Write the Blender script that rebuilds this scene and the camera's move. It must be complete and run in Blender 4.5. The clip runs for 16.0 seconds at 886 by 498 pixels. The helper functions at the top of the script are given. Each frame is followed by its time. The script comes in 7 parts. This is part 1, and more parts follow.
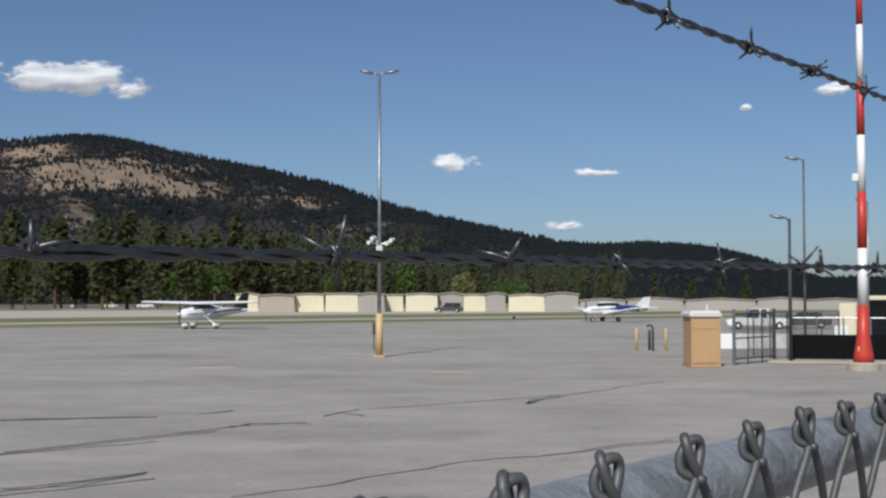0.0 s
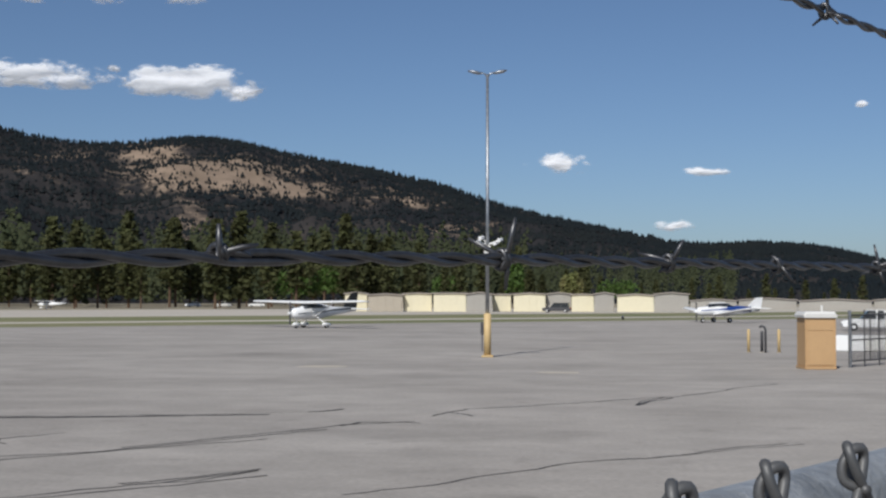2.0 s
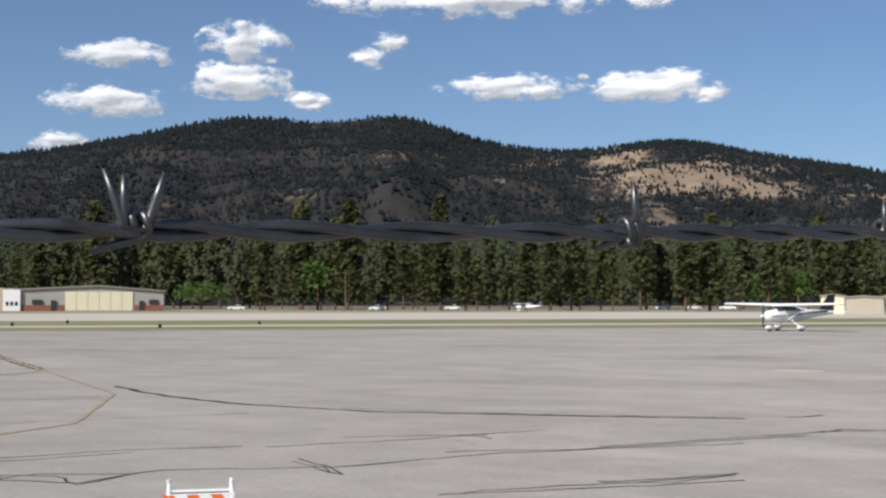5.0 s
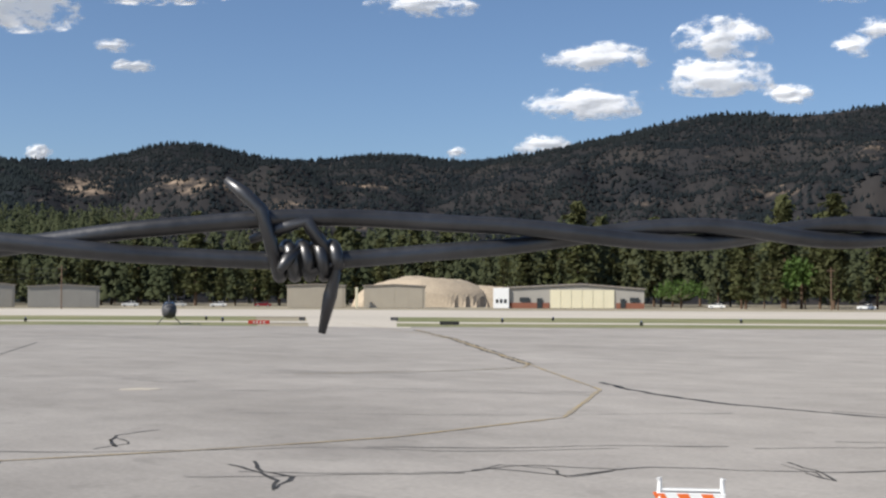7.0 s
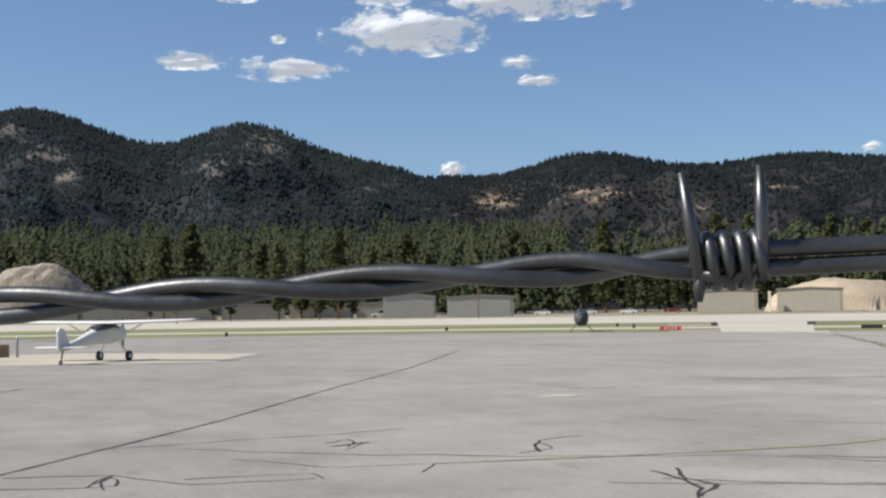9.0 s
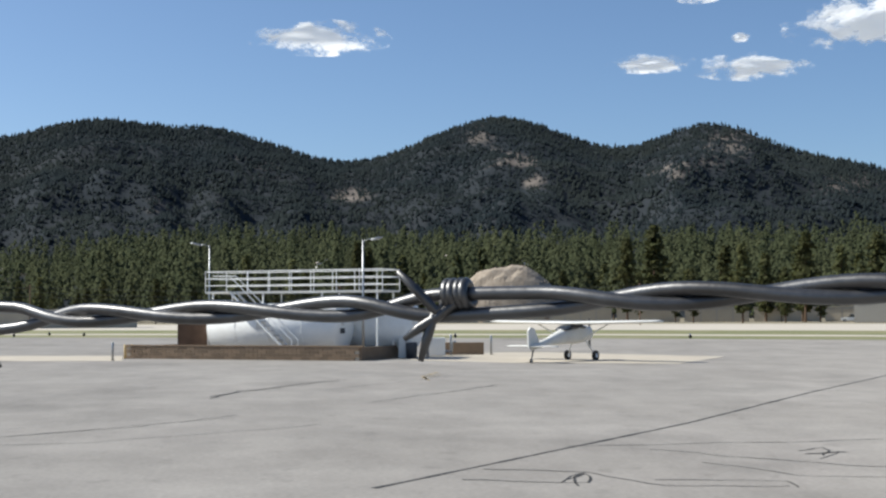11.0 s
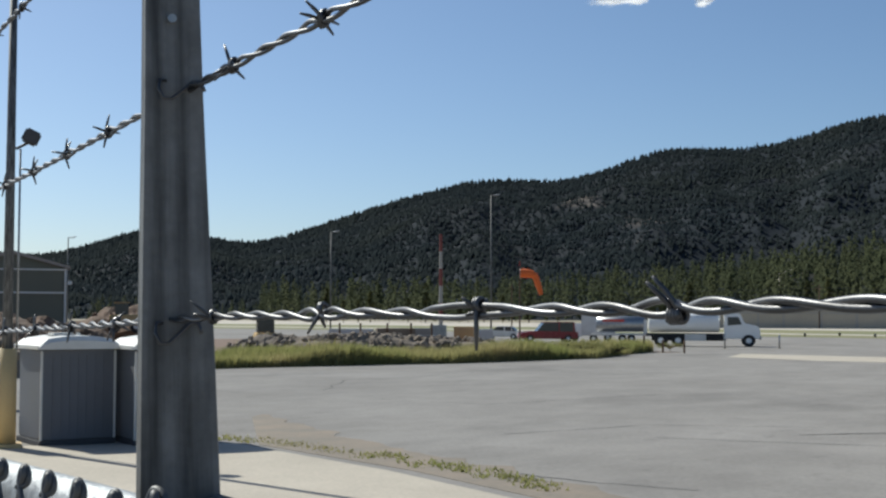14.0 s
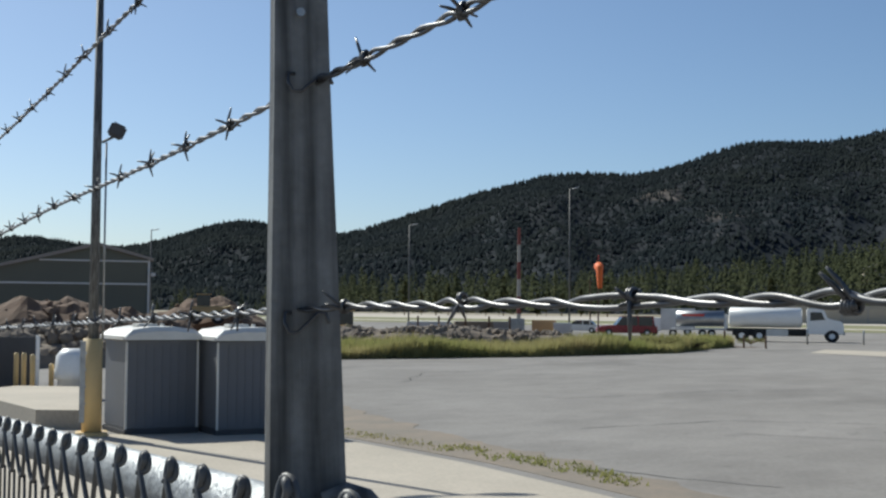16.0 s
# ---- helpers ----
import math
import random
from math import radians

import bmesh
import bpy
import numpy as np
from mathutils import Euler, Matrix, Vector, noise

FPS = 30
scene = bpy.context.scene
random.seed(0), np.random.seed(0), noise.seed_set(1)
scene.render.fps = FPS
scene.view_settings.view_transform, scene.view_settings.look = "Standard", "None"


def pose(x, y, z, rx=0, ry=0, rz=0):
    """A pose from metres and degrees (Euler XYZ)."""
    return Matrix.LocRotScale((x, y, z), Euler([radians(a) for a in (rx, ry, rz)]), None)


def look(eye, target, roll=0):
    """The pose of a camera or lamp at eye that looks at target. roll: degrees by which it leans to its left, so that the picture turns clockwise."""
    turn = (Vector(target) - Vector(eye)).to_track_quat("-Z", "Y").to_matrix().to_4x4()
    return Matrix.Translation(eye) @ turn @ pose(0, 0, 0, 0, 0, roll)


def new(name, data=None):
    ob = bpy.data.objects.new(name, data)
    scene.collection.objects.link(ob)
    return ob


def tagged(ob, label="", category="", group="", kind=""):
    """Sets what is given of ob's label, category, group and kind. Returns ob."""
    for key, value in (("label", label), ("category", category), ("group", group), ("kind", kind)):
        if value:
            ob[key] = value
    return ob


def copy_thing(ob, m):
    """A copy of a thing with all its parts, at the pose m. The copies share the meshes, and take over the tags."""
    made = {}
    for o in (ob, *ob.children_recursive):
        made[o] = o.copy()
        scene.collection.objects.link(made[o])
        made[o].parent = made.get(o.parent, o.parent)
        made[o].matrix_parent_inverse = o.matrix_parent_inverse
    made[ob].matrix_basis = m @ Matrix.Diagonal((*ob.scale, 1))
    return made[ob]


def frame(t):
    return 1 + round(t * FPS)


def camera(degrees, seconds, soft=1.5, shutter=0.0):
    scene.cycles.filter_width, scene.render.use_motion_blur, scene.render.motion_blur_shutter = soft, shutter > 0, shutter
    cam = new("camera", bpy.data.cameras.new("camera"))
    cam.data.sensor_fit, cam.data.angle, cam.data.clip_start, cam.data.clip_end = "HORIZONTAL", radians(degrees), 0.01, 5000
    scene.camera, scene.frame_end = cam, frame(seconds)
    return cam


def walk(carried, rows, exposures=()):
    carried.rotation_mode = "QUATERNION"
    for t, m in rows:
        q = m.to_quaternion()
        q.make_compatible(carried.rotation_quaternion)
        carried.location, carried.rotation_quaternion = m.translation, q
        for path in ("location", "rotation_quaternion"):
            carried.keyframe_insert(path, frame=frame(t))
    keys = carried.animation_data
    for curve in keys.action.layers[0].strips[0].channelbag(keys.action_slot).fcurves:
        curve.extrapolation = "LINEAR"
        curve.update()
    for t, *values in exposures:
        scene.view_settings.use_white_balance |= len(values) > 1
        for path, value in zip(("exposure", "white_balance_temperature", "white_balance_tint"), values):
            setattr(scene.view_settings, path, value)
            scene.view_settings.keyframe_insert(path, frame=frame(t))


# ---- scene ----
cam = camera(37.37, 16.0, soft=2.4)


def sight(x, y, z, yaw, pitch, roll):
    """A pose from the eye's place, the heading to the left of north, the pitch up and the lean."""
    a, b = radians(yaw), radians(pitch)
    way = Vector((-math.sin(a) * math.cos(b), math.cos(a) * math.cos(b), math.sin(b)))
    return look((x, y, z), Vector((x, y, z)) + way, roll)


PATH = [
    (0, 0.1072, -0.3833, 2.7857, 0.000, 2.132, -0.078),
    (0.5, 0.1045, -0.3853, 2.7858, -0.126, 2.214, -0.127),
    (1, 0.0983, -0.3817, 2.7866, 1.071, 2.264, -0.075),
    (1.5, 0.0921, -0.3791, 2.7862, 2.103, 2.249, -0.069),
    (2, 0.0840, -0.3759, 2.7873, 4.708, 2.127, 0.072),
    (2.5, 0.0749, -0.3702, 2.7867, 7.056, 2.131, 0.116),
    (3, 0.0642, -0.3626, 2.7867, 9.629, 2.217, 0.087),
    (3.2, 0.0598, -0.3574, 2.7872, 10.866, 2.212, 0.157),
    (5.3, 0.0253, -0.4326, 2.7776, 28.338, 2.240, 0.179),
    (5.5, 0.0130, -0.4294, 2.7781, 30.714, 2.240, 0.368),
    (6, -0.0159, -0.4177, 2.7789, 36.343, 2.327, 0.516),
    (6.5, -0.0410, -0.4179, 2.7797, 41.082, 2.253, 0.347),
    (7, -0.0616, -0.4354, 2.7812, 45.790, 2.125, 0.189),
    (7.5, -0.0853, -0.4695, 2.7840, 49.472, 2.171, -0.302),
    (8, -0.1040, -0.5005, 2.7833, 54.311, 2.400, -0.779),
    (8.2, -0.1090, -0.5101, 2.7827, 56.216, 2.524, -1.007),
    (10.3, -0.1559, -0.6160, 2.7767, 76.122, 2.722, 0.182),
    (10.5, -0.1602, -0.6299, 2.7771, 78.314, 2.975, 0.214),
    (11, -0.1729, -0.6642, 2.7755, 83.514, 2.828, -0.286),
    (11.5, -0.1999, -0.6926, 2.7735, 89.059, 2.835, -0.222),
    (12, -0.2613, -0.7235, 2.7720, 95.263, 2.582, -0.021),
    (12.5, -0.2556, -0.7510, 2.7722, 101.136, 2.711, 0.253),
    (13, -0.2395, -0.7816, 2.7728, 107.055, 3.086, -0.270),
    (13.5, -0.2303, -0.8057, 2.7711, 112.602, 3.146, 0.087),
    (14, -0.2349, -0.8271, 2.7696, 117.009, 2.877, 0.166),
    (14.5, -0.2332, -0.8367, 2.7688, 119.591, 2.622, 0.258),
    (15, -0.2258, -0.8433, 2.7689, 121.187, 2.572, 0.186),
    (15.5, -0.2233, -0.8458, 2.7687, 120.986, 2.579, 0.158),
    (16, -0.2175, -0.8511, 2.7681, 120.417, 2.559, 0.517)
]
walk(cam, [(t, sight(*row)) for t, *row in PATH], [(0.0, -0.15, 6150, 10), (3.2, -0.06, 6200, 10), (5.3, 0.38, 6380, 10), (8.2, 0.52, 6400, 9), (10.5, 0.64, 6350, 7), (12.3, 0.66, 6250, 5), (14.0, 0.31, 6240, 4), (16.0, 0.27, 6240, 4)])

# ---- world and sun ----
SUN_AZ, SUN_EL = 163.0, 43.0
world = bpy.data.worlds.new("sky")
scene.world = world
world.use_nodes = True
wn = world.node_tree.nodes
sky = wn.new("ShaderNodeTexSky")
sky.sky_type, sky.sun_disc = "NISHITA", False
sky.sun_elevation, sky.sun_rotation = radians(SUN_EL), radians(-SUN_AZ)
sky.altitude, sky.air_density, sky.dust_density, sky.ozone_density = 2000, 1.0, 4.6, 4.0
world.node_tree.links.new(sky.outputs[0], wn["Background"].inputs[0])
wn["Background"].inputs[1].default_value = 0.081
sun = new("sun", bpy.data.lights.new("sun", "SUN"))
sun.data.energy, sun.data.angle, sun.data.color = 4.3, radians(0.53), (1.0, 0.95, 0.87)
sun.matrix_world = look((-math.sin(radians(SUN_AZ)) * 90, math.cos(radians(SUN_AZ)) * 90, 100), (0, 0, 0))
sun.rotation_euler = (Vector((math.sin(radians(SUN_AZ)) * math.cos(radians(SUN_EL)), -math.cos(radians(SUN_AZ)) * math.cos(radians(SUN_EL)), -math.sin(radians(SUN_EL))))).to_track_quat("-Z", "Y").to_euler()

# ---- materials ----
MATS = {}


def mat(name, base, rough=0.7, metal=0.0, other=None, scale=3.0, amount=0.35, fine=40.0, bump=0.15, random_tone=0.0, spec=0.5):
    """A surface with stains at a large and grain at a small scale, in metres of the object."""
    if name in MATS:
        return MATS[name]
    m = bpy.data.materials.new(name)
    m.use_nodes = True
    n, l = m.node_tree.nodes, m.node_tree.links
    b = n["Principled BSDF"]
    b.inputs["Metallic"].default_value = metal
    b.inputs["Specular IOR Level"].default_value = spec
    co = n.new("ShaderNodeTexCoord")
    big, small = n.new("ShaderNodeTexNoise"), n.new("ShaderNodeTexNoise")
    for tex, s, d in ((big, scale, 6), (small, fine, 4)):
        tex.inputs["Scale"].default_value = s
        tex.inputs["Detail"].default_value = d
        tex.inputs["Roughness"].default_value = 0.6
        l.new(co.outputs["Object"], tex.inputs["Vector"])
    other = other or tuple(c * 0.55 for c in base)
    ramp = n.new("ShaderNodeValToRGB")
    ramp.color_ramp.elements[0].position, ramp.color_ramp.elements[1].position = 0.35, 0.68
    ramp.color_ramp.elements[0].color, ramp.color_ramp.elements[1].color = (0, 0, 0, 1), (1, 1, 1, 1)
    l.new(big.outputs["Fac"], ramp.inputs["Fac"])
    k = n.new("ShaderNodeMath")
    k.operation = "MULTIPLY"
    k.inputs[1].default_value = amount
    l.new(ramp.outputs["Color"], k.inputs[0])
    mix = n.new("ShaderNodeMix")
    mix.data_type = "RGBA"
    mix.inputs["A"].default_value, mix.inputs["B"].default_value = (*base, 1), (*other, 1)
    l.new(k.outputs[0], mix.inputs["Factor"])
    grain = n.new("ShaderNodeMix")
    grain.data_type, grain.blend_type = "RGBA", "MULTIPLY"
    grain.inputs["Factor"].default_value = 0.35 if bump > 0.06 or bump == 0 else 0.10
    l.new(mix.outputs["Result"], grain.inputs["A"])
    gr = n.new("ShaderNodeMapRange")
    gr.inputs["From Min"].default_value, gr.inputs["From Max"].default_value = 0.3, 0.7
    gr.inputs["To Min"].default_value, gr.inputs["To Max"].default_value = 0.6, 1.25
    l.new(small.outputs["Fac"], gr.inputs["Value"])
    l.new(gr.outputs[0], grain.inputs["B"])
    last = grain.outputs["Result"]
    if random_tone:
        info, mr, tone = n.new("ShaderNodeObjectInfo"), n.new("ShaderNodeMapRange"), n.new("ShaderNodeMix")
        mr.inputs["To Min"].default_value, mr.inputs["To Max"].default_value = 1 - random_tone, 1 + random_tone
        tone.data_type, tone.blend_type = "RGBA", "MULTIPLY"
        tone.inputs["Factor"].default_value = 1.0
        l.new(info.outputs["Random"], mr.inputs["Value"])
        l.new(last, tone.inputs["A"])
        l.new(mr.outputs[0], tone.inputs["B"])
        last = tone.outputs["Result"]
    l.new(last, b.inputs["Base Color"])
    r = n.new("ShaderNodeMapRange")
    r.inputs["To Min"].default_value, r.inputs["To Max"].default_value = max(rough - 0.12, 0.04), min(rough + 0.12, 1)
    l.new(small.outputs["Fac"], r.inputs["Value"])
    l.new(r.outputs[0], b.inputs["Roughness"])
    if bump:
        bp = n.new("ShaderNodeBump")
        bp.inputs["Strength"].default_value, bp.inputs["Distance"].default_value = bump, 0.02
        l.new(small.outputs["Fac"], bp.inputs["Height"])
        l.new(bp.outputs[0], b.inputs["Normal"])
    MATS[name] = m
    return m


asphalt = mat("asphalt", (0.335, 0.310, 0.280), 0.92, other=(0.262, 0.240, 0.214), scale=0.09, amount=0.75, fine=9.0, bump=0.3, spec=0.25)


def worn_asphalt(m):
    """Streaks, oil stains and pale worn lanes over the asphalt."""
    n, l = m.node_tree.nodes, m.node_tree.links
    b = n["Principled BSDF"]
    last = b.inputs["Base Color"].links[0].from_socket
    co = n.new("ShaderNodeTexCoord")
    for scale, turn, lo, hi, dark, light in (((0.05, 0.20, 1), -52, 0.36, 0.64, 0.91, 1.04), ((0.4, 0.5, 1), 0, 0.40, 0.62, 0.90, 1.04), ((0.08, 0.15, 1), 20, 0.53, 0.68, 1.0, 0.78), ((0.9, 1.1, 1), 10, 0.58, 0.66, 1.0, 0.86)):
        mp, tx, mr, mx = n.new("ShaderNodeMapping"), n.new("ShaderNodeTexNoise"), n.new("ShaderNodeMapRange"), n.new("ShaderNodeMix")
        mp.inputs["Scale"].default_value, mp.inputs["Rotation"].default_value = scale, (0, 0, radians(turn))
        tx.inputs["Scale"].default_value, tx.inputs["Detail"].default_value, tx.inputs["Roughness"].default_value = 1.0, 8, 0.65
        mr.inputs["From Min"].default_value, mr.inputs["From Max"].default_value = lo, hi
        mr.inputs["To Min"].default_value, mr.inputs["To Max"].default_value = dark, light
        mx.data_type, mx.blend_type = "RGBA", "MULTIPLY"
        mx.inputs["Factor"].default_value = 1.0
        l.new(co.outputs["Object"], mp.inputs["Vector"])
        l.new(mp.outputs[0], tx.inputs["Vector"])
        l.new(tx.outputs["Fac"], mr.inputs["Value"])
        l.new(last, mx.inputs["A"])
        l.new(mr.outputs[0], mx.inputs["B"])
        last = mx.outputs["Result"]
    l.new(last, b.inputs["Base Color"])


worn_asphalt(asphalt)
asphalt.node_tree.nodes["Principled BSDF"].inputs["Diffuse Roughness"].default_value = 0.3
patch_m = mat("sealer", (0.035, 0.033, 0.03), 0.8, scale=0.8, fine=20, amount=0.6)
concrete = mat("concrete", (0.47, 0.415, 0.335), 0.9, other=(0.34, 0.30, 0.24), scale=0.4, amount=0.6, fine=14)
pale_strip = mat("pale_pavement", (0.50, 0.45, 0.375), 0.95, other=(0.37, 0.335, 0.28), scale=0.03, amount=0.6, fine=1.5, bump=0)
dry = mat("dry_ground", (0.31, 0.27, 0.19), 0.95, other=(0.20, 0.17, 0.11), scale=0.03, amount=0.7, fine=1.0, bump=0.2)
grass_m = mat("field_grass", (0.13, 0.145, 0.05), 0.95, other=(0.26, 0.23, 0.12), scale=0.05, amount=0.8, fine=2.0, bump=0.3)
blade_m = mat("weed", (0.24, 0.26, 0.085), 0.9, other=(0.40, 0.34, 0.17), scale=0.15, amount=0.9, fine=6, bump=0)


def lit_through(m, share):
    """Thin leaves: part of the light passes."""
    n, l = m.node_tree.nodes, m.node_tree.links
    b, out = n["Principled BSDF"], n["Material Output"]
    tr, mx = n.new("ShaderNodeBsdfTranslucent"), n.new("ShaderNodeMixShader")
    l.new(b.inputs["Base Color"].links[0].from_socket, tr.inputs["Color"])
    mx.inputs[0].default_value = share
    l.new(b.outputs[0], mx.inputs[1])
    l.new(tr.outputs[0], mx.inputs[2])
    l.new(mx.outputs[0], out.inputs["Surface"])


lit_through(blade_m, 0.5)
yellow = mat("yellow_line", (0.36, 0.27, 0.13), 0.9, other=(0.25, 0.225, 0.19), scale=0.8, amount=1.0, fine=20)
galv = mat("galvanised", (0.42, 0.43, 0.44), 0.42, 0.85, other=(0.22, 0.23, 0.24), scale=6, amount=0.7, fine=60, bump=0.1)
wire_m = mat("wire_steel", (0.14, 0.14, 0.143), 0.40, 0.85, other=(0.065, 0.062, 0.06), scale=60, amount=0.8, fine=500, bump=0.02)
rail_m = mat("rail_steel", (0.42, 0.435, 0.44), 0.5, 0.4, other=(0.20, 0.21, 0.215), scale=30, amount=0.95, fine=130, bump=0.3)
link_m = mat("link_steel", (0.13, 0.13, 0.128), 0.55, 0.45, other=(0.06, 0.06, 0.06), scale=20, amount=0.7, fine=200, bump=0.05)
post_m = mat("weathered_steel", (0.19, 0.19, 0.185), 0.6, 0.35, other=(0.10, 0.098, 0.092), scale=30, amount=0.6, fine=180, bump=0.1)


def streaked(m, dark):
    """Dark runs of dirt that follow the rain downwards."""
    n, l = m.node_tree.nodes, m.node_tree.links
    b = n["Principled BSDF"]
    last = b.inputs["Base Color"].links[0].from_socket
    co, mp, tx, mr, mx = (n.new("ShaderNode" + k) for k in ("TexCoord", "Mapping", "TexNoise", "MapRange", "Mix"))
    mp.inputs["Scale"].default_value = (60, 60, 3.5)
    tx.inputs["Scale"].default_value, tx.inputs["Detail"].default_value = 1.0, 5
    mr.inputs["From Min"].default_value, mr.inputs["From Max"].default_value = 0.42, 0.60
    mr.inputs["To Min"].default_value, mr.inputs["To Max"].default_value = 1.15, dark
    mx.data_type, mx.blend_type = "RGBA", "MULTIPLY"
    mx.inputs["Factor"].default_value = 1.0
    l.new(co.outputs["Object"], mp.inputs["Vector"])
    l.new(mp.outputs[0], tx.inputs["Vector"])
    l.new(tx.outputs["Fac"], mr.inputs["Value"])
    l.new(last, mx.inputs["A"])
    l.new(mr.outputs[0], mx.inputs["B"])
    l.new(mx.outputs["Result"], b.inputs["Base Color"])


streaked(post_m, 0.35)
white = mat("white_paint", (0.84, 0.84, 0.82), 0.35, other=(0.74, 0.73, 0.70), scale=1.2, amount=0.4, fine=12, bump=0.02)
offwhite = mat("off_white", (0.70, 0.69, 0.65), 0.5, other=(0.5, 0.48, 0.44), scale=1.0, amount=0.5, fine=10, bump=0.03)
red = mat("red_paint", (0.55, 0.045, 0.03), 0.45, other=(0.42, 0.05, 0.03), scale=1.0, amount=0.5, fine=12, bump=0.02)
car_red = mat("red_car_paint", (0.24, 0.012, 0.020), 0.25, scale=1.0, amount=0.2, fine=12, bump=0)
blue = mat("blue_paint", (0.02, 0.06, 0.26), 0.35, scale=1.0, amount=0.2, fine=12, bump=0)
black = mat("black_rubber", (0.02, 0.02, 0.02), 0.75, scale=3, amount=0.3, fine=30)
darkgrey = mat("dark_grey", (0.06, 0.06, 0.065), 0.6, scale=1, amount=0.4, fine=15)
glass = mat("tinted_glass", (0.025, 0.03, 0.035), 0.12, scale=1, amount=0.2, fine=5, bump=0, spec=0.7)
tan = mat("tan_plastic", (0.52, 0.33, 0.16), 0.6, other=(0.43, 0.27, 0.13), scale=1.2, amount=0.5, fine=10, bump=0.05)
grey_pl = mat("grey_plastic", (0.135, 0.14, 0.155), 0.6, other=(0.12, 0.125, 0.13), scale=1.2, amount=0.5, fine=10, bump=0.05)
cream = mat("cream_steel", (0.72, 0.66, 0.47), 0.6, other=(0.64, 0.585, 0.42), scale=0.2, amount=0.5, fine=3, bump=0.02)
beige = mat("beige_steel", (0.42, 0.37, 0.29), 0.65, other=(0.33, 0.29, 0.23), scale=0.2, amount=0.5, fine=3, bump=0.02)
dull_steel = mat("dull_steel", (0.21, 0.195, 0.165), 0.7, other=(0.16, 0.15, 0.13), scale=0.2, amount=0.5, fine=3, bump=0.02)
screen_m = mat("screen_cloth", (0.008, 0.008, 0.009), 0.95, scale=1.5, amount=0.4, fine=60, bump=0.1, spec=0.1)
# red of the far mast, with the haze before it painted in
dimmed_red = mat("dimmed_red", (0.20, 0.05, 0.04), 0.7, scale=0.5, amount=0.4, fine=5, bump=0.02)
greysteel = mat("grey_steel", (0.36, 0.34, 0.30), 0.65, other=(0.29, 0.27, 0.24), scale=0.2, amount=0.5, fine=3, bump=0.02)
olive = mat("olive_steel", (0.16, 0.16, 0.12), 0.7, other=(0.12, 0.12, 0.095), scale=0.3, amount=0.5, fine=3, bump=0.02)
roof_m = mat("roof_steel", (0.34, 0.30, 0.26), 0.55, other=(0.26, 0.22, 0.19), scale=0.3, amount=0.6, fine=3, bump=0.02)
block_m = mat("split_block", (0.24, 0.17, 0.11), 0.9, other=(0.17, 0.12, 0.08), scale=2, amount=0.6, fine=25, bump=0.5, random_tone=0.22)
brick_m = mat("brick_red", (0.26, 0.10, 0.06), 0.9, scale=2, amount=0.5, fine=20)
tanpole = mat("tan_paint", (0.62, 0.45, 0.21), 0.6, other=(0.5, 0.35, 0.17), scale=2, amount=0.5, fine=20, bump=0.03)
rust = mat("rust_brown", (0.13, 0.075, 0.045), 0.8, scale=2, amount=0.6, fine=20)
orange = mat("orange_cloth", (0.80, 0.16, 0.03), 0.7, other=(0.66, 0.12, 0.02), scale=4, amount=0.4, fine=30, bump=0.02)
edge_m = mat("crumbled_edge", (0.25, 0.20, 0.15), 0.95, other=(0.16, 0.145, 0.12), scale=0.7, amount=0.8, fine=8, bump=0.5)
rubble_m = mat("rubble", (0.22, 0.18, 0.14), 0.95, other=(0.19, 0.15, 0.11), scale=0.4, amount=0.8, fine=4, bump=0.5)
pale_rubble_m = mat("pale_rubble", (0.36, 0.30, 0.235), 0.95, other=(0.22, 0.175, 0.13), scale=0.5, amount=0.9, fine=2.5, bump=0.5)
dirt_m = mat("dirt", (0.17, 0.105, 0.068), 0.95, other=(0.11, 0.075, 0.05), scale=0.3, amount=0.8, fine=3, bump=0.4)
sand_m = mat("sand", (0.44, 0.36, 0.26), 0.95, other=(0.34, 0.27, 0.19), scale=0.06, amount=0.8, fine=1.5, bump=0.4)
bark = mat("bark", (0.12, 0.075, 0.045), 0.95, scale=1.2, amount=0.6, fine=8, bump=0.4)
pine_a = mat("pine_needles", (0.104, 0.115, 0.048), 0.85, other=(0.120, 0.120, 0.058), scale=0.25, amount=0.9, fine=1.4, bump=0, random_tone=0.25, spec=0.1)
pine_b = mat("pine_far", (0.066, 0.080, 0.044), 0.85, other=(0.100, 0.108, 0.058), scale=0.04, amount=0.9, fine=0.3, bump=0, spec=0.03)
leaf_m = mat("broad_leaves", (0.10, 0.17, 0.03), 0.75, other=(0.06, 0.11, 0.02), scale=0.5, amount=0.8, fine=3, bump=0)
lit_through(pine_a, 0.5)
lit_through(pine_b, 0.45)
lit_through(leaf_m, 0.4)
# blue haze of the distance is painted into both bush colours
bush_m = mat("hill_bush", (0.036, 0.048, 0.054), 0.9, other=(0.050, 0.060, 0.056), scale=0.008, amount=0.9, fine=0.05, bump=0, spec=0.03)
bush_front_m = mat("front_hill_bush", (0.026, 0.034, 0.040), 0.9, other=(0.037, 0.043, 0.043), scale=0.008, amount=0.9, fine=0.05, bump=0, spec=0.03)
lit_through(bush_front_m, 0.5)


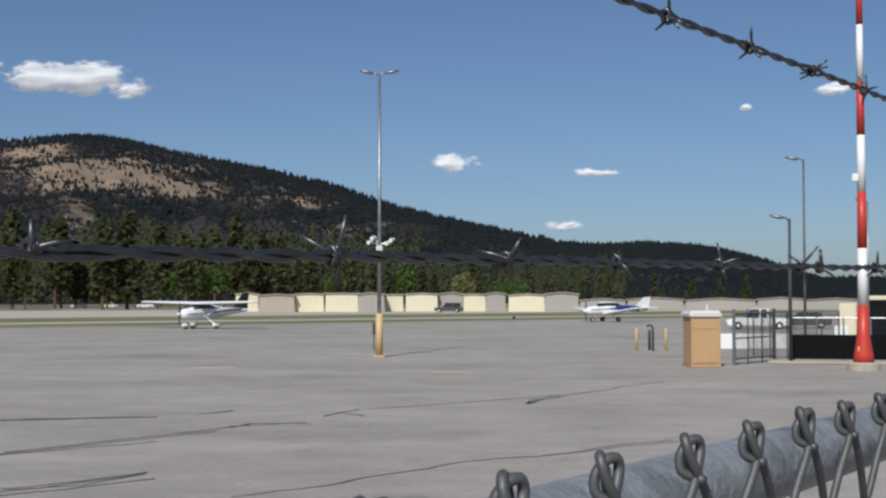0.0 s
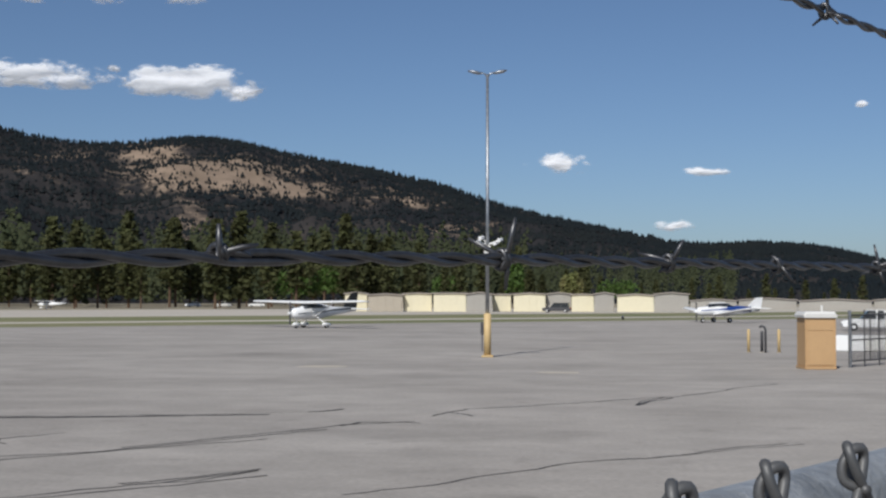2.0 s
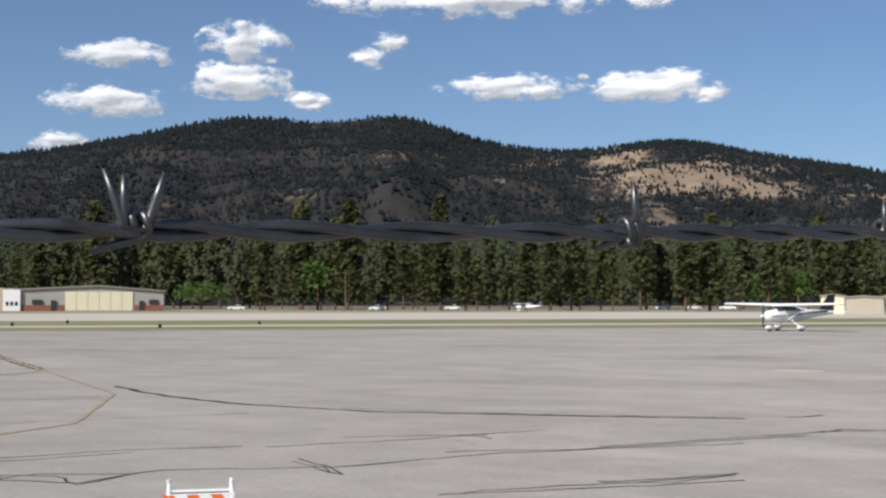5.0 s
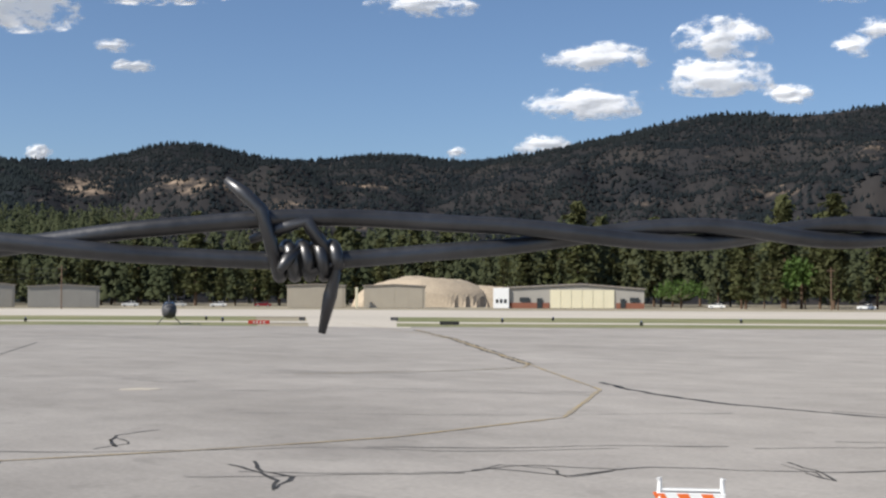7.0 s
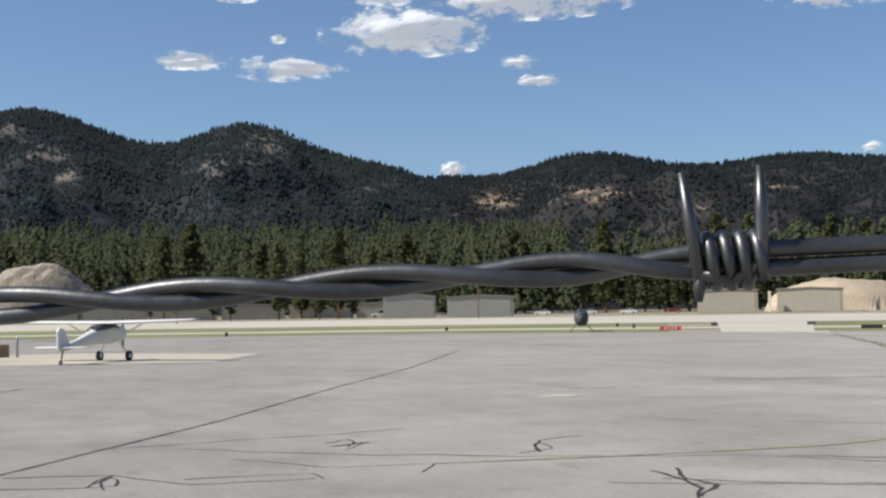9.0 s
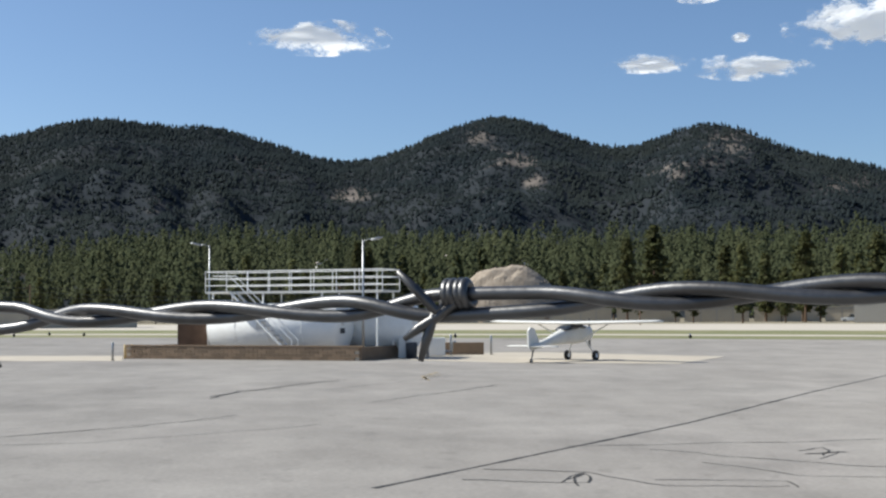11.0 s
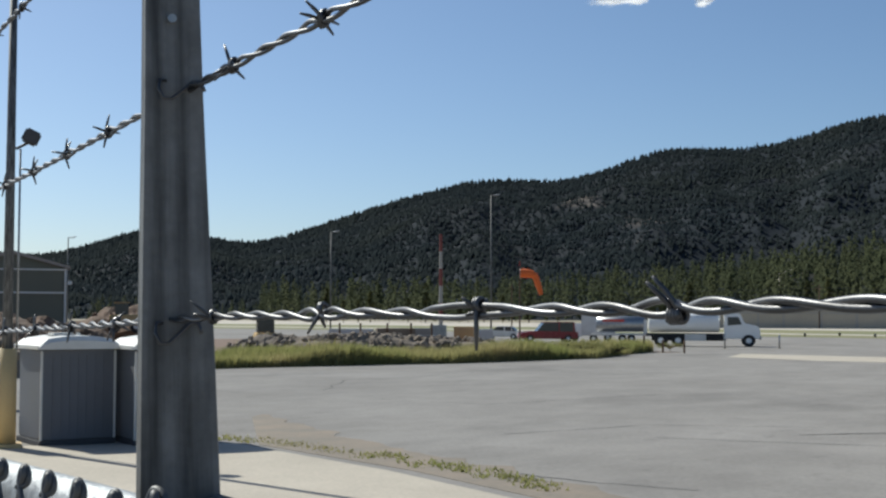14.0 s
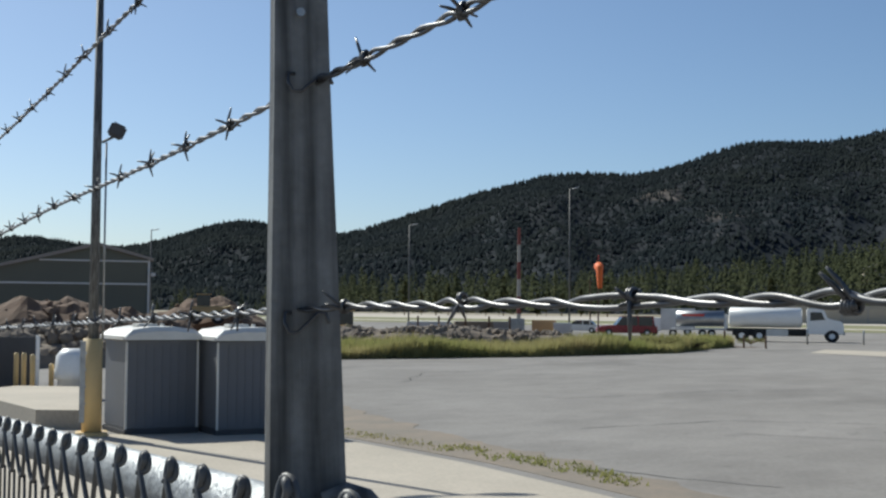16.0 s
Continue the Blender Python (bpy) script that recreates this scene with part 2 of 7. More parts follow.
def cloud_material():
    """White vapour, thin and ragged towards the rim, lit through by the sun and whitened by a weak glow of its own."""
    m = bpy.data.materials.new("cloud")
    m.use_nodes = True
    n, l = m.node_tree.nodes, m.node_tree.links
    n.remove(n["Principled BSDF"])
    out = n["Material Output"]
    dif, tra, both, clear, mix = (n.new("ShaderNode" + k) for k in ("BsdfDiffuse", "BsdfTranslucent", "MixShader", "BsdfTransparent", "MixShader"))
    dif.inputs["Color"].default_value = tra.inputs["Color"].default_value = (0.95, 0.95, 0.96, 1)
    both.inputs[0].default_value = 0.45
    l.new(dif.outputs[0], both.inputs[1])
    l.new(tra.outputs[0], both.inputs[2])
    co, geo = n.new("ShaderNodeTexCoord"), n.new("ShaderNodeNewGeometry")
    flat = n.new("ShaderNodeVectorMath")
    flat.operation = "MULTIPLY"
    flat.inputs[1].default_value = (1, 0, 1)
    ln = n.new("ShaderNodeVectorMath")
    ln.operation = "LENGTH"
    l.new(co.outputs["Object"], flat.inputs[0])
    l.new(flat.outputs[0], ln.inputs[0])
    tx = n.new("ShaderNodeTexNoise")
    tx.inputs["Scale"].default_value, tx.inputs["Detail"].default_value, tx.inputs["Roughness"].default_value = 0.019, 10, 0.60
    st = n.new("ShaderNodeVectorMath")
    st.operation = "MULTIPLY"
    st.inputs[1].default_value = (0.7, 0.7, 1.25)
    l.new(geo.outputs["Position"], st.inputs[0])
    l.new(st.outputs[0], tx.inputs["Vector"])
    # noise * 2.1 - radius
    a, b2 = n.new("ShaderNodeMath"), n.new("ShaderNodeMath")
    a.operation, b2.operation = "MULTIPLY", "SUBTRACT"
    a.inputs[1].default_value = 2.8
    l.new(tx.outputs["Fac"], a.inputs[0])
    l.new(a.outputs[0], b2.inputs[0])
    rim = n.new("ShaderNodeMath")
    rim.operation = "MULTIPLY"
    rim.inputs[1].default_value = 1.25
    l.new(ln.outputs["Value"], rim.inputs[0])
    l.new(rim.outputs[0], b2.inputs[1])
    mr = n.new("ShaderNodeMapRange")
    mr.interpolation_type = "SMOOTHSTEP"
    mr.inputs["From Min"].default_value, mr.inputs["From Max"].default_value = 0.34, 0.95
    l.new(b2.outputs[0], mr.inputs["Value"])
    bp = n.new("ShaderNodeBump")
    bp.inputs["Strength"].default_value, bp.inputs["Distance"].default_value = 0.3, 40
    l.new(b2.outputs[0], bp.inputs["Height"])
    l.new(bp.outputs[0], dif.inputs["Normal"])
    l.new(mr.outputs[0], mix.inputs[0])
    l.new(clear.outputs[0], mix.inputs[1])
    # added weak bluish-white emission, brightens the cloud beyond sun and sky
    glow, add = n.new("ShaderNodeEmission"), n.new("ShaderNodeAddShader")
    glow.inputs["Color"].default_value, glow.inputs["Strength"].default_value = (0.92, 0.95, 1.0, 1), 0.16
    l.new(both.outputs[0], add.inputs[0])
    l.new(glow.outputs[0], add.inputs[1])
    l.new(add.outputs[0], mix.inputs[2])
    l.new(mix.outputs[0], out.inputs["Surface"])
    return m


cloud_m = cloud_material()
lit_through(bush_m, 0.5)
wood_m = mat("pole_wood", (0.17, 0.11, 0.07), 0.9, scale=1.5, amount=0.5, fine=20)


def hill_material(name, dark, other, pale, scree):
    """Wooded soil that breaks into pale scree and rock where the slope is bare."""
    m = mat(name, dark, 0.95, other=other, scale=0.006, amount=0.85, fine=0.06, bump=0, spec=0.03)
    n, l = m.node_tree.nodes, m.node_tree.links
    b = n["Principled BSDF"]
    last = b.inputs["Base Color"].links[0].from_socket
    co, bare = n.new("ShaderNodeTexCoord"), n.new("ShaderNodeAttribute")
    bare.attribute_name = "bare"
    total = bare.outputs["Fac"]
    for scale, amount in ((0.018, 1.5), (0.07, 1.1)):
        tx, off, add = n.new("ShaderNodeTexNoise"), n.new("ShaderNodeMath"), n.new("ShaderNodeMath")
        tx.inputs["Scale"].default_value, tx.inputs["Detail"].default_value, tx.inputs["Roughness"].default_value = scale, 5, 0.6
        l.new(co.outputs["Object"], tx.inputs["Vector"])
        off.operation = "MULTIPLY_ADD"
        off.inputs[1].default_value, off.inputs[2].default_value = amount, -amount * 0.5
        l.new(tx.outputs["Fac"], off.inputs[0])
        l.new(total, add.inputs[0])
        l.new(off.outputs[0], add.inputs[1])
        total = add.outputs[0]
    mr = n.new("ShaderNodeMapRange")
    mr.interpolation_type = "SMOOTHSTEP"
    mr.inputs["From Min"].default_value, mr.inputs["From Max"].default_value = scree, scree + 0.55
    l.new(total, mr.inputs["Value"])
    tone = n.new("ShaderNodeMix")
    tone.data_type = "RGBA"
    fleck, spread = n.new("ShaderNodeTexNoise"), n.new("ShaderNodeMix")
    fleck.inputs["Scale"].default_value, fleck.inputs["Detail"].default_value = 0.035, 6
    l.new(co.outputs["Object"], fleck.inputs["Vector"])
    spread.data_type = "RGBA"
    spread.inputs["A"].default_value, spread.inputs["B"].default_value = (*[c * 0.35 for c in pale], 1), (*[c * 1.25 for c in pale], 1)
    l.new(fleck.outputs["Fac"], spread.inputs["Factor"])
    l.new(spread.outputs["Result"], tone.inputs["B"])
    l.new(last, tone.inputs["A"])
    l.new(mr.outputs[0], tone.inputs["Factor"])
    l.new(tone.outputs["Result"], b.inputs["Base Color"])
    return m


# shade and blue haze on the slopes are mixed into these soil tones
hill_m = hill_material("hill_ground", (0.0180, 0.0195, 0.0225), (0.052, 0.046, 0.042), (0.31, 0.235, 0.172), 0.22)
hill_side_m = hill_material("hill_ground_hazed", (0.024, 0.030, 0.036), (0.040, 0.043, 0.046), (0.19, 0.165, 0.145), 0.26)

# ---- helpers for shapes ----


def spot(az, d, z=0.0):
    """A place by its heading and distance from where one stands at the fence."""
    a = radians(az)
    x = np.interp(az, (12, 35, 60, 85, 112), (0.09, 0.0, -0.09, -0.17, -0.23))
    y = np.interp(az, (12, 35, 60, 85, 112), (-0.37, -0.42, -0.50, -0.67, -0.83))
    return Vector((float(x) - math.sin(a) * d, float(y) + math.cos(a) * d, z))


def mesh_of(bm, name, material, smooth=False):
    me = bpy.data.meshes.new(name)
    bm.to_mesh(me)
    bm.free()
    for m in (material if isinstance(material, (list, tuple)) else [material]):
        me.materials.append(m)
    if smooth:
        for p in me.polygons:
            p.use_smooth = True
    return me


def part(name, bm, material, parent, label="", smooth=False):
    ob = new(name, bm if isinstance(bm, bpy.types.Mesh) else mesh_of(bm, name, material, smooth))
    ob.parent = parent
    if label:
        ob["label"] = label
    return ob


def thing(name, place, turn, label, category, group="", kind=""):
    ob = new(name)
    ob.empty_display_size = 0.2
    ob.matrix_basis = pose(*place, 0, 0, turn)
    return tagged(ob, label, category, group, kind)


def solid(name, bm, material, label, category, group="", kind="", place=(0, 0, 0), turn=0, smooth=False):
    ob = new(name, mesh_of(bm, name, material, smooth))
    ob.matrix_basis = pose(*place, 0, 0, turn)
    return tagged(ob, label, category, group, kind)


def box(bm, c, s, bevel=0.0, m=None, index=0):
    mm = Matrix.Translation(c) @ Matrix.Diagonal((*s, 1))
    if m is not None:
        mm = m @ mm
    g = bmesh.ops.create_cube(bm, size=1, matrix=mm)
    faces = list({f for v in g["verts"] for f in v.link_faces})
    if bevel:
        edges = list({e for v in g["verts"] for e in v.link_edges})
        r = bmesh.ops.bevel(bm, geom=edges, offset=bevel, segments=2, affect="EDGES")
        faces = [f for f in r["faces"]] + [f for f in faces if f.is_valid]
    for f in faces:
        f.material_index = index
    return bm


def rod(bm, a, b, r0, r1=None, n=10):
    a, b = Vector(a), Vector(b)
    d = b - a
    m = Matrix.Translation((a + b) / 2) @ d.to_track_quat("Z", "Y").to_matrix().to_4x4()
    bmesh.ops.create_cone(bm, cap_ends=True, segments=n, radius1=r0, radius2=r0 if r1 is None else r1, depth=d.length, matrix=m)
    return bm


def tube(bm, pts, r, n=8, closed_ends=True):
    """A round wire along the points."""
    pts = [Vector(p) for p in pts]
    rings, up = [], None
    for i, p in enumerate(pts):
        d = (pts[min(i + 1, len(pts) - 1)] - pts[max(i - 1, 0)]).normalized()
        if up is None:
            up = d.orthogonal().normalized()
        up = (up - d * up.dot(d)).normalized()
        side = d.cross(up)
        rr = r[i] if isinstance(r, (list, tuple)) else r
        rings.append([bm.verts.new(p + (up * math.cos(k * 2 * math.pi / n) + side * math.sin(k * 2 * math.pi / n)) * rr) for k in range(n)])
    for a, b in zip(rings, rings[1:]):
        for k in range(n):
            bm.faces.new((a[k], a[(k + 1) % n], b[(k + 1) % n], b[k]))
    if closed_ends:
        bm.faces.new(rings[0][::-1])
        bm.faces.new(rings[-1])
    return bm


def loft(bm, sections, n=14, index=0, power=1.0):
    """A body along x through ellipses (x, z, half width, half height)."""
    rings = []
    for x, z, w, h in sections:
        ring = []
        for k in range(n):
            c, s = math.cos(2 * math.pi * k / n), math.sin(2 * math.pi * k / n)
            c, s = math.copysign(abs(c) ** power, c), math.copysign(abs(s) ** power, s)
            ring.append(bm.verts.new((x, c * w, z + s * h)))
        rings.append(ring)
    for a, b in zip(rings, rings[1:]):
        for k in range(n):
            f = bm.faces.new((a[k], a[(k + 1) % n], b[(k + 1) % n], b[k]))
            f.material_index = index
    bm.faces.new(rings[0][::-1]).material_index = index
    bm.faces.new(rings[-1]).material_index = index
    return bm


def slab(bm, outline, z0, z1, index=0):
    """A prism over a flat outline."""
    lo = [bm.verts.new((x, y, z0)) for x, y in outline]
    hi = [bm.verts.new((x, y, z1)) for x, y in outline]
    bm.faces.new(lo[::-1]).material_index = index
    bm.faces.new(hi).material_index = index
    for i in range(len(lo)):
        j = (i + 1) % len(lo)
        bm.faces.new((lo[i], lo[j], hi[j], hi[i])).material_index = index
    return bm


def profile(bm, outline, y0, y1, index=0):
    """A prism along y over an outline in x and z."""
    lo = [bm.verts.new((x, y0, z)) for x, z in outline]
    hi = [bm.verts.new((x, y1, z)) for x, z in outline]
    bm.faces.new(lo).material_index = index
    bm.faces.new(hi[::-1]).material_index = index
    for i in range(len(lo)):
        j = (i + 1) % len(lo)
        bm.faces.new((lo[j], lo[i], hi[i], hi[j])).material_index = index
    return bm


B = bmesh.new
rng = random.Random(7)

# ---- the ground ----
EDGE = [(140, 262), (60, 200), (15, 165), (-55, 113), (-119, 62), (-143, 30), (-172, -33), (-200, -110), (-215, -190)]


def edge_scaled(k):
    return [(x * k, y * k) for x, y in EDGE]


def strip(name, k0, k1, z, material, label, category, cut=None):
    """A long band of ground between two scaled copies of the apron's edge."""
    bm = B()
    a, b = edge_scaled(k0), edge_scaled(k1)

    def fine(line):
        out = []
        for (x0, y0), (x1, y1) in zip(line, line[1:]):
            out += [(x0 + (x1 - x0) * i / 12, y0 + (y1 - y0) * i / 12) for i in range(12)]
        return out + [line[-1]]
    a, b = fine(a), fine(b)
    for i in range(len(a) - 1):
        mx, my = a[i]
        az = math.degrees(math.atan2(-mx, my))
        if cut and cut[0] < az < cut[1]:
            continue
        bm.faces.new([bm.verts.new((*p, z)) for p in (a[i], a[i + 1], b[i + 1], b[i])][::-1])
    bmesh.ops.remove_doubles(bm, verts=bm.verts, dist=0.001)
    bmesh.ops.recalc_face_normals(bm, faces=bm.faces)
    return solid(name, bm, material, label, category, kind="structure")


bm = B()
bmesh.ops.create_circle(bm, cap_ends=True, radius=4500, segments=64, matrix=Matrix.Translation((0, 0, -0.03)))
solid("ground", bm, dry, "dry tan ground of the valley round the airfield", "ground", kind="structure")
bm = B()
bm.faces.new([bm.verts.new((x, y, 0)) for x, y in EDGE + [(-60, -190), (60, -120), (160, 0)]])
bmesh.ops.triangulate(bm, faces=bm.faces)
bmesh.ops.recalc_face_normals(bm, faces=bm.faces)
solid("apron", bm, asphalt, "weathered grey asphalt apron with sealed cracks", "pavement", kind="structure")
strip("verge_near", 1.0, 1.13, 0.010, grass_m, "dry green grass verge along the apron", "grass", (47.5, 51.5))
strip("taxiway", 1.13, 1.20, 0.012, pale_strip, "pale strip of taxiway between the grass verges", "taxiway")
strip("verge_far", 1.20, 1.48, 0.014, grass_m, "green and dry grass between taxiway and runway", "grass", (47.0, 51.8))
strip("runway", 1.48, 2.30, 0.016, pale_strip, "pale worn runway surface", "runway")
bm = B()
slab(bm, [tuple(spot(a, d)[:2]) for a, d in ((47.2, 120), (51.6, 126), (51.8, 220), (47.0, 220))], -0.02, 0.006)
solid("taxiway_link", bm, pale_strip, "pale asphalt link from apron to runway", "taxiway", kind="structure")

# ---- hills ----
RIDGE = [8.14, -3.97, 0.08, 1.55, -0.15, 0.74, 1.27, 1.51, 1.17, 1.75, 1.98, 2.51, 3.05, 3.37, 3.62, 4.17, 3.68, 3.73, 3.98, 4.93, 4.22, 4.66, 4.45, 3.84, 3.67, 3.2, 3.75, 3.36, 3.33, 4.16, 3.25, 3.14, 3.63, 3.81, 5.31, 3.67, 4.4, 5.27, 4.44, 3.54, 3.97, 4.81, 4.51, 4.98, 4.1, 4.0, 4.3, 3.09, 3.54, 3.22, 2.66, 2.14, 1.38, 2.52, 1.57, 1.17, 1.85, 1.3, 0.95, 2.04]


def ridge(az):
    if az < -19:
        return max(0.9, 0.9 + (-19 - az) * 0.03)
    if az > 142:
        return 2.2
    return max(0.8, sum(c * math.exp(-((az + 30 - 3 * i) / 2.1) ** 2 / 2) for i, c in enumerate(RIDGE)))


def hill_range(az0, az1, far, near, crest):
    def height(az, s):
        """s: 0 at the foot, 1 on the ridge, beyond 1 behind it."""
        top = math.tan(radians(crest(az))) * far
        p = spot(az, near + (far - near) * s)
        w = max(0.0, min(1.0, (az - az0) / 4, (az1 - az) / 4))
        up = s ** 1.35 if s <= 1 else max(0.0, 1 - (s - 1) * 1.6)
        mid = math.sin(math.pi * min(s, 1.0))
        lumps = noise.fractal(p * 0.0035, 0.9, 2.1, 5) * top * 0.20 * mid
        gully = noise.noise(Vector((az * 0.55, s * 0.7, 3.1))) * top * 0.06 * mid
        return p, (top * up + lumps + gully) * w
    return height


def crest_front(az):
    return ridge(min(az, 62.0))


def crest_side(az):
    return ridge(az) if az > 65.2 else max(0.1, ridge(65.2) - (65.2 - az) * 0.45)


def build_hill(name, label, az0, az1, far, near, bushes, size, crest, soil, leaves):
    hf = hill_range(az0, az1, far, near, crest)
    bm = B()
    bare = bm.verts.layers.float.new("bare")
    na, ns = int((az1 - az0) / 0.16), 80
    grid = []
    for i in range(na + 1):
        az = az0 + (az1 - az0) * i / na
        col = []
        for j in range(ns + 1):
            p, z = hf(az, 1.35 * j / ns)
            col.append(bm.verts.new((p.x, p.y, max(z, -0.5) - 0.2)))
        grid.append(col)
    for i in range(na):
        for j in range(ns):
            bm.faces.new((grid[i][j], grid[i + 1][j], grid[i + 1][j + 1], grid[i][j + 1]))
    for v in bm.verts:
        v[bare] = bareness(math.degrees(math.atan2(-v.co.x, v.co.y)), math.degrees(math.atan2(v.co.z - 2.8, math.hypot(v.co.x, v.co.y))))
    bmesh.ops.recalc_face_normals(bm, faces=bm.faces)
    solid(name, bm, soil, label, "hill", kind="structure", smooth=True)
    # bushes and small pines all over the slope
    verts, faces = [], []
    r = random.Random(int(far))
    for _ in range(bushes):
        az, s = r.uniform(az0 + 1, az1 - 1), r.random() ** 0.6 * 1.02
        p, z = hf(az, s)
        el = math.degrees(math.atan2(z, p.length))
        open_ground = bareness(az, el) + noise.noise(Vector((p.x, p.y, 0)) * 0.006) * 0.5 + noise.noise(Vector((p.x, p.y, 9)) * 0.02) * 0.35
        if r.random() < open_ground * 0.72:
            continue
        big = 0.75 + 0.5 * r.random() ** 2 + 0.4 * noise.noise(Vector((p.x, p.y, 4)) * 0.01)
        h = size * r.uniform(0.6, 1.2) * big * (1.35 if s > 0.93 else 1.0)
        w = size * r.uniform(0.32, 0.55) * big * (1.0 - 0.25 * min(1.0, max(0.0, open_ground)))
        k = len(verts)
        a0 = r.random() * 6
        for e in range(5):
            a = a0 + e * 1.2566
            q = w * r.uniform(0.6, 1.3)
            verts.append((p.x + q * math.cos(a), p.y + q * math.sin(a), z + h * r.uniform(-.05, .25)))
        verts.append((p.x + r.uniform(-.2, .2) * w, p.y + r.uniform(-.2, .2) * w, z + h))
        for e in range(5):
            faces.append((k + e, k + (e + 1) % 5, k + 5))
    me = bpy.data.meshes.new("hill_trees")
    me.from_pydata(verts, [], faces)
    me.materials.append(leaves)
    me.polygons.foreach_set("use_smooth", [True] * len(me.polygons))
    tagged(new("hill_trees", me), "dark scattered pines and scrub on the mountain slope", "trees", kind="stuff")


# bare slopes: azimuth, elevation, half widths, how bare
BARE_FRONT = [(14.6, 5.25, 3.6, 0.75, 1.0), (11.5, 4.7, 2.2, 0.45, .95), (17.2, 6.2, 1.5, 0.5, .9), (7.0, 4.3, 3.4, 0.6, .42), (15.7, 3.4, 0.8, 0.9, .6), (4.5, 2.9, 1.6, 0.3, .55), (26.7, 6.4, 1.5, 0.2, .46), (22.9, 5.3, 1.1, 0.2, .46), (28.2, 5.9, 0.8, 0.25, .3), (21.0, 5.9, 1.5, 0.35, .4)]
BARE_MIDDLE = [(42.3, 5.4, 1.5, 0.22, .26), (38.4, 5.3, 1.2, 0.2, .26), (35.5, 4.6, 1.5, 0.25, .26), (40.0, 4.4, 0.9, 0.3, .26), (56.9, 4.9, 1.7, 0.35, .55), (52.4, 4.0, 1.2, 0.25, .5), (49.0, 4.8, 1.3, 0.2, .5), (30.5, 4.5, 1.4, 0.3, .45)]
BARE_SIDE = [(71.4, 7.1, 1.6, 0.8, .6), (66.2, 5.4, 1.4, 0.5, .65), (61.3, 4.6, 1.4, 0.4, .6), (80.0, 6.7, 1.0, 0.35, .8), (79.4, 5.7, 0.6, 0.25, .9), (82.0, 7.8, 0.8, 0.4, .65), (87.5, 5.2, 0.9, 0.3, .85), (73.5, 6.2, 1.5, 0.5, .5), (96.0, 4.6, 1.5, 0.4, .45), (111.0, 4.9, 1.6, 0.4, .5), (108.5, 4.0, 1.8, 0.4, .45), (91.5, 6.2, 1.5, 0.4, .4)]


def bareness(az, el):
    """How far the woods give way to scree, from 0 to 1."""
    return max((s * math.exp(-(((az - pa) / wa) ** 2 + ((el - pe) / we) ** 2) * 0.8) for pa, pe, wa, we, s in BARE_FRONT + BARE_MIDDLE + BARE_SIDE if abs(az - pa) < 9), default=0.0)


build_hill("mountain_front", "dark forested mountain with pale bare patches", -45, 72, 1900, 620, 105000, 4.5, crest_front, hill_m, bush_front_m)
build_hill("mountain_side", "dark rocky wooded mountain above the pine forest", 49, 150, 1700, 700, 125000, 4.2, crest_side, hill_side_m, bush_m)

# ---- the fence at hand ----
ALONG = Vector((-0.55174785, -0.83360007, -0.02617695))
AWAY = Vector((-0.83388582, 0.55193699, 0.0))
PITCH = 0.127


def on_fence(a, out=0.0, up=0.0):
    """A place by metres along the fence, beyond it and above its middle strand."""
    return Vector((0, 0, 2.8)) + ALONG * a + AWAY * out + Vector((0, 0, up))


WIRE, POINT = 0.00130, 0.00100  # radii of the line wires and of the barbs' wire
# where the two line wires lie one above the other, by barb number; between two equal turns they run side by side
CROSSINGS = [(-0.952, -5), (-0.725, -4), (-0.505, -3), (-0.29, -2), (-0.05, -1), (0.06, -1), (0.278, 0), (0.50, 1), (0.733, 2), (0.93, 3), (1.139, 4), (1.41, 5), (1.689, 6), (1.90, 7), (2.11, 8), (2.345, 9), (2.547, 10), (2.80, 11), (3.17, 11), (3.45, 12), (3.70, 13), (4.03, 13), (4.19, 14), (4.42, 15), (4.64, 16), (4.86, 17), (5.02, 17)]
CROSSINGS += [(5.181, 18), (5.409, 19), (5.647, 20), (5.85, 21), (6.02, 21), (6.199, 22), (6.452, 23), (6.711, 24), (6.88, 25), (7.11, 25), (7.39, 26), (7.60, 27), (7.80, 28), (8.13, 28), (8.36, 29), (8.62, 30), (8.82, 31), (9.03, 32), (9.27, 33), (9.485, 34), (9.77, 35), (10.16, 35), (10.36, 36), (10.63, 37)]
GAP = {3: 1.8, 4: 0.1, 5: 0.7, 6: 0.7, 7: 1.7, 8: 1.8, 9: 1.2, 10: 1.2, 11: 1.5}  # mm by which each line wire is bent away at a barb
RISE = dict(zip(range(-6, 13), (-.0117, -.0097, -.0078, -.0058, -.0038, -.002, -.001, -.0012, -.0008, -.0005, -.0009, -.0028, -.0029, -.002, 0, .002, .0042, .0063, .0082)))
OUT = dict(zip(range(-6, 13), (-.0084, -.0029, .0014, .0039, .0037, .0027, .0018, .0002, -.0007, -.0009, -.0006, -.0001, .0005, .0015, .0025, .0031, .0021, -.0021, -.0076)))


def wander(table, k):
    i = math.floor(k)
    v0, v1 = table[min(max(i, -6), 12)], table[min(max(i + 1, -6), 12)]
    u = k - i
    u = u * u * (3 - 2 * u)
    return v0 + (v1 - v0) * u


def half_turns(k):
    """How many half turns the line wires of the middle strand have made round each other."""
    if k < CROSSINGS[0][0]:
        return CROSSINGS[0][1] + (k - CROSSINGS[0][0]) / 0.22
    if k > CROSSINGS[-1][0]:
        return CROSSINGS[-1][1] + (k - CROSSINGS[-1][0]) / 0.235
    for (k0, n0), (k1, n1) in zip(CROSSINGS, CROSSINGS[1:]):
        if k <= k1:
            return n0 + (n1 - n0) * (k - k0) / (k1 - k0)


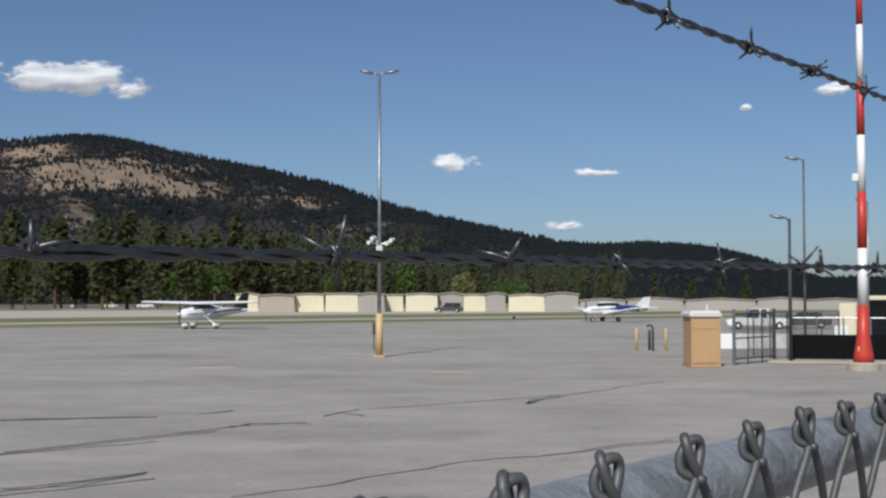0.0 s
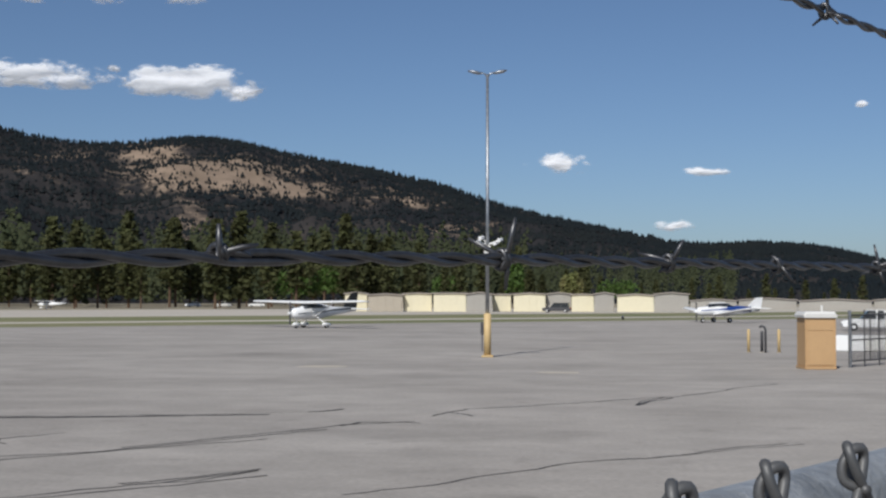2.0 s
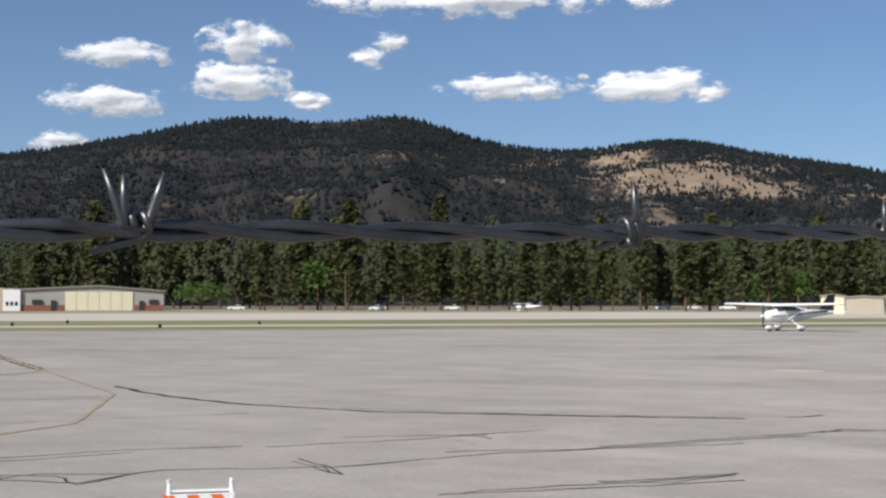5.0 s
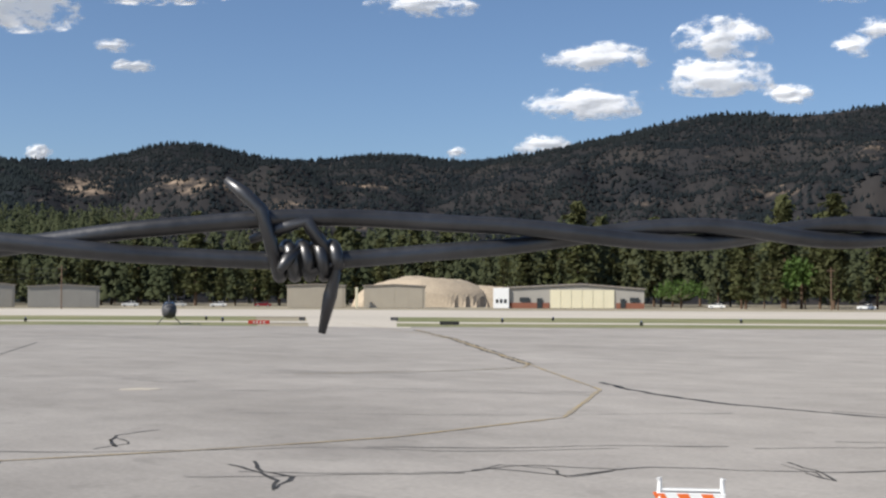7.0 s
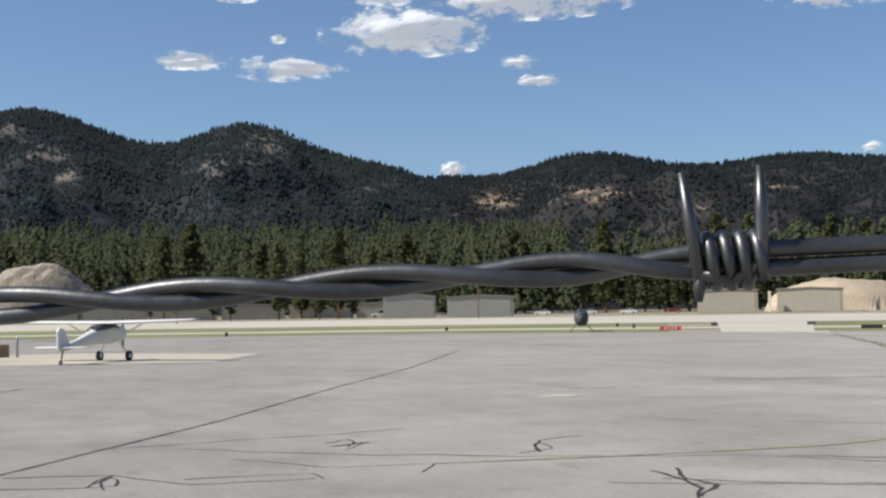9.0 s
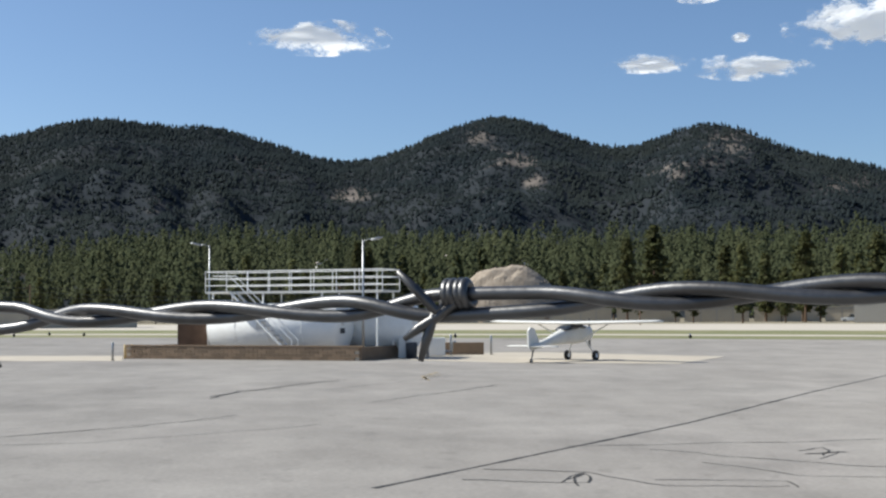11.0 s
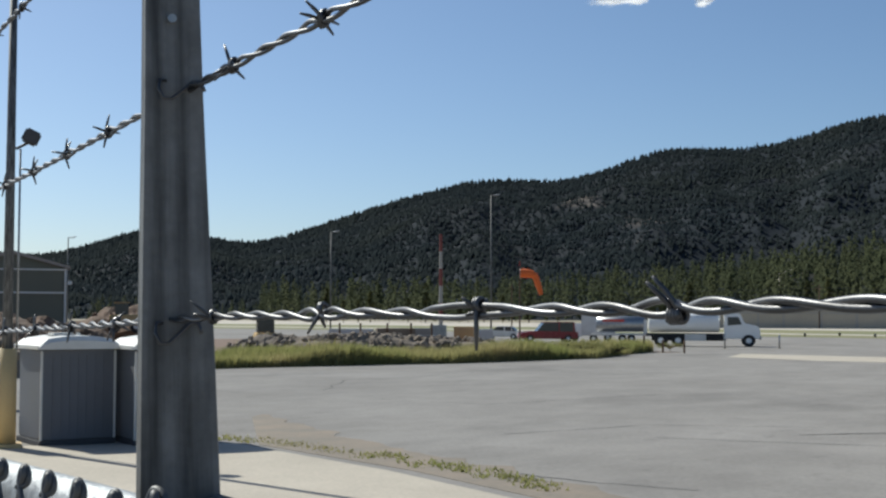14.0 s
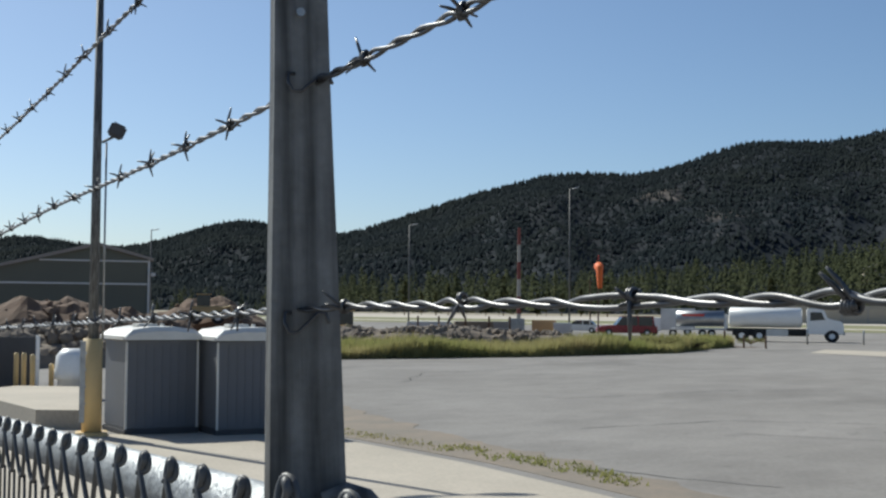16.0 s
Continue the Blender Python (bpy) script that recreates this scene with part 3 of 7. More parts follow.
def coiled(bm, start, stop, turns, hub, wide, high, first, last):
    """One barb: a short wire wound round the strand, its two ends bent out to cut points. Each end: foot (along, up) and reach (along, out, up), in mm."""
    def end(e):
        fa, fu, da, do, du = e
        foot = Vector((fa, -wide * 0.8, fu)) * 0.001
        tip = foot + Vector((da, do, du)) * 0.001
        return foot, foot.lerp(tip, 0.5) + Vector((0, 0, 0.0002)), tip
    pts = []
    if first:
        foot, mid, tip = end(first)
        pts += [tip, mid, foot]
    n = max(8, int(turns * 12))
    a0 = -2.2
    for i in range(n + 1):
        a = a0 + turns * 2 * math.pi * i / n
        pts.append(Vector((start + (stop - start) * i / n, math.cos(a) * wide, hub + math.sin(a) * high)) * 0.001)
    if last:
        foot, mid, tip = end(last)
        pts += [foot, mid, tip]
    rad = [POINT] * len(pts)
    if first:
        rad[0] = POINT * 0.55
    if last:
        rad[-1] = POINT * 0.55
    tube(bm, pts, rad, 8)


def barb_of(start, stop, turns, side, ends, gap=0.0):
    """side: 1 wound on the upper line wire, -1 on the lower, 0 on both."""
    bm = B()
    r = WIRE * 1000
    hub = side * (r + gap)
    wide, high = r + 0.9, (r + 0.9 if side else 2 * r + 0.9 + gap)
    pairs = [ends[i:i + 2] for i in range(0, len(ends), 2)]
    for i, pair in enumerate(pairs):
        a = start + (stop - start) * i / len(pairs)
        b = start + (stop - start) * (i + 1) / len(pairs)
        coiled(bm, a, b, turns / len(pairs), hub, wide, high, pair[0], pair[1] if len(pair) > 1 else None)
    return mesh_of(bm, "barb", wire_m, True)


def any_barb(seed):
    """A barb of the outer strands: four points at odd angles."""
    r = random.Random(seed)
    ends = []
    for i in range(4):
        a = radians(r.uniform(0, 360))
        ends.append((r.uniform(-2, 2), math.sin(a) * 1.5, r.uniform(-6, 6), math.cos(a) * 10.5, math.sin(a) * 11.5))
    return barb_of(2.6, -2.6, 4, 0, ends, 0.4)


BARBS = [any_barb(q) for q in (3, 8, 14, 21, 33, 40, 52)]
KNOWN = {}


def known(k, place, start, stop, turns, side, *ends):
    """A barb of the middle strand: where it sits, the span of its winding and its points."""
    KNOWN[k] = (place, barb_of(start, stop, turns, side, ends, GAP.get(k, 0.0)))


known(-5, -5.069, 2, -2, 3, 0, (0, 1.6, 3, 9.4, 6.7), (-.4, 1.6, -3.2, -10.1, 12.6), (-.6, -.4, -.6, -1.9, -10.6))
known(-4, -3.965, 2, -2, 3, 0, (.4, 1.7, .9, 2.3, 12.1), (-.6, 1, -4.1, -10.6, 3.4), (-.4, -1.7, -.9, -2.3, -7.9), (.4, -1, 3.7, 9.7, -3.1))
known(-3, -2.892, 2, -2, 3, 0, (.4, 2.1, 1.6, 3.5, 3), (-.3, .3, 2.5, 5.4, -9.2), (-.5, .3, -2.9, -6.2, -9.2))
known(-2, -1.986, 2, -2, 3, 0, (0, .5, 7.4, 12.9, 4.1), (-.4, 1, -2.5, -4.4, 9.2), (.4, -.8, 2.8, 4.9, -3.3))
known(-1, -0.978, 2, -2.2, 3, 0, (.7, 0, 8.4, 10.6, 8), (-1, 2.1, -1.8, -2.3, 13.3), (-1.4, 2.1, .8, 1, -13.3), (0, -1.1, 2.6, 3.3, -1.5))
known(0, 0.122, 1.6, -1.6, 2, 1, (.8, -.6, .1, .1, 10.1), (-1.2, 1.6, -7.1, -6.4, 1.9), (-1.8, 1.9, -5.3, -4.8, -1.6))
known(1, 0.907, 2.6, -2.5, 5, 0, (2.9, -1, 7.2, 4.4, -3.6), (-.8, .8, .4, .3, 12.5), (2.4, .2, 8.8, 5.3, .7), (2.4, -1.6, .5, -2, -2.1))
known(2, 1.964, 3, -3, 2, 1, (2.6, 1.6, 3.4, 1.7, 11.2), (-2.6, .5, -3.4, -1.7, 11.6), (2.4, 1, -.1, 0, 10.4), (-1.9, -1.6, 9.8, 4.9, -2.8))
known(3, 3.005, 4, -4.5, 4, -1, (6.4, 4.2, 4.8, 1.5, 4.4), (-4.4, -3.3, 2.5, .8, -10.2), (1.6, -1.7, 2.5, -2.5, -2.8), (0, 2.5, 7.9, 2.4, -2.5))
known(4, 3.998, 4.3, -4.8, 4, 0, (4.3, -2.8, 1.9, -.3, 15.8), (4.3, -2, .3, -.1, -3.9), (-4.8, -.4, -.2, 0, 13.9))
known(5, 5.005, 3.4, -3.9, 5, 1, (3.4, 0, 0, 0, -13.2), (-4, 2.2, -2, .2, -9.4), (3.7, -.4, 4.4, 2, 6.5))
known(6, 5.988, 2.2, -2.9, 4.5, 1, (3.3, -1.3, 6.8, -2.7, 8), (3.9, -2, 2.6, -1, -8.5), (3.7, -2.5, 5.6, -2.2, -3.8))
known(7, 7.007, 2.8, -2.8, 4, 1, (1.6, -.5, 4.2, -3.1, -8.8), (-1.6, .5, 1.4, -1.1, -9), (-6, -4.5, -3.8, 2.8, -7))
known(8, 8.02, 2.4, -2.4, 4, 1, (1, 0, .1, -.1, -10.4), (-1.5, 0, -3.7, 3.7, -9.1))
known(9, 8.962, 3, -3, 4, -1, (1.1, .3, 4.9, -5.6, 7.8), (-1.1, 1.2, 4.5, -5.2, 8.6))
known(10, 9.885, 2, -2, 3, 1, (.8, .7, 2.7, -4.2, 4.6), (-.3, -1.5, 0, 0, -13.9), (1.4, -1.1, 1.7, -2.8, -.9))
known(11, 10.971, 2, -1.5, 2, 1, (.2, -.5, 2.4, -5.1, -8.9), (-.2, 0, -1.1, 2.4, -6.5))
known(12, 12.06, 2, -2, 3, 0, (.2, 0, 3.9, -10.6, 9), (.4, -1, 3.3, -9.1, 2.6))


def upper_slip(k):
    return 0.6 if k < 3 else 0.02


def top_slip(k):
    return 0.6


def strand(label, centre, first, last, turned, gap, seed, slip=top_slip):
    """A strand of barbed wire: two line wires wound round each other and a barb every five inches. centre gives the wire's middle by barb number."""
    th = thing("barbed_wire", (0, 0, 0), 0, label, "barbed wire", "strands of barbed wire on the fence")
    r = random.Random(seed)
    step = 1 / 40
    for half in range(2):
        bm = B()
        pts = []
        n = int((last - first) / step)
        for i in range(n + 1):
            k = first + i * step
            c = centre(k)
            a = -math.pi * (turned(k) + 0.5 + half)
            o = WIRE + gap(k)
            pts.append(c + AWAY * math.cos(a) * WIRE + Vector((0, 0, 1)) * math.sin(a) * o)
        tube(bm, pts, WIRE, 10)
        part("line_wire", bm, wire_m, th, smooth=True)
    turn = Matrix((ALONG, AWAY, ALONG.cross(AWAY))).transposed().to_4x4()
    if turn[2][2] < 0:
        turn = turn @ Matrix.Diagonal((1, 1, -1, 1))
    for k in range(math.ceil(first), math.floor(last) + 1):
        if seed == 1 and k in KNOWN:
            place, mesh = KNOWN[k]
        else:
            place, mesh = k + slip(k) + r.uniform(-0.06, 0.06), BARBS[r.randrange(7)]
        ob = part("barb", mesh, None, th)
        ob.matrix_basis = Matrix.Translation(centre(place)) @ turn
    return th


def mid_gap(k):
    i = round(k)
    return GAP.get(i, 0.0 if -7 < i < 13 else 0.8) * 0.001 * math.exp(-((k - i) / 0.17) ** 2)


def other_gap(slip):
    return lambda k: 0.0011 * math.exp(-((k - slip(k) - round(k - slip(k))) / 0.15) ** 2)


def mid_line(k):
    return on_fence(k * PITCH, wander(OUT, k), wander(RISE, k))


def upper_line(k):
    a = k * PITCH
    return on_fence(a, 0.0, 0.1343 + 0.0078 * (a + 0.5) + 0.0015 * math.sin(k * 0.7))


def top_line(k):
    a = k * PITCH
    return on_fence(a, 0.0, 0.318 + 0.006 * (a - 2.2) + 0.002 * math.sin(k * 0.5))


strand("dark twisted barbed wire strand at eye height on the fence", mid_line, -14, 60, half_turns, mid_gap, 1)
strand("twisted steel barbed wire strand above the middle one", upper_line, -14.3, 60.4, lambda k: k * 4.2, other_gap(upper_slip), 2, upper_slip)
strand("highest twisted steel barbed wire strand of the fence", top_line, -14.6, 60.6, lambda k: k * 4.1, other_gap(top_slip), 3, top_slip)


def rail_up(a):
    """The rail's middle against the middle strand: it hangs level and dips beyond the post."""
    return float(np.interp(a, (-2.4, -0.1, 1.6, 9.5), (-0.199, -0.131, -0.134, -0.27)))


chain_fence = thing("chain_link_fence", (0, 0, 0), 0, "galvanised chain link fence with a round top rail", "fence")
bm = B()
tube(bm, [on_fence(q, 0.012, rail_up(q)) for q in (-2.4, -1.2, -0.5, -0.1, 0.6, 1.6, 3.0, 5.0, 9.5)], 0.0235, 28)
part("top_rail", bm, rail_m, chain_fence, "galvanised steel top rail", smooth=True)


def knuckle_mesh(p, seed, size):
    """The hooked top of two neighbouring fence wires, with their first crossing."""
    r = random.Random(seed)
    h = p / 2
    s = r.uniform(0.9, 1.15)
    t = r.uniform(-0.003, 0.003)
    bm = B()
    over = [(-h, 0.000, -0.066), (-h * .8, -0.003, -0.060), (-h * .4, -0.006, -0.034), (-0.004, -0.0070, -0.016), (0.004, -0.0060, -0.006), (0.0075, -0.0035, 0.004 * s), (0.004 + t, -0.001, 0.0105 * s), (-0.002 + t, 0.0015, 0.0085), (-0.006, 0.0025, 0.001), (-0.0055, 0.001, -0.008), (-0.002, -0.005, -0.0120), (0.003, -0.0095, -0.0115)]
    under = [(h, 0.001, -0.066), (h * .8, -0.001, -0.060), (h * .4, -0.003, -0.034), (0.005, -0.005, -0.016), (-0.003, -0.0045, -0.006), (-0.0075, -0.004, 0.003), (-0.004, -0.004, 0.0090 * s), (0.002, -0.001, 0.007), (0.006, 0.002, 0.000), (0.006, 0.001, -0.0075), (0.002, -0.004, -0.0110)]
    for way in (over, under):
        way = [Vector((q[0], q[1] * size, q[2])) if q[2] < -0.02 else Vector((q[0] * size, q[1] * size, -0.016 + (q[2] + 0.016) * size)) for q in way]
        fine = []
        for i in range(len(way) - 1):
            p0, p1, p2, p3 = way[max(i - 1, 0)], way[i], way[i + 1], way[min(i + 2, len(way) - 1)]
            for u in (0.0, 1 / 3, 2 / 3):
                fine.append(0.5 * (2 * p1 + (p2 - p0) * u + (2 * p0 - 5 * p1 + 4 * p2 - p3) * u * u + (3 * p1 - p0 - 3 * p2 + p3) * u ** 3))
        fine.append(way[-1])
        tube(bm, [ALONG * q.x + AWAY * (q.y - 0.026) + Vector((0, 0, q.z - 0.111)) for q in fine], 0.0027, 8)
    return mesh_of(bm, "knuckle", link_m, True)


r1 = random.Random(5)
KNUCKLES = {p: [knuckle_mesh(p, q, size) for q in range(5)] for p, size in ((0.093, 1.0), (0.089, 0.68))}
a = -2.246
ends = []
while a < 9.3:
    p = 0.093 if a < 1.6 else 0.089
    kn = part("knuckle", KNUCKLES[p][r1.randrange(5)], None, chain_fence)
    kn.location = on_fence(a + r1.uniform(-0.003, 0.003), 0.0, rail_up(a) + 0.143)
    ends.append((a, p))
    a += p
bm = B()
for a, p in ends:
    for sgn in (-1, 1):
        pts = []
        for j in range(50):
            z = -0.177 - j * 0.048
            x = (p / 2 if j % 2 == 0 else 0.0) * sgn
            pts.append(on_fence(a + x, -0.026 + (0.003 if (j % 2 == 0) == (sgn > 0) else -0.003), z + rail_up(a) + 0.143))
        tube(bm, pts, 0.0020, 5)
part("wire_mesh", bm, link_m, chain_fence, "diamond mesh of steel wire")


def fence_post(a):
    """A pressed steel arm on a round post, with slots that hold the strands."""
    th = thing("fence_post", on_fence(a, -0.004, -2.8 - ALONG.z * a), 133.0, "weathered grey steel fence post with a pressed arm", "fence post", "posts of the fence")
    z0 = 2.8 + ALONG.z * a
    bm = B()
    ring = []
    # the arm's channel: across, depth; it narrows upwards
    for z, w in ((z0 - 0.135, 0.0275), (z0 - 0.115, 0.0262), (z0 - 0.02, 0.0240), (z0 + 0.145, 0.0193), (z0 + 0.36, 0.0150)):
        ring.append([bm.verts.new((x * w, y, z)) for x, y in ((-1, 0.010), (-0.92, -0.004), (-0.34, -0.0042), (-0.22, -0.0034), (0.22, -0.0034), (0.34, -0.0042), (0.92, -0.004), (1, 0.010), (0.9, 0.010), (0.85, 0.0), (0.36, 0.0), (0.24, 0.0006), (-0.24, 0.0006), (-0.36, 0.0), (-0.85, 0.0), (-0.9, 0.010))])
    for lo, hi in zip(ring, ring[1:]):
        for i in range(16):
            bm.faces.new((lo[i], lo[(i + 1) % 16], hi[(i + 1) % 16], hi[i]))
    bm.faces.new(ring[-1])
    arm = part("arm", bm, post_m, th, "stained pressed steel arm")
    arm.matrix_basis = Matrix.Translation((0, 0, z0)) @ Matrix.Rotation(radians(-1.6), 4, "Y") @ Matrix.Translation((0, 0, -z0))
    bm = B()
    rod(bm, (0, 0.0, 0), (0, 0.0, z0 - 0.16), 0.030, n=20)
    part("post", bm, rail_m, th, smooth=True)
    bm = B()
    bmesh.ops.create_cone(bm, cap_ends=True, segments=24, radius1=0.036, radius2=0.028, depth=0.07, matrix=Matrix.Translation((0, 0, z0 - 0.15)))
    part("cap", bm, post_m, th, "cast steel cap with a rail loop", smooth=True)
    bm = B()
    tube(bm, [(0.012, -0.012, z0 - 0.110), (0.026, -0.014, z0 - 0.104), (0.038, -0.014, z0 - 0.108), (0.047, -0.013, z0 - 0.118), (0.052, -0.012, z0 - 0.134), (0.054, -0.01, z0 - 0.17)], 0.0062, 10)
    part("rail_loop", bm, post_m, th, "curved steel loop at the arm's foot", smooth=True)
    bm = B()
    rod(bm, (-0.006, -0.006, z0 + 0.195), (-0.006, 0.002, z0 + 0.195), 0.0028, n=10)
    part("rivet", bm, galv, th, "bright rivet")
    for up in (0.0, 0.15, 0.293):
        bm = B()
        pts = [(0.014 * math.cos(t), -0.0085 + 0.004 * math.sin(2 * t), z0 + up + 0.007 * math.sin(t * 2.1)) for t in [i * 0.5 for i in range(9)]]
        tube(bm, pts, 0.0011, 6)
        tie = part("wire_tie", bm, wire_m, th, smooth=True)
    return th


fence_post(1.607)
fence_post(4.6)

# ---- trees ----


def pine(seed, height, lean=0.0):
    """A pine: a tapered trunk with limbs and drooping clumps of needles in uneven whorls."""
    r = random.Random(seed)
    bm = B()
    tube(bm, [(0, 0, -0.3), (lean * .3, 0, height * .3), (lean * .7, 0, height * .7), (lean, 0, height * .97)], [height * .017, height * .013, height * .007, 0.04], 7)
    crown = B()
    low = r.uniform(0.12, 0.3)
    rings = int(height * 1.25)
    for i in range(rings):
        u = i / (rings - 1)
        z = height * (low + (1 - low) * u)
        reach = height * (0.205 * math.sin(min(1.0, (0.25 + u) * 1.3) * 1.5708) * (1 - u) ** 0.62 + 0.012) * r.uniform(0.7, 1.3)
        for k in range(r.randint(5, 7)):
            a = r.uniform(0, 6.283)
            q = reach * r.uniform(0.55, 1.1)
            if r.random() < 0.12:
                continue
            d = Vector((math.cos(a), math.sin(a), r.uniform(-0.25, 0.15)))
            tip = Vector((lean * u, 0, z)) + d * q
            if k % 2 == 0 and u < 0.9:
                tube(bm, [(lean * u, 0, z), tip * 0.9 + Vector((lean * u, 0, z)) * .1], [0.05, 0.02], 3, False)
            for c in range(3):
                o = Vector((lean * u, 0, z)).lerp(tip, 0.35 + 0.3 * c) + Vector((r.uniform(-.3, .3), r.uniform(-.3, .3), r.uniform(-.3, .3)))
                s = height * 0.036 * r.uniform(0.7, 1.3)
                vs = [crown.verts.new(o + Vector((r.uniform(-1, 1), r.uniform(-1, 1), r.uniform(-0.8, 0.7))) * s * 1.25) for _ in range(5)]
                for f in ((0, 1, 2), (0, 2, 3), (0, 3, 4), (1, 3, 4), (1, 2, 4)):
                    try:
                        crown.faces.new([vs[j] for j in f])
                    except ValueError:
                        pass
    th = thing("pine_tree", (0, 0, 0), 0, "tall green ponderosa pine at the edge of the airfield", "tree", "pines behind the airfield")
    part("trunk", bm, bark, th)
    part("crown", crown, pine_a, th, "dense crown of green needles")
    return th


def broadleaf(seed, height, width, name, label, material):
    r = random.Random(seed)
    bm = B()
    tube(bm, [(0, 0, -0.2), (0.1, 0, height * .35), (0, 0.1, height * .7)], [height * .03, height * .02, 0.03], 7)
    for k in range(7):
        a = r.uniform(0, 6.28)
        tube(bm, [(0, 0, height * r.uniform(.25, .5)), (math.cos(a) * width * .35, math.sin(a) * width * .35, height * r.uniform(.55, .8))], [0.08, 0.03], 4, False)
    crown = B()
    for k in range(520):
        a, b, q = r.uniform(0, 6.28), r.uniform(-0.6, 1.0), r.random() ** 0.4
        o = Vector((math.cos(a) * width * .5 * q * math.sqrt(max(0, 1 - b * b * .8)), math.sin(a) * width * .5 * q * math.sqrt(max(0, 1 - b * b * .8)), height * (.58 + .4 * b * q)))
        s = 0.055 * height
        vs = [crown.verts.new(o + Vector((r.uniform(-1, 1), r.uniform(-1, 1), r.uniform(-1, 1))) * s) for _ in range(5)]
        for f in ((0, 1, 2), (0, 2, 3), (0, 3, 4), (1, 3, 4)):
            crown.faces.new([vs[j] for j in f])
    th = thing(name, (0, 0, 0), 0, label, "tree")
    part("trunk", bm, bark, th)
    part("crown", crown, material, th, "leafy crown")
    return th


rt = random.Random(11)
PROTO = [pine(s, h, l) for s, h, l in ((1, 22, .3), (2, 19, -.2), (3, 25, .1), (4, 16, .2), (5, 21, -.4), (6, 13, .1))]


def front_line(az):
    """How far the front of the forest stands, by azimuth."""
    return 330 if az < 33 else 405 if az < 66 else 330 + (az - 66) * 3.2 if az < 100 else 440


for i in range(250):
    az = -13 + 135 * i / 249 + rt.uniform(-0.35, 0.35)
    d = front_line(az) + rt.uniform(0, 70) + (75 if 76 < az < 85.5 else 0)
    m = Matrix.Translation(spot(az, d)) @ Matrix.Rotation(rt.uniform(0, 6.28), 4, "Z")
    src = PROTO[rt.randrange(6)]
    if i < 6:
        PROTO[i].matrix_basis = m
    else:
        copy_thing(src, m)
for ob in list(scene.collection.objects):
    if ob.name.startswith("pine_tree"):
        p = ob.matrix_basis.translation
        az = math.degrees(math.atan2(-p.x, p.y))
        tall = 0.66 if az < 6 else 1.0 if az < 12 else 1.22 if az < 33 else 1.42 if az < 50 else 1.25 if az < 66 else 1.0
        if az < -3:
            tall = 0.42
        if az > 92:
            tall = 1.0 - 0.45 * min(1.0, (az - 92) / 14)
        k = tall * rt.uniform(0.55, 1.15)
        ob.scale = (k * rt.uniform(.9, 1.15),) * 2 + (k,)


def forest(az0, az1, d0, d1, n, h0, h1, rise, seed, label):
    """Many far pines in one mesh."""
    r = random.Random(seed)
    verts, faces = [], []
    for _ in range(n):
        az, q = r.uniform(az0, az1), r.random()
        d = d0 + (d1 - d0) * q
        p = spot(az, d, rise * q * (1 - min(1.0, max(0.0, (az - 96) / 22)) * 0.75))
        h = r.uniform(h0 * .55, h1 * 1.08) * (0.7 + 0.6 * (noise.noise(Vector((az * .9, q * 3, seed))) * .5 + .5)) * (0.5 if az < 1 else 1.0)
        thin = min(1.0, max(0.0, (az - 94) / 16))
        if r.random() < 0.55 * thin or (75.5 < az < 86 and d < 460):
            continue
        h *= 1 - 0.38 * thin
        w = h * r.uniform(0.15, 0.27)
        lean = r.uniform(-.03, .03) * h
        for e in range(30):
            # a tuft of boughs: flat, ragged, tilted outwards
            u = 0.08 + 0.90 * (e + r.random()) / 30
            rad = w * math.sin(min(1.0, (0.3 + u) * 1.25) * 1.5708) * (1 - u) ** .6
            a = r.uniform(0, 6.283)
            q = rad * r.uniform(0.25, 0.95)
            cx, cy, cz = p.x + lean * u + q * math.cos(a), p.y + q * math.sin(a), p.z + h * u
            sz = h * r.uniform(0.045, 0.085) * (1.15 - 0.6 * u)
            k = len(verts)
            for j in range(4):
                b = a + j * 1.5708 + r.uniform(-.5, .5)
                verts.append((cx + sz * r.uniform(.6, 1.2) * math.cos(b), cy + sz * r.uniform(.6, 1.2) * math.sin(b), cz + sz * r.uniform(-.7, .1)))
            verts.append((cx + sz * r.uniform(-.3, .3), cy + sz * r.uniform(-.3, .3), cz + sz * r.uniform(.7, 1.2)))
            faces += [(k, k + 1, k + 4), (k + 1, k + 2, k + 4), (k + 2, k + 3, k + 4), (k + 3, k, k + 4)]
    me = bpy.data.meshes.new("forest")
    me.from_pydata(verts, [], faces)
    me.materials.append(pine_b)
    me.polygons.foreach_set("use_smooth", [True] * len(me.polygons))
    tagged(new("pine_forest", me), label, "forest", kind="stuff")


forest(-8, 66, 410, 700, 2300, 13, 25, 14, 3, "dense dark pine forest at the mountain's foot")
forest(58, 125, 450, 980, 4600, 13, 25, 44, 4, "dense pine forest rising up the lower slope")
forest(120, 146, 520, 900, 500, 9, 17, 12, 5, "far dark pines beyond the field")

# ---- aircraft ----


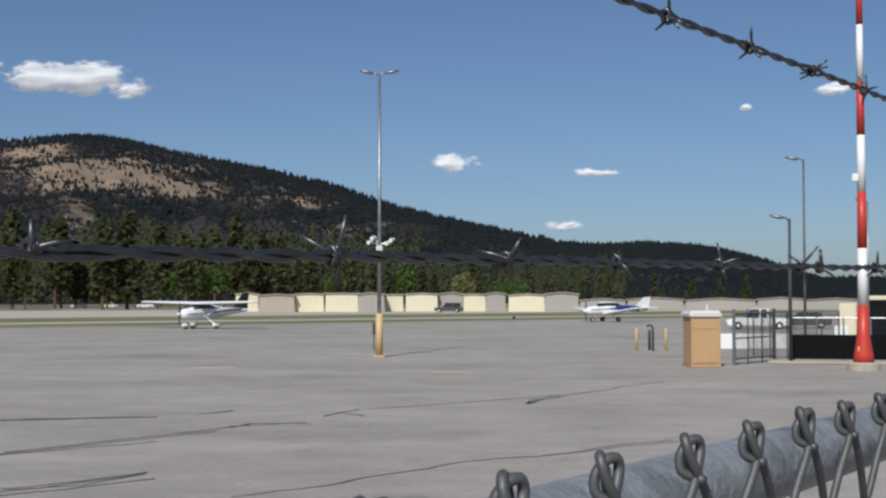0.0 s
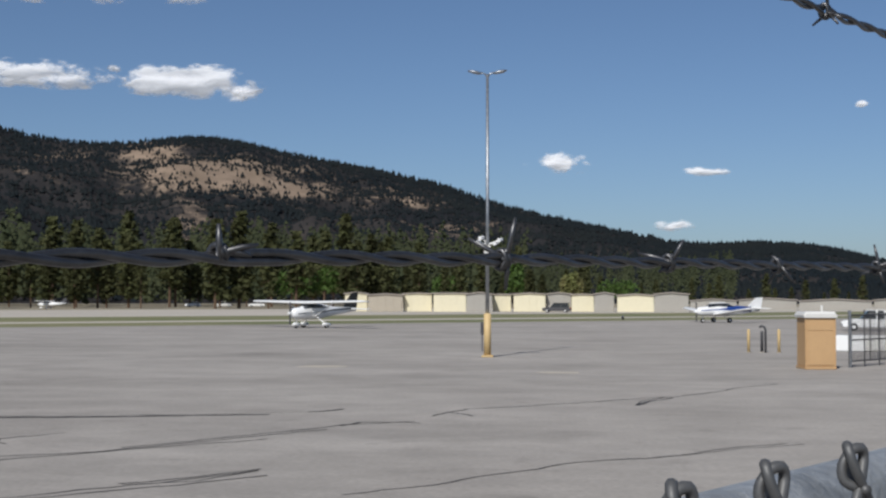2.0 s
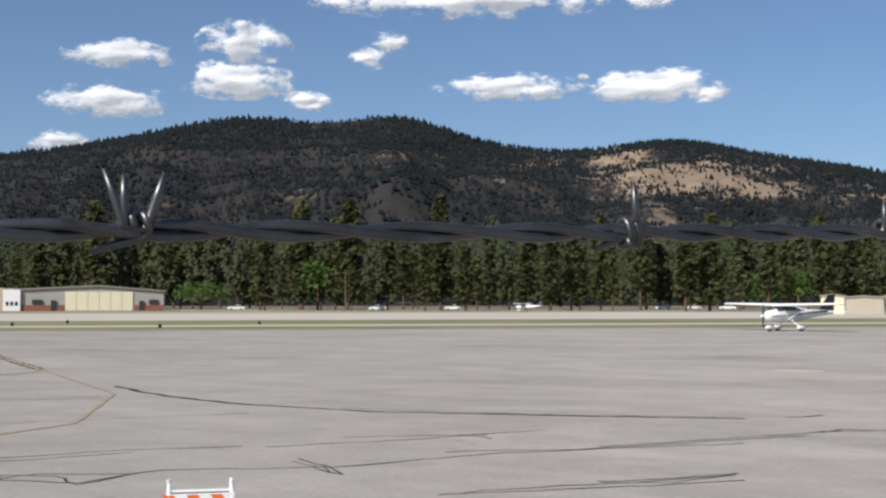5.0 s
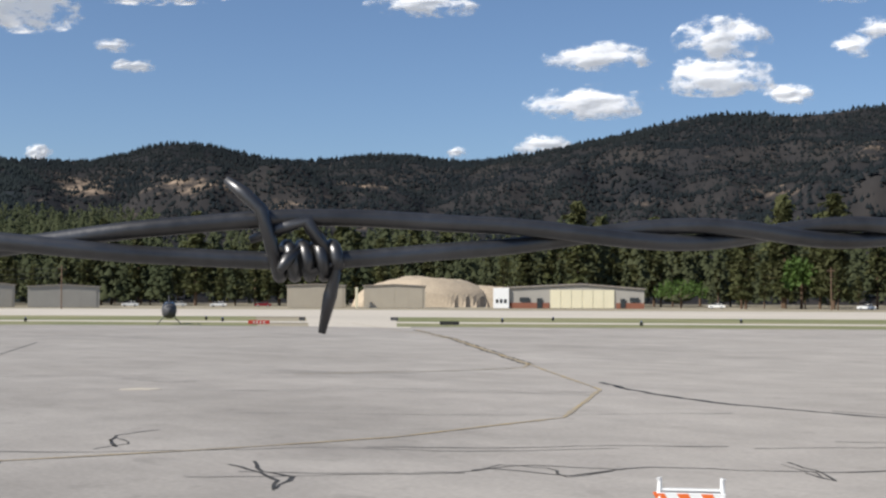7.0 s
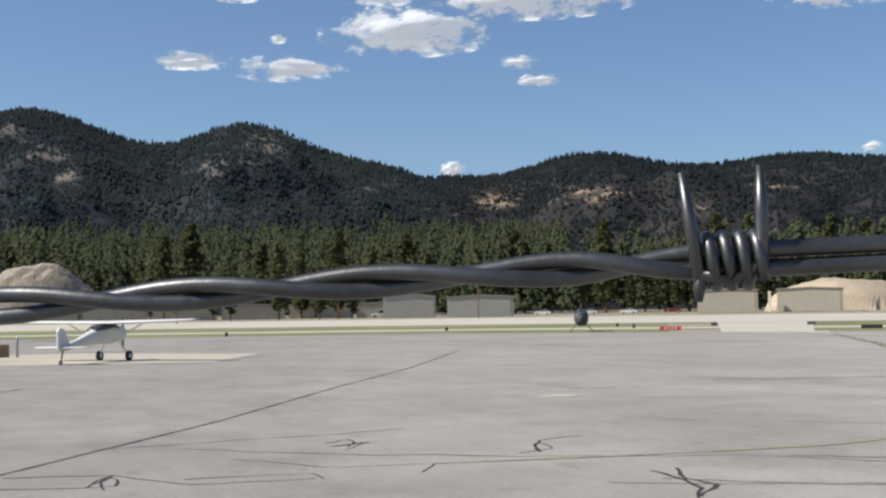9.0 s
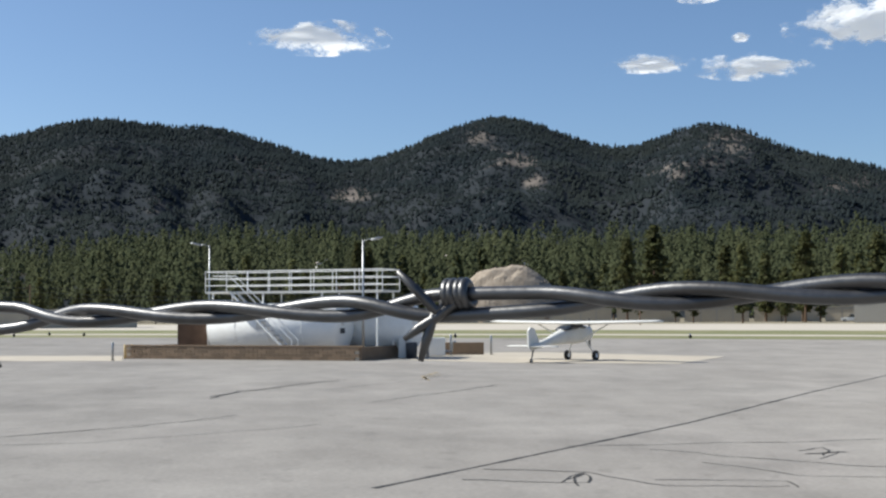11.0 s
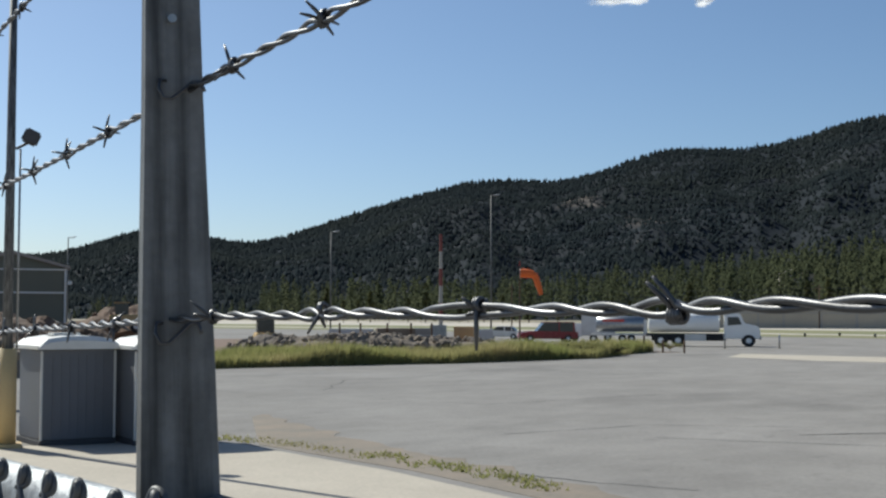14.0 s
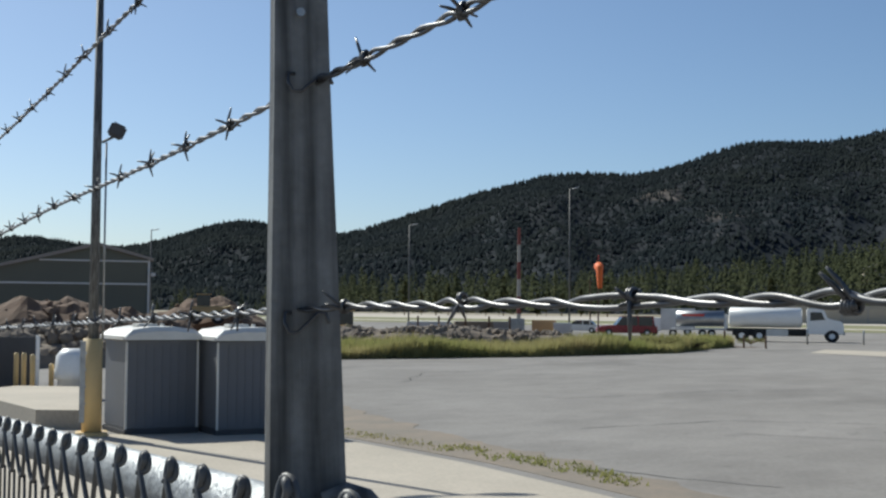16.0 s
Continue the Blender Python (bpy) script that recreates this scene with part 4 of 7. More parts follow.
def wing_bm(chord0, chord1, span, thick, dihedral=0.0, sweep=0.0, at=(0, 0, 0)):
    """A wing over the whole span, along y, with a rounded section."""
    bm = B()
    rings = []
    for y in (-1, -0.96, -0.5, 0, 0.5, 0.96, 1):
        k = abs(y)
        c = chord0 + (chord1 - chord0) * k
        if k == 1:
            c *= 0.55
        z = at[2] + dihedral * k
        x = at[0] - sweep * k
        h = thick * (0.35 if k == 1 else 1 - 0.35 * k)
        rings.append([bm.verts.new((x + c * u, at[1] + y * span / 2, z + h * v)) for u, v in ((0.5, 0.0), (0.42, 0.5), (0.15, 0.8), (-0.2, 0.5), (-0.5, 0.06), (-0.2, -0.3), (0.2, -0.45), (0.42, -0.35))])
    for a, b in zip(rings, rings[1:]):
        for i in range(8):
            bm.faces.new((a[i], b[i], b[(i + 1) % 8], a[(i + 1) % 8]))
    bm.faces.new(rings[0])
    bm.faces.new(rings[-1][::-1])
    bmesh.ops.recalc_face_normals(bm, faces=bm.faces)
    return bm


def wheel_parts(parent, c, r, w, strut_from=None, strut=None):
    bm = B()
    rod(bm, (c[0], c[1] - w / 2, c[2]), (c[0], c[1] + w / 2, c[2]), r, n=16)
    wh = part("wheel", bm, black, parent)
    bm = B()
    rod(bm, (c[0], c[1] - w / 2 - .01, c[2]), (c[0], c[1] + w / 2 + .01, c[2]), r * .45, n=12)
    part("hub", bm, white, wh)
    if strut_from:
        bm = B()
        rod(bm, strut_from, c, 0.05, 0.035, 8)
        part("gear_leg", bm, strut or white, parent)


def airplane(name, label, place, heading, low=False, taildragger=False, body=white, trim=darkgrey, accent=None, span=11.0, k=1.0):
    """heading: degrees to the left of north that the nose points to."""
    th = thing(name, place, heading + 90, label, "airplane")
    zc = 1.0 if low else 1.17
    bm = B()
    if taildragger:
        loft(bm, [(2.0, 1.62, .18, .2), (1.8, 1.62, .42, .42), (1.0, 1.62, .5, .55), (0.2, 1.62, .52, .62), (-0.9, 1.48, .44, .46), (-2.6, 1.15, .21, .25), (-4.3, .86, .06, .14)], 14, power=.8)
    elif low:
        loft(bm, [(2.5, zc + .05, .16, .18), (2.2, zc + .05, .42, .36), (1.3, zc + .08, .52, .44), (0.3, zc + .12, .58, .52), (-1.2, zc + .1, .5, .46), (-3.0, zc + .12, .28, .3), (-4.7, zc + .2, .07, .16)], 14, power=.8)
    else:
        loft(bm, [(2.35, zc, .18, .2), (2.1, zc, .46, .4), (1.2, zc, .52, .5), (0.6, zc + .12, .54, .62), (-0.9, zc + .15, .52, .6), (-2.4, zc + .16, .32, .36), (-5.2, zc + .3, .07, .15)], 14, power=.8)
    part("fuselage", bm, body, th, smooth=True)
    if accent:
        bm = B()
        if low:
            loft(bm, [(2.2, zc + .12, .43, .12), (1.3, zc + .16, .53, .14), (0.3, zc + .2, .59, .16), (-1.2, zc + .18, .52, .40), (-2.6, zc + .18, .36, .36), (-3.6, zc + .2, .24, .28)], 14, power=.8)
        else:
            loft(bm, [(2.0, zc - .02, .475, .16), (1.2, zc + .02, .54, .13), (-0.9, zc + .12, .54, .13), (-2.4, zc + .26, .345, .12), (-4.6, zc + .36, .135, .08)], 14, power=.8)
        part("stripe", bm, accent, th, "painted cheat line", smooth=True)
    bm = B()
    zt = zc + (.55 if low else .42)
    if taildragger:
        loft(bm, [(1.15, 1.98, .44, .02), (0.75, 2.0, .5, .17), (-0.6, 1.98, .49, .17), (-1.1, 1.86, .44, .05)], 12, power=.7)
    elif low:
        loft(bm, [(1.35, zc + .42, .40, .02), (0.7, zc + .6, .46, .22), (-0.6, zc + .62, .46, .22), (-1.7, zc + .45, .36, .03)], 12, power=.7)
    else:
        loft(bm, [(1.25, zc + .42, .46, .02), (0.75, zc + .52, .545, .2), (-0.7, zc + .54, .535, .2), (-1.5, zc + .45, .42, .05)], 12, power=.7)
    part("cabin_glass", bm, glass, th, "dark cabin windows", smooth=True)
    if low:
        w = part("wing", wing_bm(1.6, 1.25, 10.0, .2, .62, 0.1, (0.1, 0, zc - .3)), body, th, smooth=True)
        bm = B()
        loft(bm, [(0.9, zc + .78, .38, .02), (0.6, zc + .8, .4, .07), (-0.6, zc + .82, .4, .07), (-1.3, zc + .7, .3, .02)], 12)
        part("cabin_roof", bm, body, th, smooth=True)
    else:
        zw = 2.22 if taildragger else zc + .82
        w = part("wing", wing_bm(1.62, 1.3, span, .2, .12, 0.0, (0.25, 0, zw)), body, th, smooth=True)
        for s in (-1, 1):
            bm = B()
            rod(bm, (0.2, s * .5, zc - .25 if not taildragger else 1.2), (0.2, s * 2.5, zw - .02), .045, n=6)
            part("wing_strut", bm, body, th)
    zh = .95 if taildragger else zc + .3
    tx = -4.0 if taildragger else (-4.5 if low else -4.9)
    part("tailplane", wing_bm(.95, .7, 3.4, .1, 0, .1, (tx, 0, zh)), body, th, smooth=True)
    bm = B()
    if taildragger:
        pts = [(tx + .7, zh), (tx + .1, zh + 1.0), (tx - .3, zh + 1.12), (tx - .55, zh + .9), (tx - .5, zh - .1)]
    else:
        pts = [(tx + 1.3, zh + .1), (tx + .2, zh + (1.0 if low else 1.35)), (tx - .55, zh + (1.05 if low else 1.42)), (tx - .35, zh - .05)]
    profile(bm, pts, -.05, .05)
    part("fin", bm, trim if not taildragger else body, th, "painted tail fin")
    px = 2.08 if taildragger else 2.45
    pz = 1.62 if taildragger else zc
    bm = B()
    loft(bm, [(px - .1, pz, .14, .14), (px + .1, pz, .12, .12), (px + .28, pz, .02, .02)], 10)
    part("spinner", bm, body, th, smooth=True)
    bm = B()
    box(bm, (px, 0, pz + .45), (.05, .13, .85), m=None)
    box(bm, (px, 0, pz - .45), (.05, .13, .85), m=None)
    pr = part("propeller", bm, darkgrey, th)
    if taildragger:
        for s in (-1, 1):
            wheel_parts(th, (1.15, s * 1.0, .3), .3, .16, (0.9, s * .45, 1.2), body)
        wheel_parts(th, (-4.2, 0, .12), .12, .08, (-4.0, 0, .75), darkgrey)
    else:
        for s in (-1, 1):
            wheel_parts(th, (-.35, s * 1.25, .24), .24, .16, (-.1, s * .5, zc - .3), body)
        wheel_parts(th, (1.75, 0, .2), .2, .14, (1.75, 0, zc - .2), body)
        if not low:
            for c in ((-.35, 1.25), (-.35, -1.25), (1.75, 0)):
                bm = B()
                loft(bm, [(c[0] + .45, .27, .04, .06), (c[0] + .2, .3, .13, .17), (c[0] - .15, .3, .13, .16), (c[0] - .6, .3, .02, .04)], 10)
                o = part("wheel_fairing", bm, body, th, smooth=True)
                o.location.y = c[1]
    th.scale = (k, k, k)
    return th


airplane("high_wing_airplane", "white high-wing light airplane with dark tail parked on the apron", spot(10.42, 121), 10.42 + 136, trim=black, accent=black, span=12.2, k=1.15)
airplane("low_wing_airplane", "white and blue low-wing light airplane parked on the apron", spot(-7.15, 152), -7.15 + 126, low=True, trim=white, accent=blue, k=1.22)
airplane("tail_dragger", "silver-white tail-wheel airplane parked on a pale pad", spot(78.0, 77.0), 78.0 - 33, taildragger=True, body=offwhite, trim=offwhite, accent=None, span=12.0, k=0.97)
airplane("far_airplane", "small far white high-wing airplane beyond the runway", spot(21.5, 325), 21.5 + 65, accent=None, k=0.9)

heli = thing("helicopter", spot(57.55, 135), 57.55 + 90 + 180, "small dark helicopter on skids parked at the apron's edge", "helicopter")
bm = B()
loft(bm, [(1.5, 1.2, .1, .15), (1.2, 1.25, .55, .6), (0.3, 1.3, .68, .78), (-.8, 1.35, .55, .7), (-1.5, 1.5, .2, .3), (-5, 1.9, .08, .1)], 14, power=.8)
part("body", bm, darkgrey, heli, smooth=True)
bm = B()
loft(bm, [(1.35, 1.5, .3, .15), (1.0, 1.65, .5, .3), (.3, 1.8, .55, .32)], 12)
part("canopy", bm, glass, heli, smooth=True)
for s in (-1, 1):
    bm = B()
    rod(bm, (-1.3, s * 1.05, .05), (1.4, s * 1.05, .05), .05)
    skid = part("skid", bm, darkgrey, heli)
    for x in (-.7, .8):
        bm = B()
        rod(bm, (x, s * 1.05, .05), (x, s * .4, .75), .035)
        part("skid_leg", bm, darkgrey, skid)
bm = B()
rod(bm, (0, 0, 2.0), (0, 0, 2.65), .09)
part("mast", bm, darkgrey, heli)
bm = B()
box(bm, (0, 0, 2.62), (7.6, .18, .04))
part("rotor", bm, darkgrey, heli)
heli.scale = (1.1, 1.1, 1.1)

# ---- lamp posts, masts, poles ----


def lamp_post(place, turn, height, arms, label, lower=None, r=0.09, head=0.55, arm_len=0.9, steel=None):
    th = thing("street_lamp", place, turn, label, "lamp post")
    bm = B()
    rod(bm, (0, 0, 0), (0, 0, height), r, r * .62, 14)
    part("pole", bm, steel or galv, th, smooth=True)
    if lower:
        bm = B()
        rod(bm, (0, 0, 0.08), (0, 0, lower), r * 1.75, r * 1.7, 18)
        part("sleeve", bm, tanpole, th, "tan painted steel sleeve", smooth=True)
        bm = B()
        box(bm, (0, 0, .05), (r * 5.4, r * 5.4, .1), .015)
        part("base_plate", bm, tanpole, th)
    for a in arms:
        bm = B()
        x = math.copysign(arm_len, a)
        tube(bm, [(0, 0, height - .15), (x * .4, 0, height + .02), (x, 0, height + abs(a) * .12)], r * .35, 8)
        arm = part("arm", bm, steel or galv, th, smooth=True)
        bm = B()
        loft(bm, [(-head, 0, .05, .03), (-head * .5, 0, .14, .07), (head * .4, 0, .16, .08), (head, .01, .06, .03)], 12)
        hd = part("lamp_head", bm, galv, arm, "flat grey lamp head", smooth=True)
        hd.matrix_basis = pose(x + math.copysign(head * .7, a), 0, height + abs(a) * .14, 0, -12 if a > 0 else 12, 0)
    return th


lp = lamp_post(spot(2.77, 61.6), 2.77, 13.35, (-.6, .7), "tall grey lamp post with tan base and two lamp heads", 2.05, .1, .34, .35)
bm = B()
box(bm, (0, 0, 5.05), (.3, .22, .42), .03)
part("camera_box", bm, offwhite, lp, "white equipment box on the pole")
for x, z in ((-.42, 5.4), (.42, 5.35), (.62, 5.5), (-.25, 5.6)):
    bm = B()
    rod(bm, (0, 0, 5.3), (x, -.05, z), .025, n=6)
    rod(bm, (x - .1, -.3, z - .03), (x + .06, .12, z + .03), .09, .08, 10)
    part("floodlight", bm, white, lp, "small white camera")
bm = B()
box(bm, (-.25, 0, 1.35), (.14, .2, .55), .02)
box(bm, (-.25, 0, .7), (.05, .05, .8))
part("switch_box", bm, darkgrey, lp, "grey switch box")

mast = thing("warning_mast", spot(-17.78, 52.4), -17.78, "tall red and white banded steel mast on a concrete foot", "mast")
BANDS = (0.3, 2.49, 4.65, 6.81, 8.98, 11.04, 13.23, 15.4)
for i, (z0, z1) in enumerate(zip(BANDS, BANDS[1:])):
    bm = B()
    r0, r1 = .21 - z0 * .0065, .21 - z1 * .0065
    if i == 0:
        tube(bm, [(0, 0, .3), (0, 0, .6), (0, 0, 1.25), (0, 0, 2.49)], [.40, .36, .25, .195], 24)
    else:
        rod(bm, (0, 0, z0), (0, 0, z1), r0, r1, 24)
    part("band", bm, red if i % 2 == 0 else white, mast, "red band" if i % 2 == 0 else "white band", smooth=True)
bm = B()
tube(bm, [(0, 0, -.05), (0, 0, .26), (0, 0, .32)], [.62, .60, .5], 24)
part("foot", bm, concrete, mast, "round concrete foot")
bm = B()
box(bm, (-.22, -.1, 7.35), (.22, .2, .3), .03)
part("beacon_box", bm, white, mast)
bm = B()
box(bm, (-.16, -.26, .78), (.1, .05, .28), .02)
part("reflector", bm, tanpole, mast, "yellow reflector")

tower = thing("far_mast", spot(117.1, 160), 117.1, "far slender red and white banded mast", "mast")
# bands dulled in colour for the haze; grey steel stands for white
for i in range(6):
    bm = B()
    rod(bm, (0, 0, i * 2.1), (0, 0, i * 2.1 + 2.1), .27 - i * .015, .25 - i * .015, 12)
    part("band", bm, greysteel if i % 2 == 0 else dimmed_red, tower)

lamp_post(spot(-14.85, 57.0), -14.85, 6.1, (-.6,), "dark steel post with a tilted floodlight", None, .09, .3, .3, darkgrey)
lamp_post(spot(-15.45, 62.0), -15.45, 9.1, (-.4,), "slender grey lamp post with one lamp head", None, .07, .3, .3, post_m)
lamp_post(spot(-18.0, 66.0), -18.0, 7.4, (-.3,), "slender grey lamp post by the shed", None, .05, .2, .2)
lamp_post(spot(93.6, 96), 93.6, 7.8, (-.5,), "grey lamp post with a curved arm behind the tank", None, .08, .45, .6)
lamp_post(spot(87.0, 80.0), 87.0, 7.3, (.6,), "grey lamp post with a curved arm before the tank", None, .09, .4, .55)
lamp_post(spot(114.9, 160), 114.9, 17.4, (.3,), "tall slender grey lamp post across the field", None, .12, .5, .3, post_m)
lamp_post(spot(121.9, 175), 121.9, 13.8, (.3,), "far slender grey lamp post across the field", None, .12, .5, .3, post_m)
lamp_post(spot(133.0, 190), 133.0, 13.4, (.3,), "far lamp post before the dark mountain", None, .13, .5, .3, post_m)
pl = lamp_post(spot(135.35, 28.6), 135.35, 10.5, (-.5, .5), "grey steel light pole with tan sleeve beside the toilets", 2.05, .12, .4, .4, post_m)
bm = B()
box(bm, (.40, -.05, 6.45), (.34, .26, .30), .04, Matrix.Translation((.40, 0, 6.45)) @ Matrix.Rotation(radians(25), 4, "Y") @ Matrix.Translation((-.40, 0, -6.45)))
rod(bm, (.1, 0, 6.2), (.36, 0, 6.35), .03)
part("floodlight", bm, darkgrey, pl, "black floodlight")
bm = B()
rod(bm, (.19, 0, 2.05), (.19, 0, 6.2), .022, n=8)
part("conduit", bm, galv, pl, smooth=True)
bm = B()
for z in (.7, 1.05, 1.4, 1.75):
    box(bm, (-.13, -.1, z), (.26, .12, .05))
box(bm, (-.2, 0, 1.15), (.12, .3, 1.7), .01)
part("cabinet", bm, galv, pl, "grey steel cabinet on the pole")

up = thing("utility_pole", spot(29.3, 330), 29.3, "brown wooden utility pole before the trees", "utility pole")
bm = B()
rod(bm, (0, 0, 0), (0, 0, 10.4), .17, .12, 10)
part("pole", bm, wood_m, up)
bm = B()
box(bm, (0, 0, 9.6), (2.0, .12, .14))
part("cross_arm", bm, wood_m, up)

# ---- windsock: the sock turns in the wind ----
sock_mast = thing("windsock_mast", spot(113.65, 130), 113.65, "rust-red windsock mast on the field", "windsock")
bm = B()
rod(bm, (0, 0, 0), (0, 0, 7.6), .09, .05, 10)
part("pole", bm, rust, sock_mast)
bm = B()
rod(bm, (0, 0, 6.3), (0, 0, 8.1), .035, n=8)
part("pivot", bm, red, sock_mast)
sock = thing("windsock", tuple(spot(113.65, 130, 6.9)), 113.65, "bright orange cloth windsock with a drooping end", "windsock")
bm = B()
tube(bm, [(.02, 0, 0), (.35, 0, .02), (.8, 0, -.02), (1.15, 0, -.08), (1.45, 0, -.22)], [.44, .46, .44, .4, .34], 18, False)
part("mouth", bm, orange, sock, smooth=True)
bm = B()
tube(bm, [(1.38, 0, -.12), (1.62, 0, -.5), (1.8, 0, -1.05), (2.0, 0, -1.65), (2.12, 0, -2.1)], [.36, .33, .3, .25, .2], 16, False)
part("tail", bm, orange, sock, smooth=True)
bm = B()
tube(bm, [(.02 , .45 * math.cos(i * .5236), .45 * math.sin(i * .5236)) for i in range(13)], .03, 6)
part("hoop", bm, galv, sock, smooth=True)

# ---- toilets, bollards, boxes ----


def toilet(place, turn, material, label, domed=False):
    th = thing("portable_toilet", place, turn, label, "portable toilet", "portable toilets on the airfield")
    w, d, h = (1.58, 1.58, 2.02) if domed else (1.16, 1.2, 2.02)
    k0 = w / 1.16
    bm = B()
    box(bm, (0, 0, .06), (w + .08, d + .08, .12), .02)
    part("base", bm, darkgrey if domed else material, th)
    bm = B()
    box(bm, (0, 0, .12 + (h - .12) / 2), (w, d, h - .12), .025)
    part("cabin", bm, material, th)
    for z, hh in (((1.66, .28), (.83, 1.3)) if not domed else ()):
        bm = B()
        box(bm, (0, -d / 2 - .008, z), (w - .16, .02, hh), .012)
        part("panel", bm, material, th)
    if domed:
        for x in (-.55, -.36, -.18, 0, .18, .36, .55):
            bm = B()
            box(bm, (x, -d / 2 - .006, 1.05), (.03, .014, 1.7), .004)
            part("rib", bm, material, th)
        for x in (-w / 2, w / 2):
            bm = B()
            box(bm, (x, -d / 2, 1.05), (.045, .045, 1.86), .008)
            part("corner_post", bm, offwhite, th, "pale corner strip")
    else:
        for x in (-w / 2, w / 2):
            bm = B()
            box(bm, (x, -d / 2, 1.05), (.05, .05, 1.9), .01)
            part("corner_post", bm, material, th)
    bm = B()
    prof = [(-.66, 2.02), (-.66, 2.10), (-.5, 2.24), (-.2, 2.30), (.2, 2.30), (.5, 2.24), (.66, 2.10), (.66, 2.02)] if domed else [(-.66, 2.02), (-.67, 2.12), (-.56, 2.26), (.56, 2.26), (.67, 2.12), (.66, 2.02)]
    rings = []
    for y, k in ((-.68, .9), (-.62, 1), (.62, 1), (.68, .9)):
        rings.append([bm.verts.new((x * k0 * (.97 if k < 1 else 1), y * k0, 2.02 + (z - 2.02) * k * (.72 if k < 1 else 1))) for x, z in prof])
    for a, b in zip(rings, rings[1:]):
        for i in range(len(prof)):
            j = (i + 1) % len(prof)
            bm.faces.new((a[i], b[i], b[j], a[j]))
    bm.faces.new(rings[0])
    bm.faces.new(rings[-1][::-1])
    bmesh.ops.recalc_face_normals(bm, faces=bm.faces)
    part("roof", bm, offwhite, th, "white translucent plastic roof")
    if domed:
        bm = B()
        box(bm, (-.15, 0, 2.31), (.5, .5, .10), .04)
        part("roof_hatch", bm, offwhite, th)
    bm = B()
    rod(bm, (.4, .5, 2.0), (.4, .5, 2.5 if not domed else 2.35), .045)
    part("vent_pipe", bm, offwhite, th)
    return th


toilet(spot(-11.15, 53.9), -11.15 + 17, tan, "tan plastic portable toilet with a white roof")
toilet(spot(132.95, 29.7), 132.95 + 18, grey_pl, "grey plastic portable toilet with a white domed roof", True)
toilet(spot(129.1, 29.3), 128.6 + 18, grey_pl, "second grey plastic portable toilet with a white domed roof", True)


def bollard(place, h, r, material, label):
    th = thing("bollard", place, 0, label, "bollard")
    bm = B()
    tube(bm, [(0, 0, -.02), (0, 0, h * .96), (0, 0, h)], [r, r, r * .6], 12)
    part("post", bm, material, th, smooth=True)
    bm = B()
    rod(bm, (0, 0, -.02), (0, 0, .03), r * 1.8, n=14)
    part("collar", bm, concrete, th)
    return th


for az, d, h, m, lab in ((-8.4, 69, 1.2, tanpole, "yellow steel bollard on the apron"), (-9.65, 69, 1.2, tanpole, "yellow steel bollard on the apron"), (-8.95, 69.4, 1.1, darkgrey, "dark steel stub post between bollards"),
                         (138.1, 40.8, 1.32, tanpole, "yellow steel bollard beyond the slab"), (137.75, 40.2, 1.3, tanpole, "yellow steel bollard beyond the slab"), (137.0, 40.6, 1.0, tanpole, "yellow steel bollard beyond the slab"), (138.4, 41.5, 1.3, tanpole, "yellow steel bollard beyond the slab"),
                         (97.6, 82.6, 1.15, galv, "grey steel bollard beside the block wall"), (97.1, 86, .9, tanpole, "yellow bollard behind the block wall"), (96.8, 88, .9, tanpole, "yellow bollard behind the block wall"), (81.45, 88.4, 1.3, galv, "grey steel bollard near the fuel pad"), (83.2, 87.5, 1.4, galv, "grey steel bollard near the fuel pad"), (84.2, 84, 1.0, galv, "grey steel bollard near the fuel pad"),
                         (102.65, 114, 1.2, galv, "grey steel bollard on the apron"), (104.9, 112, 1.3, galv, "grey steel bollard before the tanker"),
                         (107.5, 99, .95, rust, "rust-red marker post at the grass"), (108.3, 99, 1.3, rust, "rust-red marker post at the grass"), (106.6, 98, .95, rust, "rust-red marker post at the grass")):
    bollard(spot(az, d), h, .075, m, lab)
hook = thing("hose_pipe", spot(-9.1, 69.2), 0, "bent dark pipe between the bollards", "pipe")
bm = B()
tube(bm, [(0, 0, 0), (0, 0, 1.15), (-.05, 0, 1.3), (-.2, 0, 1.36), (-.3, 0, 1.28)], .06, 10)
part("pipe", bm, darkgrey, hook, smooth=True)

# barricade close by
bar = thing("barricade", spot(35.35, 13.5), 35.3 + 3, "white folding barricade with orange stripes", "barricade")
for s in (-1, 1):
    for y in (-.22, .22):
        bm = B()
        rod(bm, (s * .33, y, 0), (s * .33, y * .12, 1.0), .022, n=8)
        part("leg", bm, white, bar)
    bm = B()
    tube(bm, [(s * .33, 0, .95), (s * .325, 0, 1.08), (s * .335, 0, 1.12)], [.026, .022, .03], 10)
    part("top_hook", bm, white, bar)
for y, z in ((-.05, .86), (.05, .86), (-.13, .5)):
    bm = B()
    box(bm, (0, y, z), (.72, .02, .2), .006)
    board = part("board", bm, white, bar)
    for x in (-.28, -.03, .22):
        bm = B()
        mm = Matrix.Translation((x, y - .0125, z)) @ Matrix.Shear("XY", 4, (0, 0))
        vs = [bm.verts.new((x + dx, y - .0125, z + dz)) for dx, dz in ((-.12, .09), (.0, .09), (.1, -.09), (-.02, -.09))]
        bm.faces.new(vs)
        part("stripe", bm, orange, board, "orange reflective stripe")
bm = B()
box(bm, (0, 0, .985), (.7, .06, .03), .008)
part("top_rail", bm, white, bar)
bar.scale = (0.95, 0.95, 0.87)

# ---- hangars and sheds ----


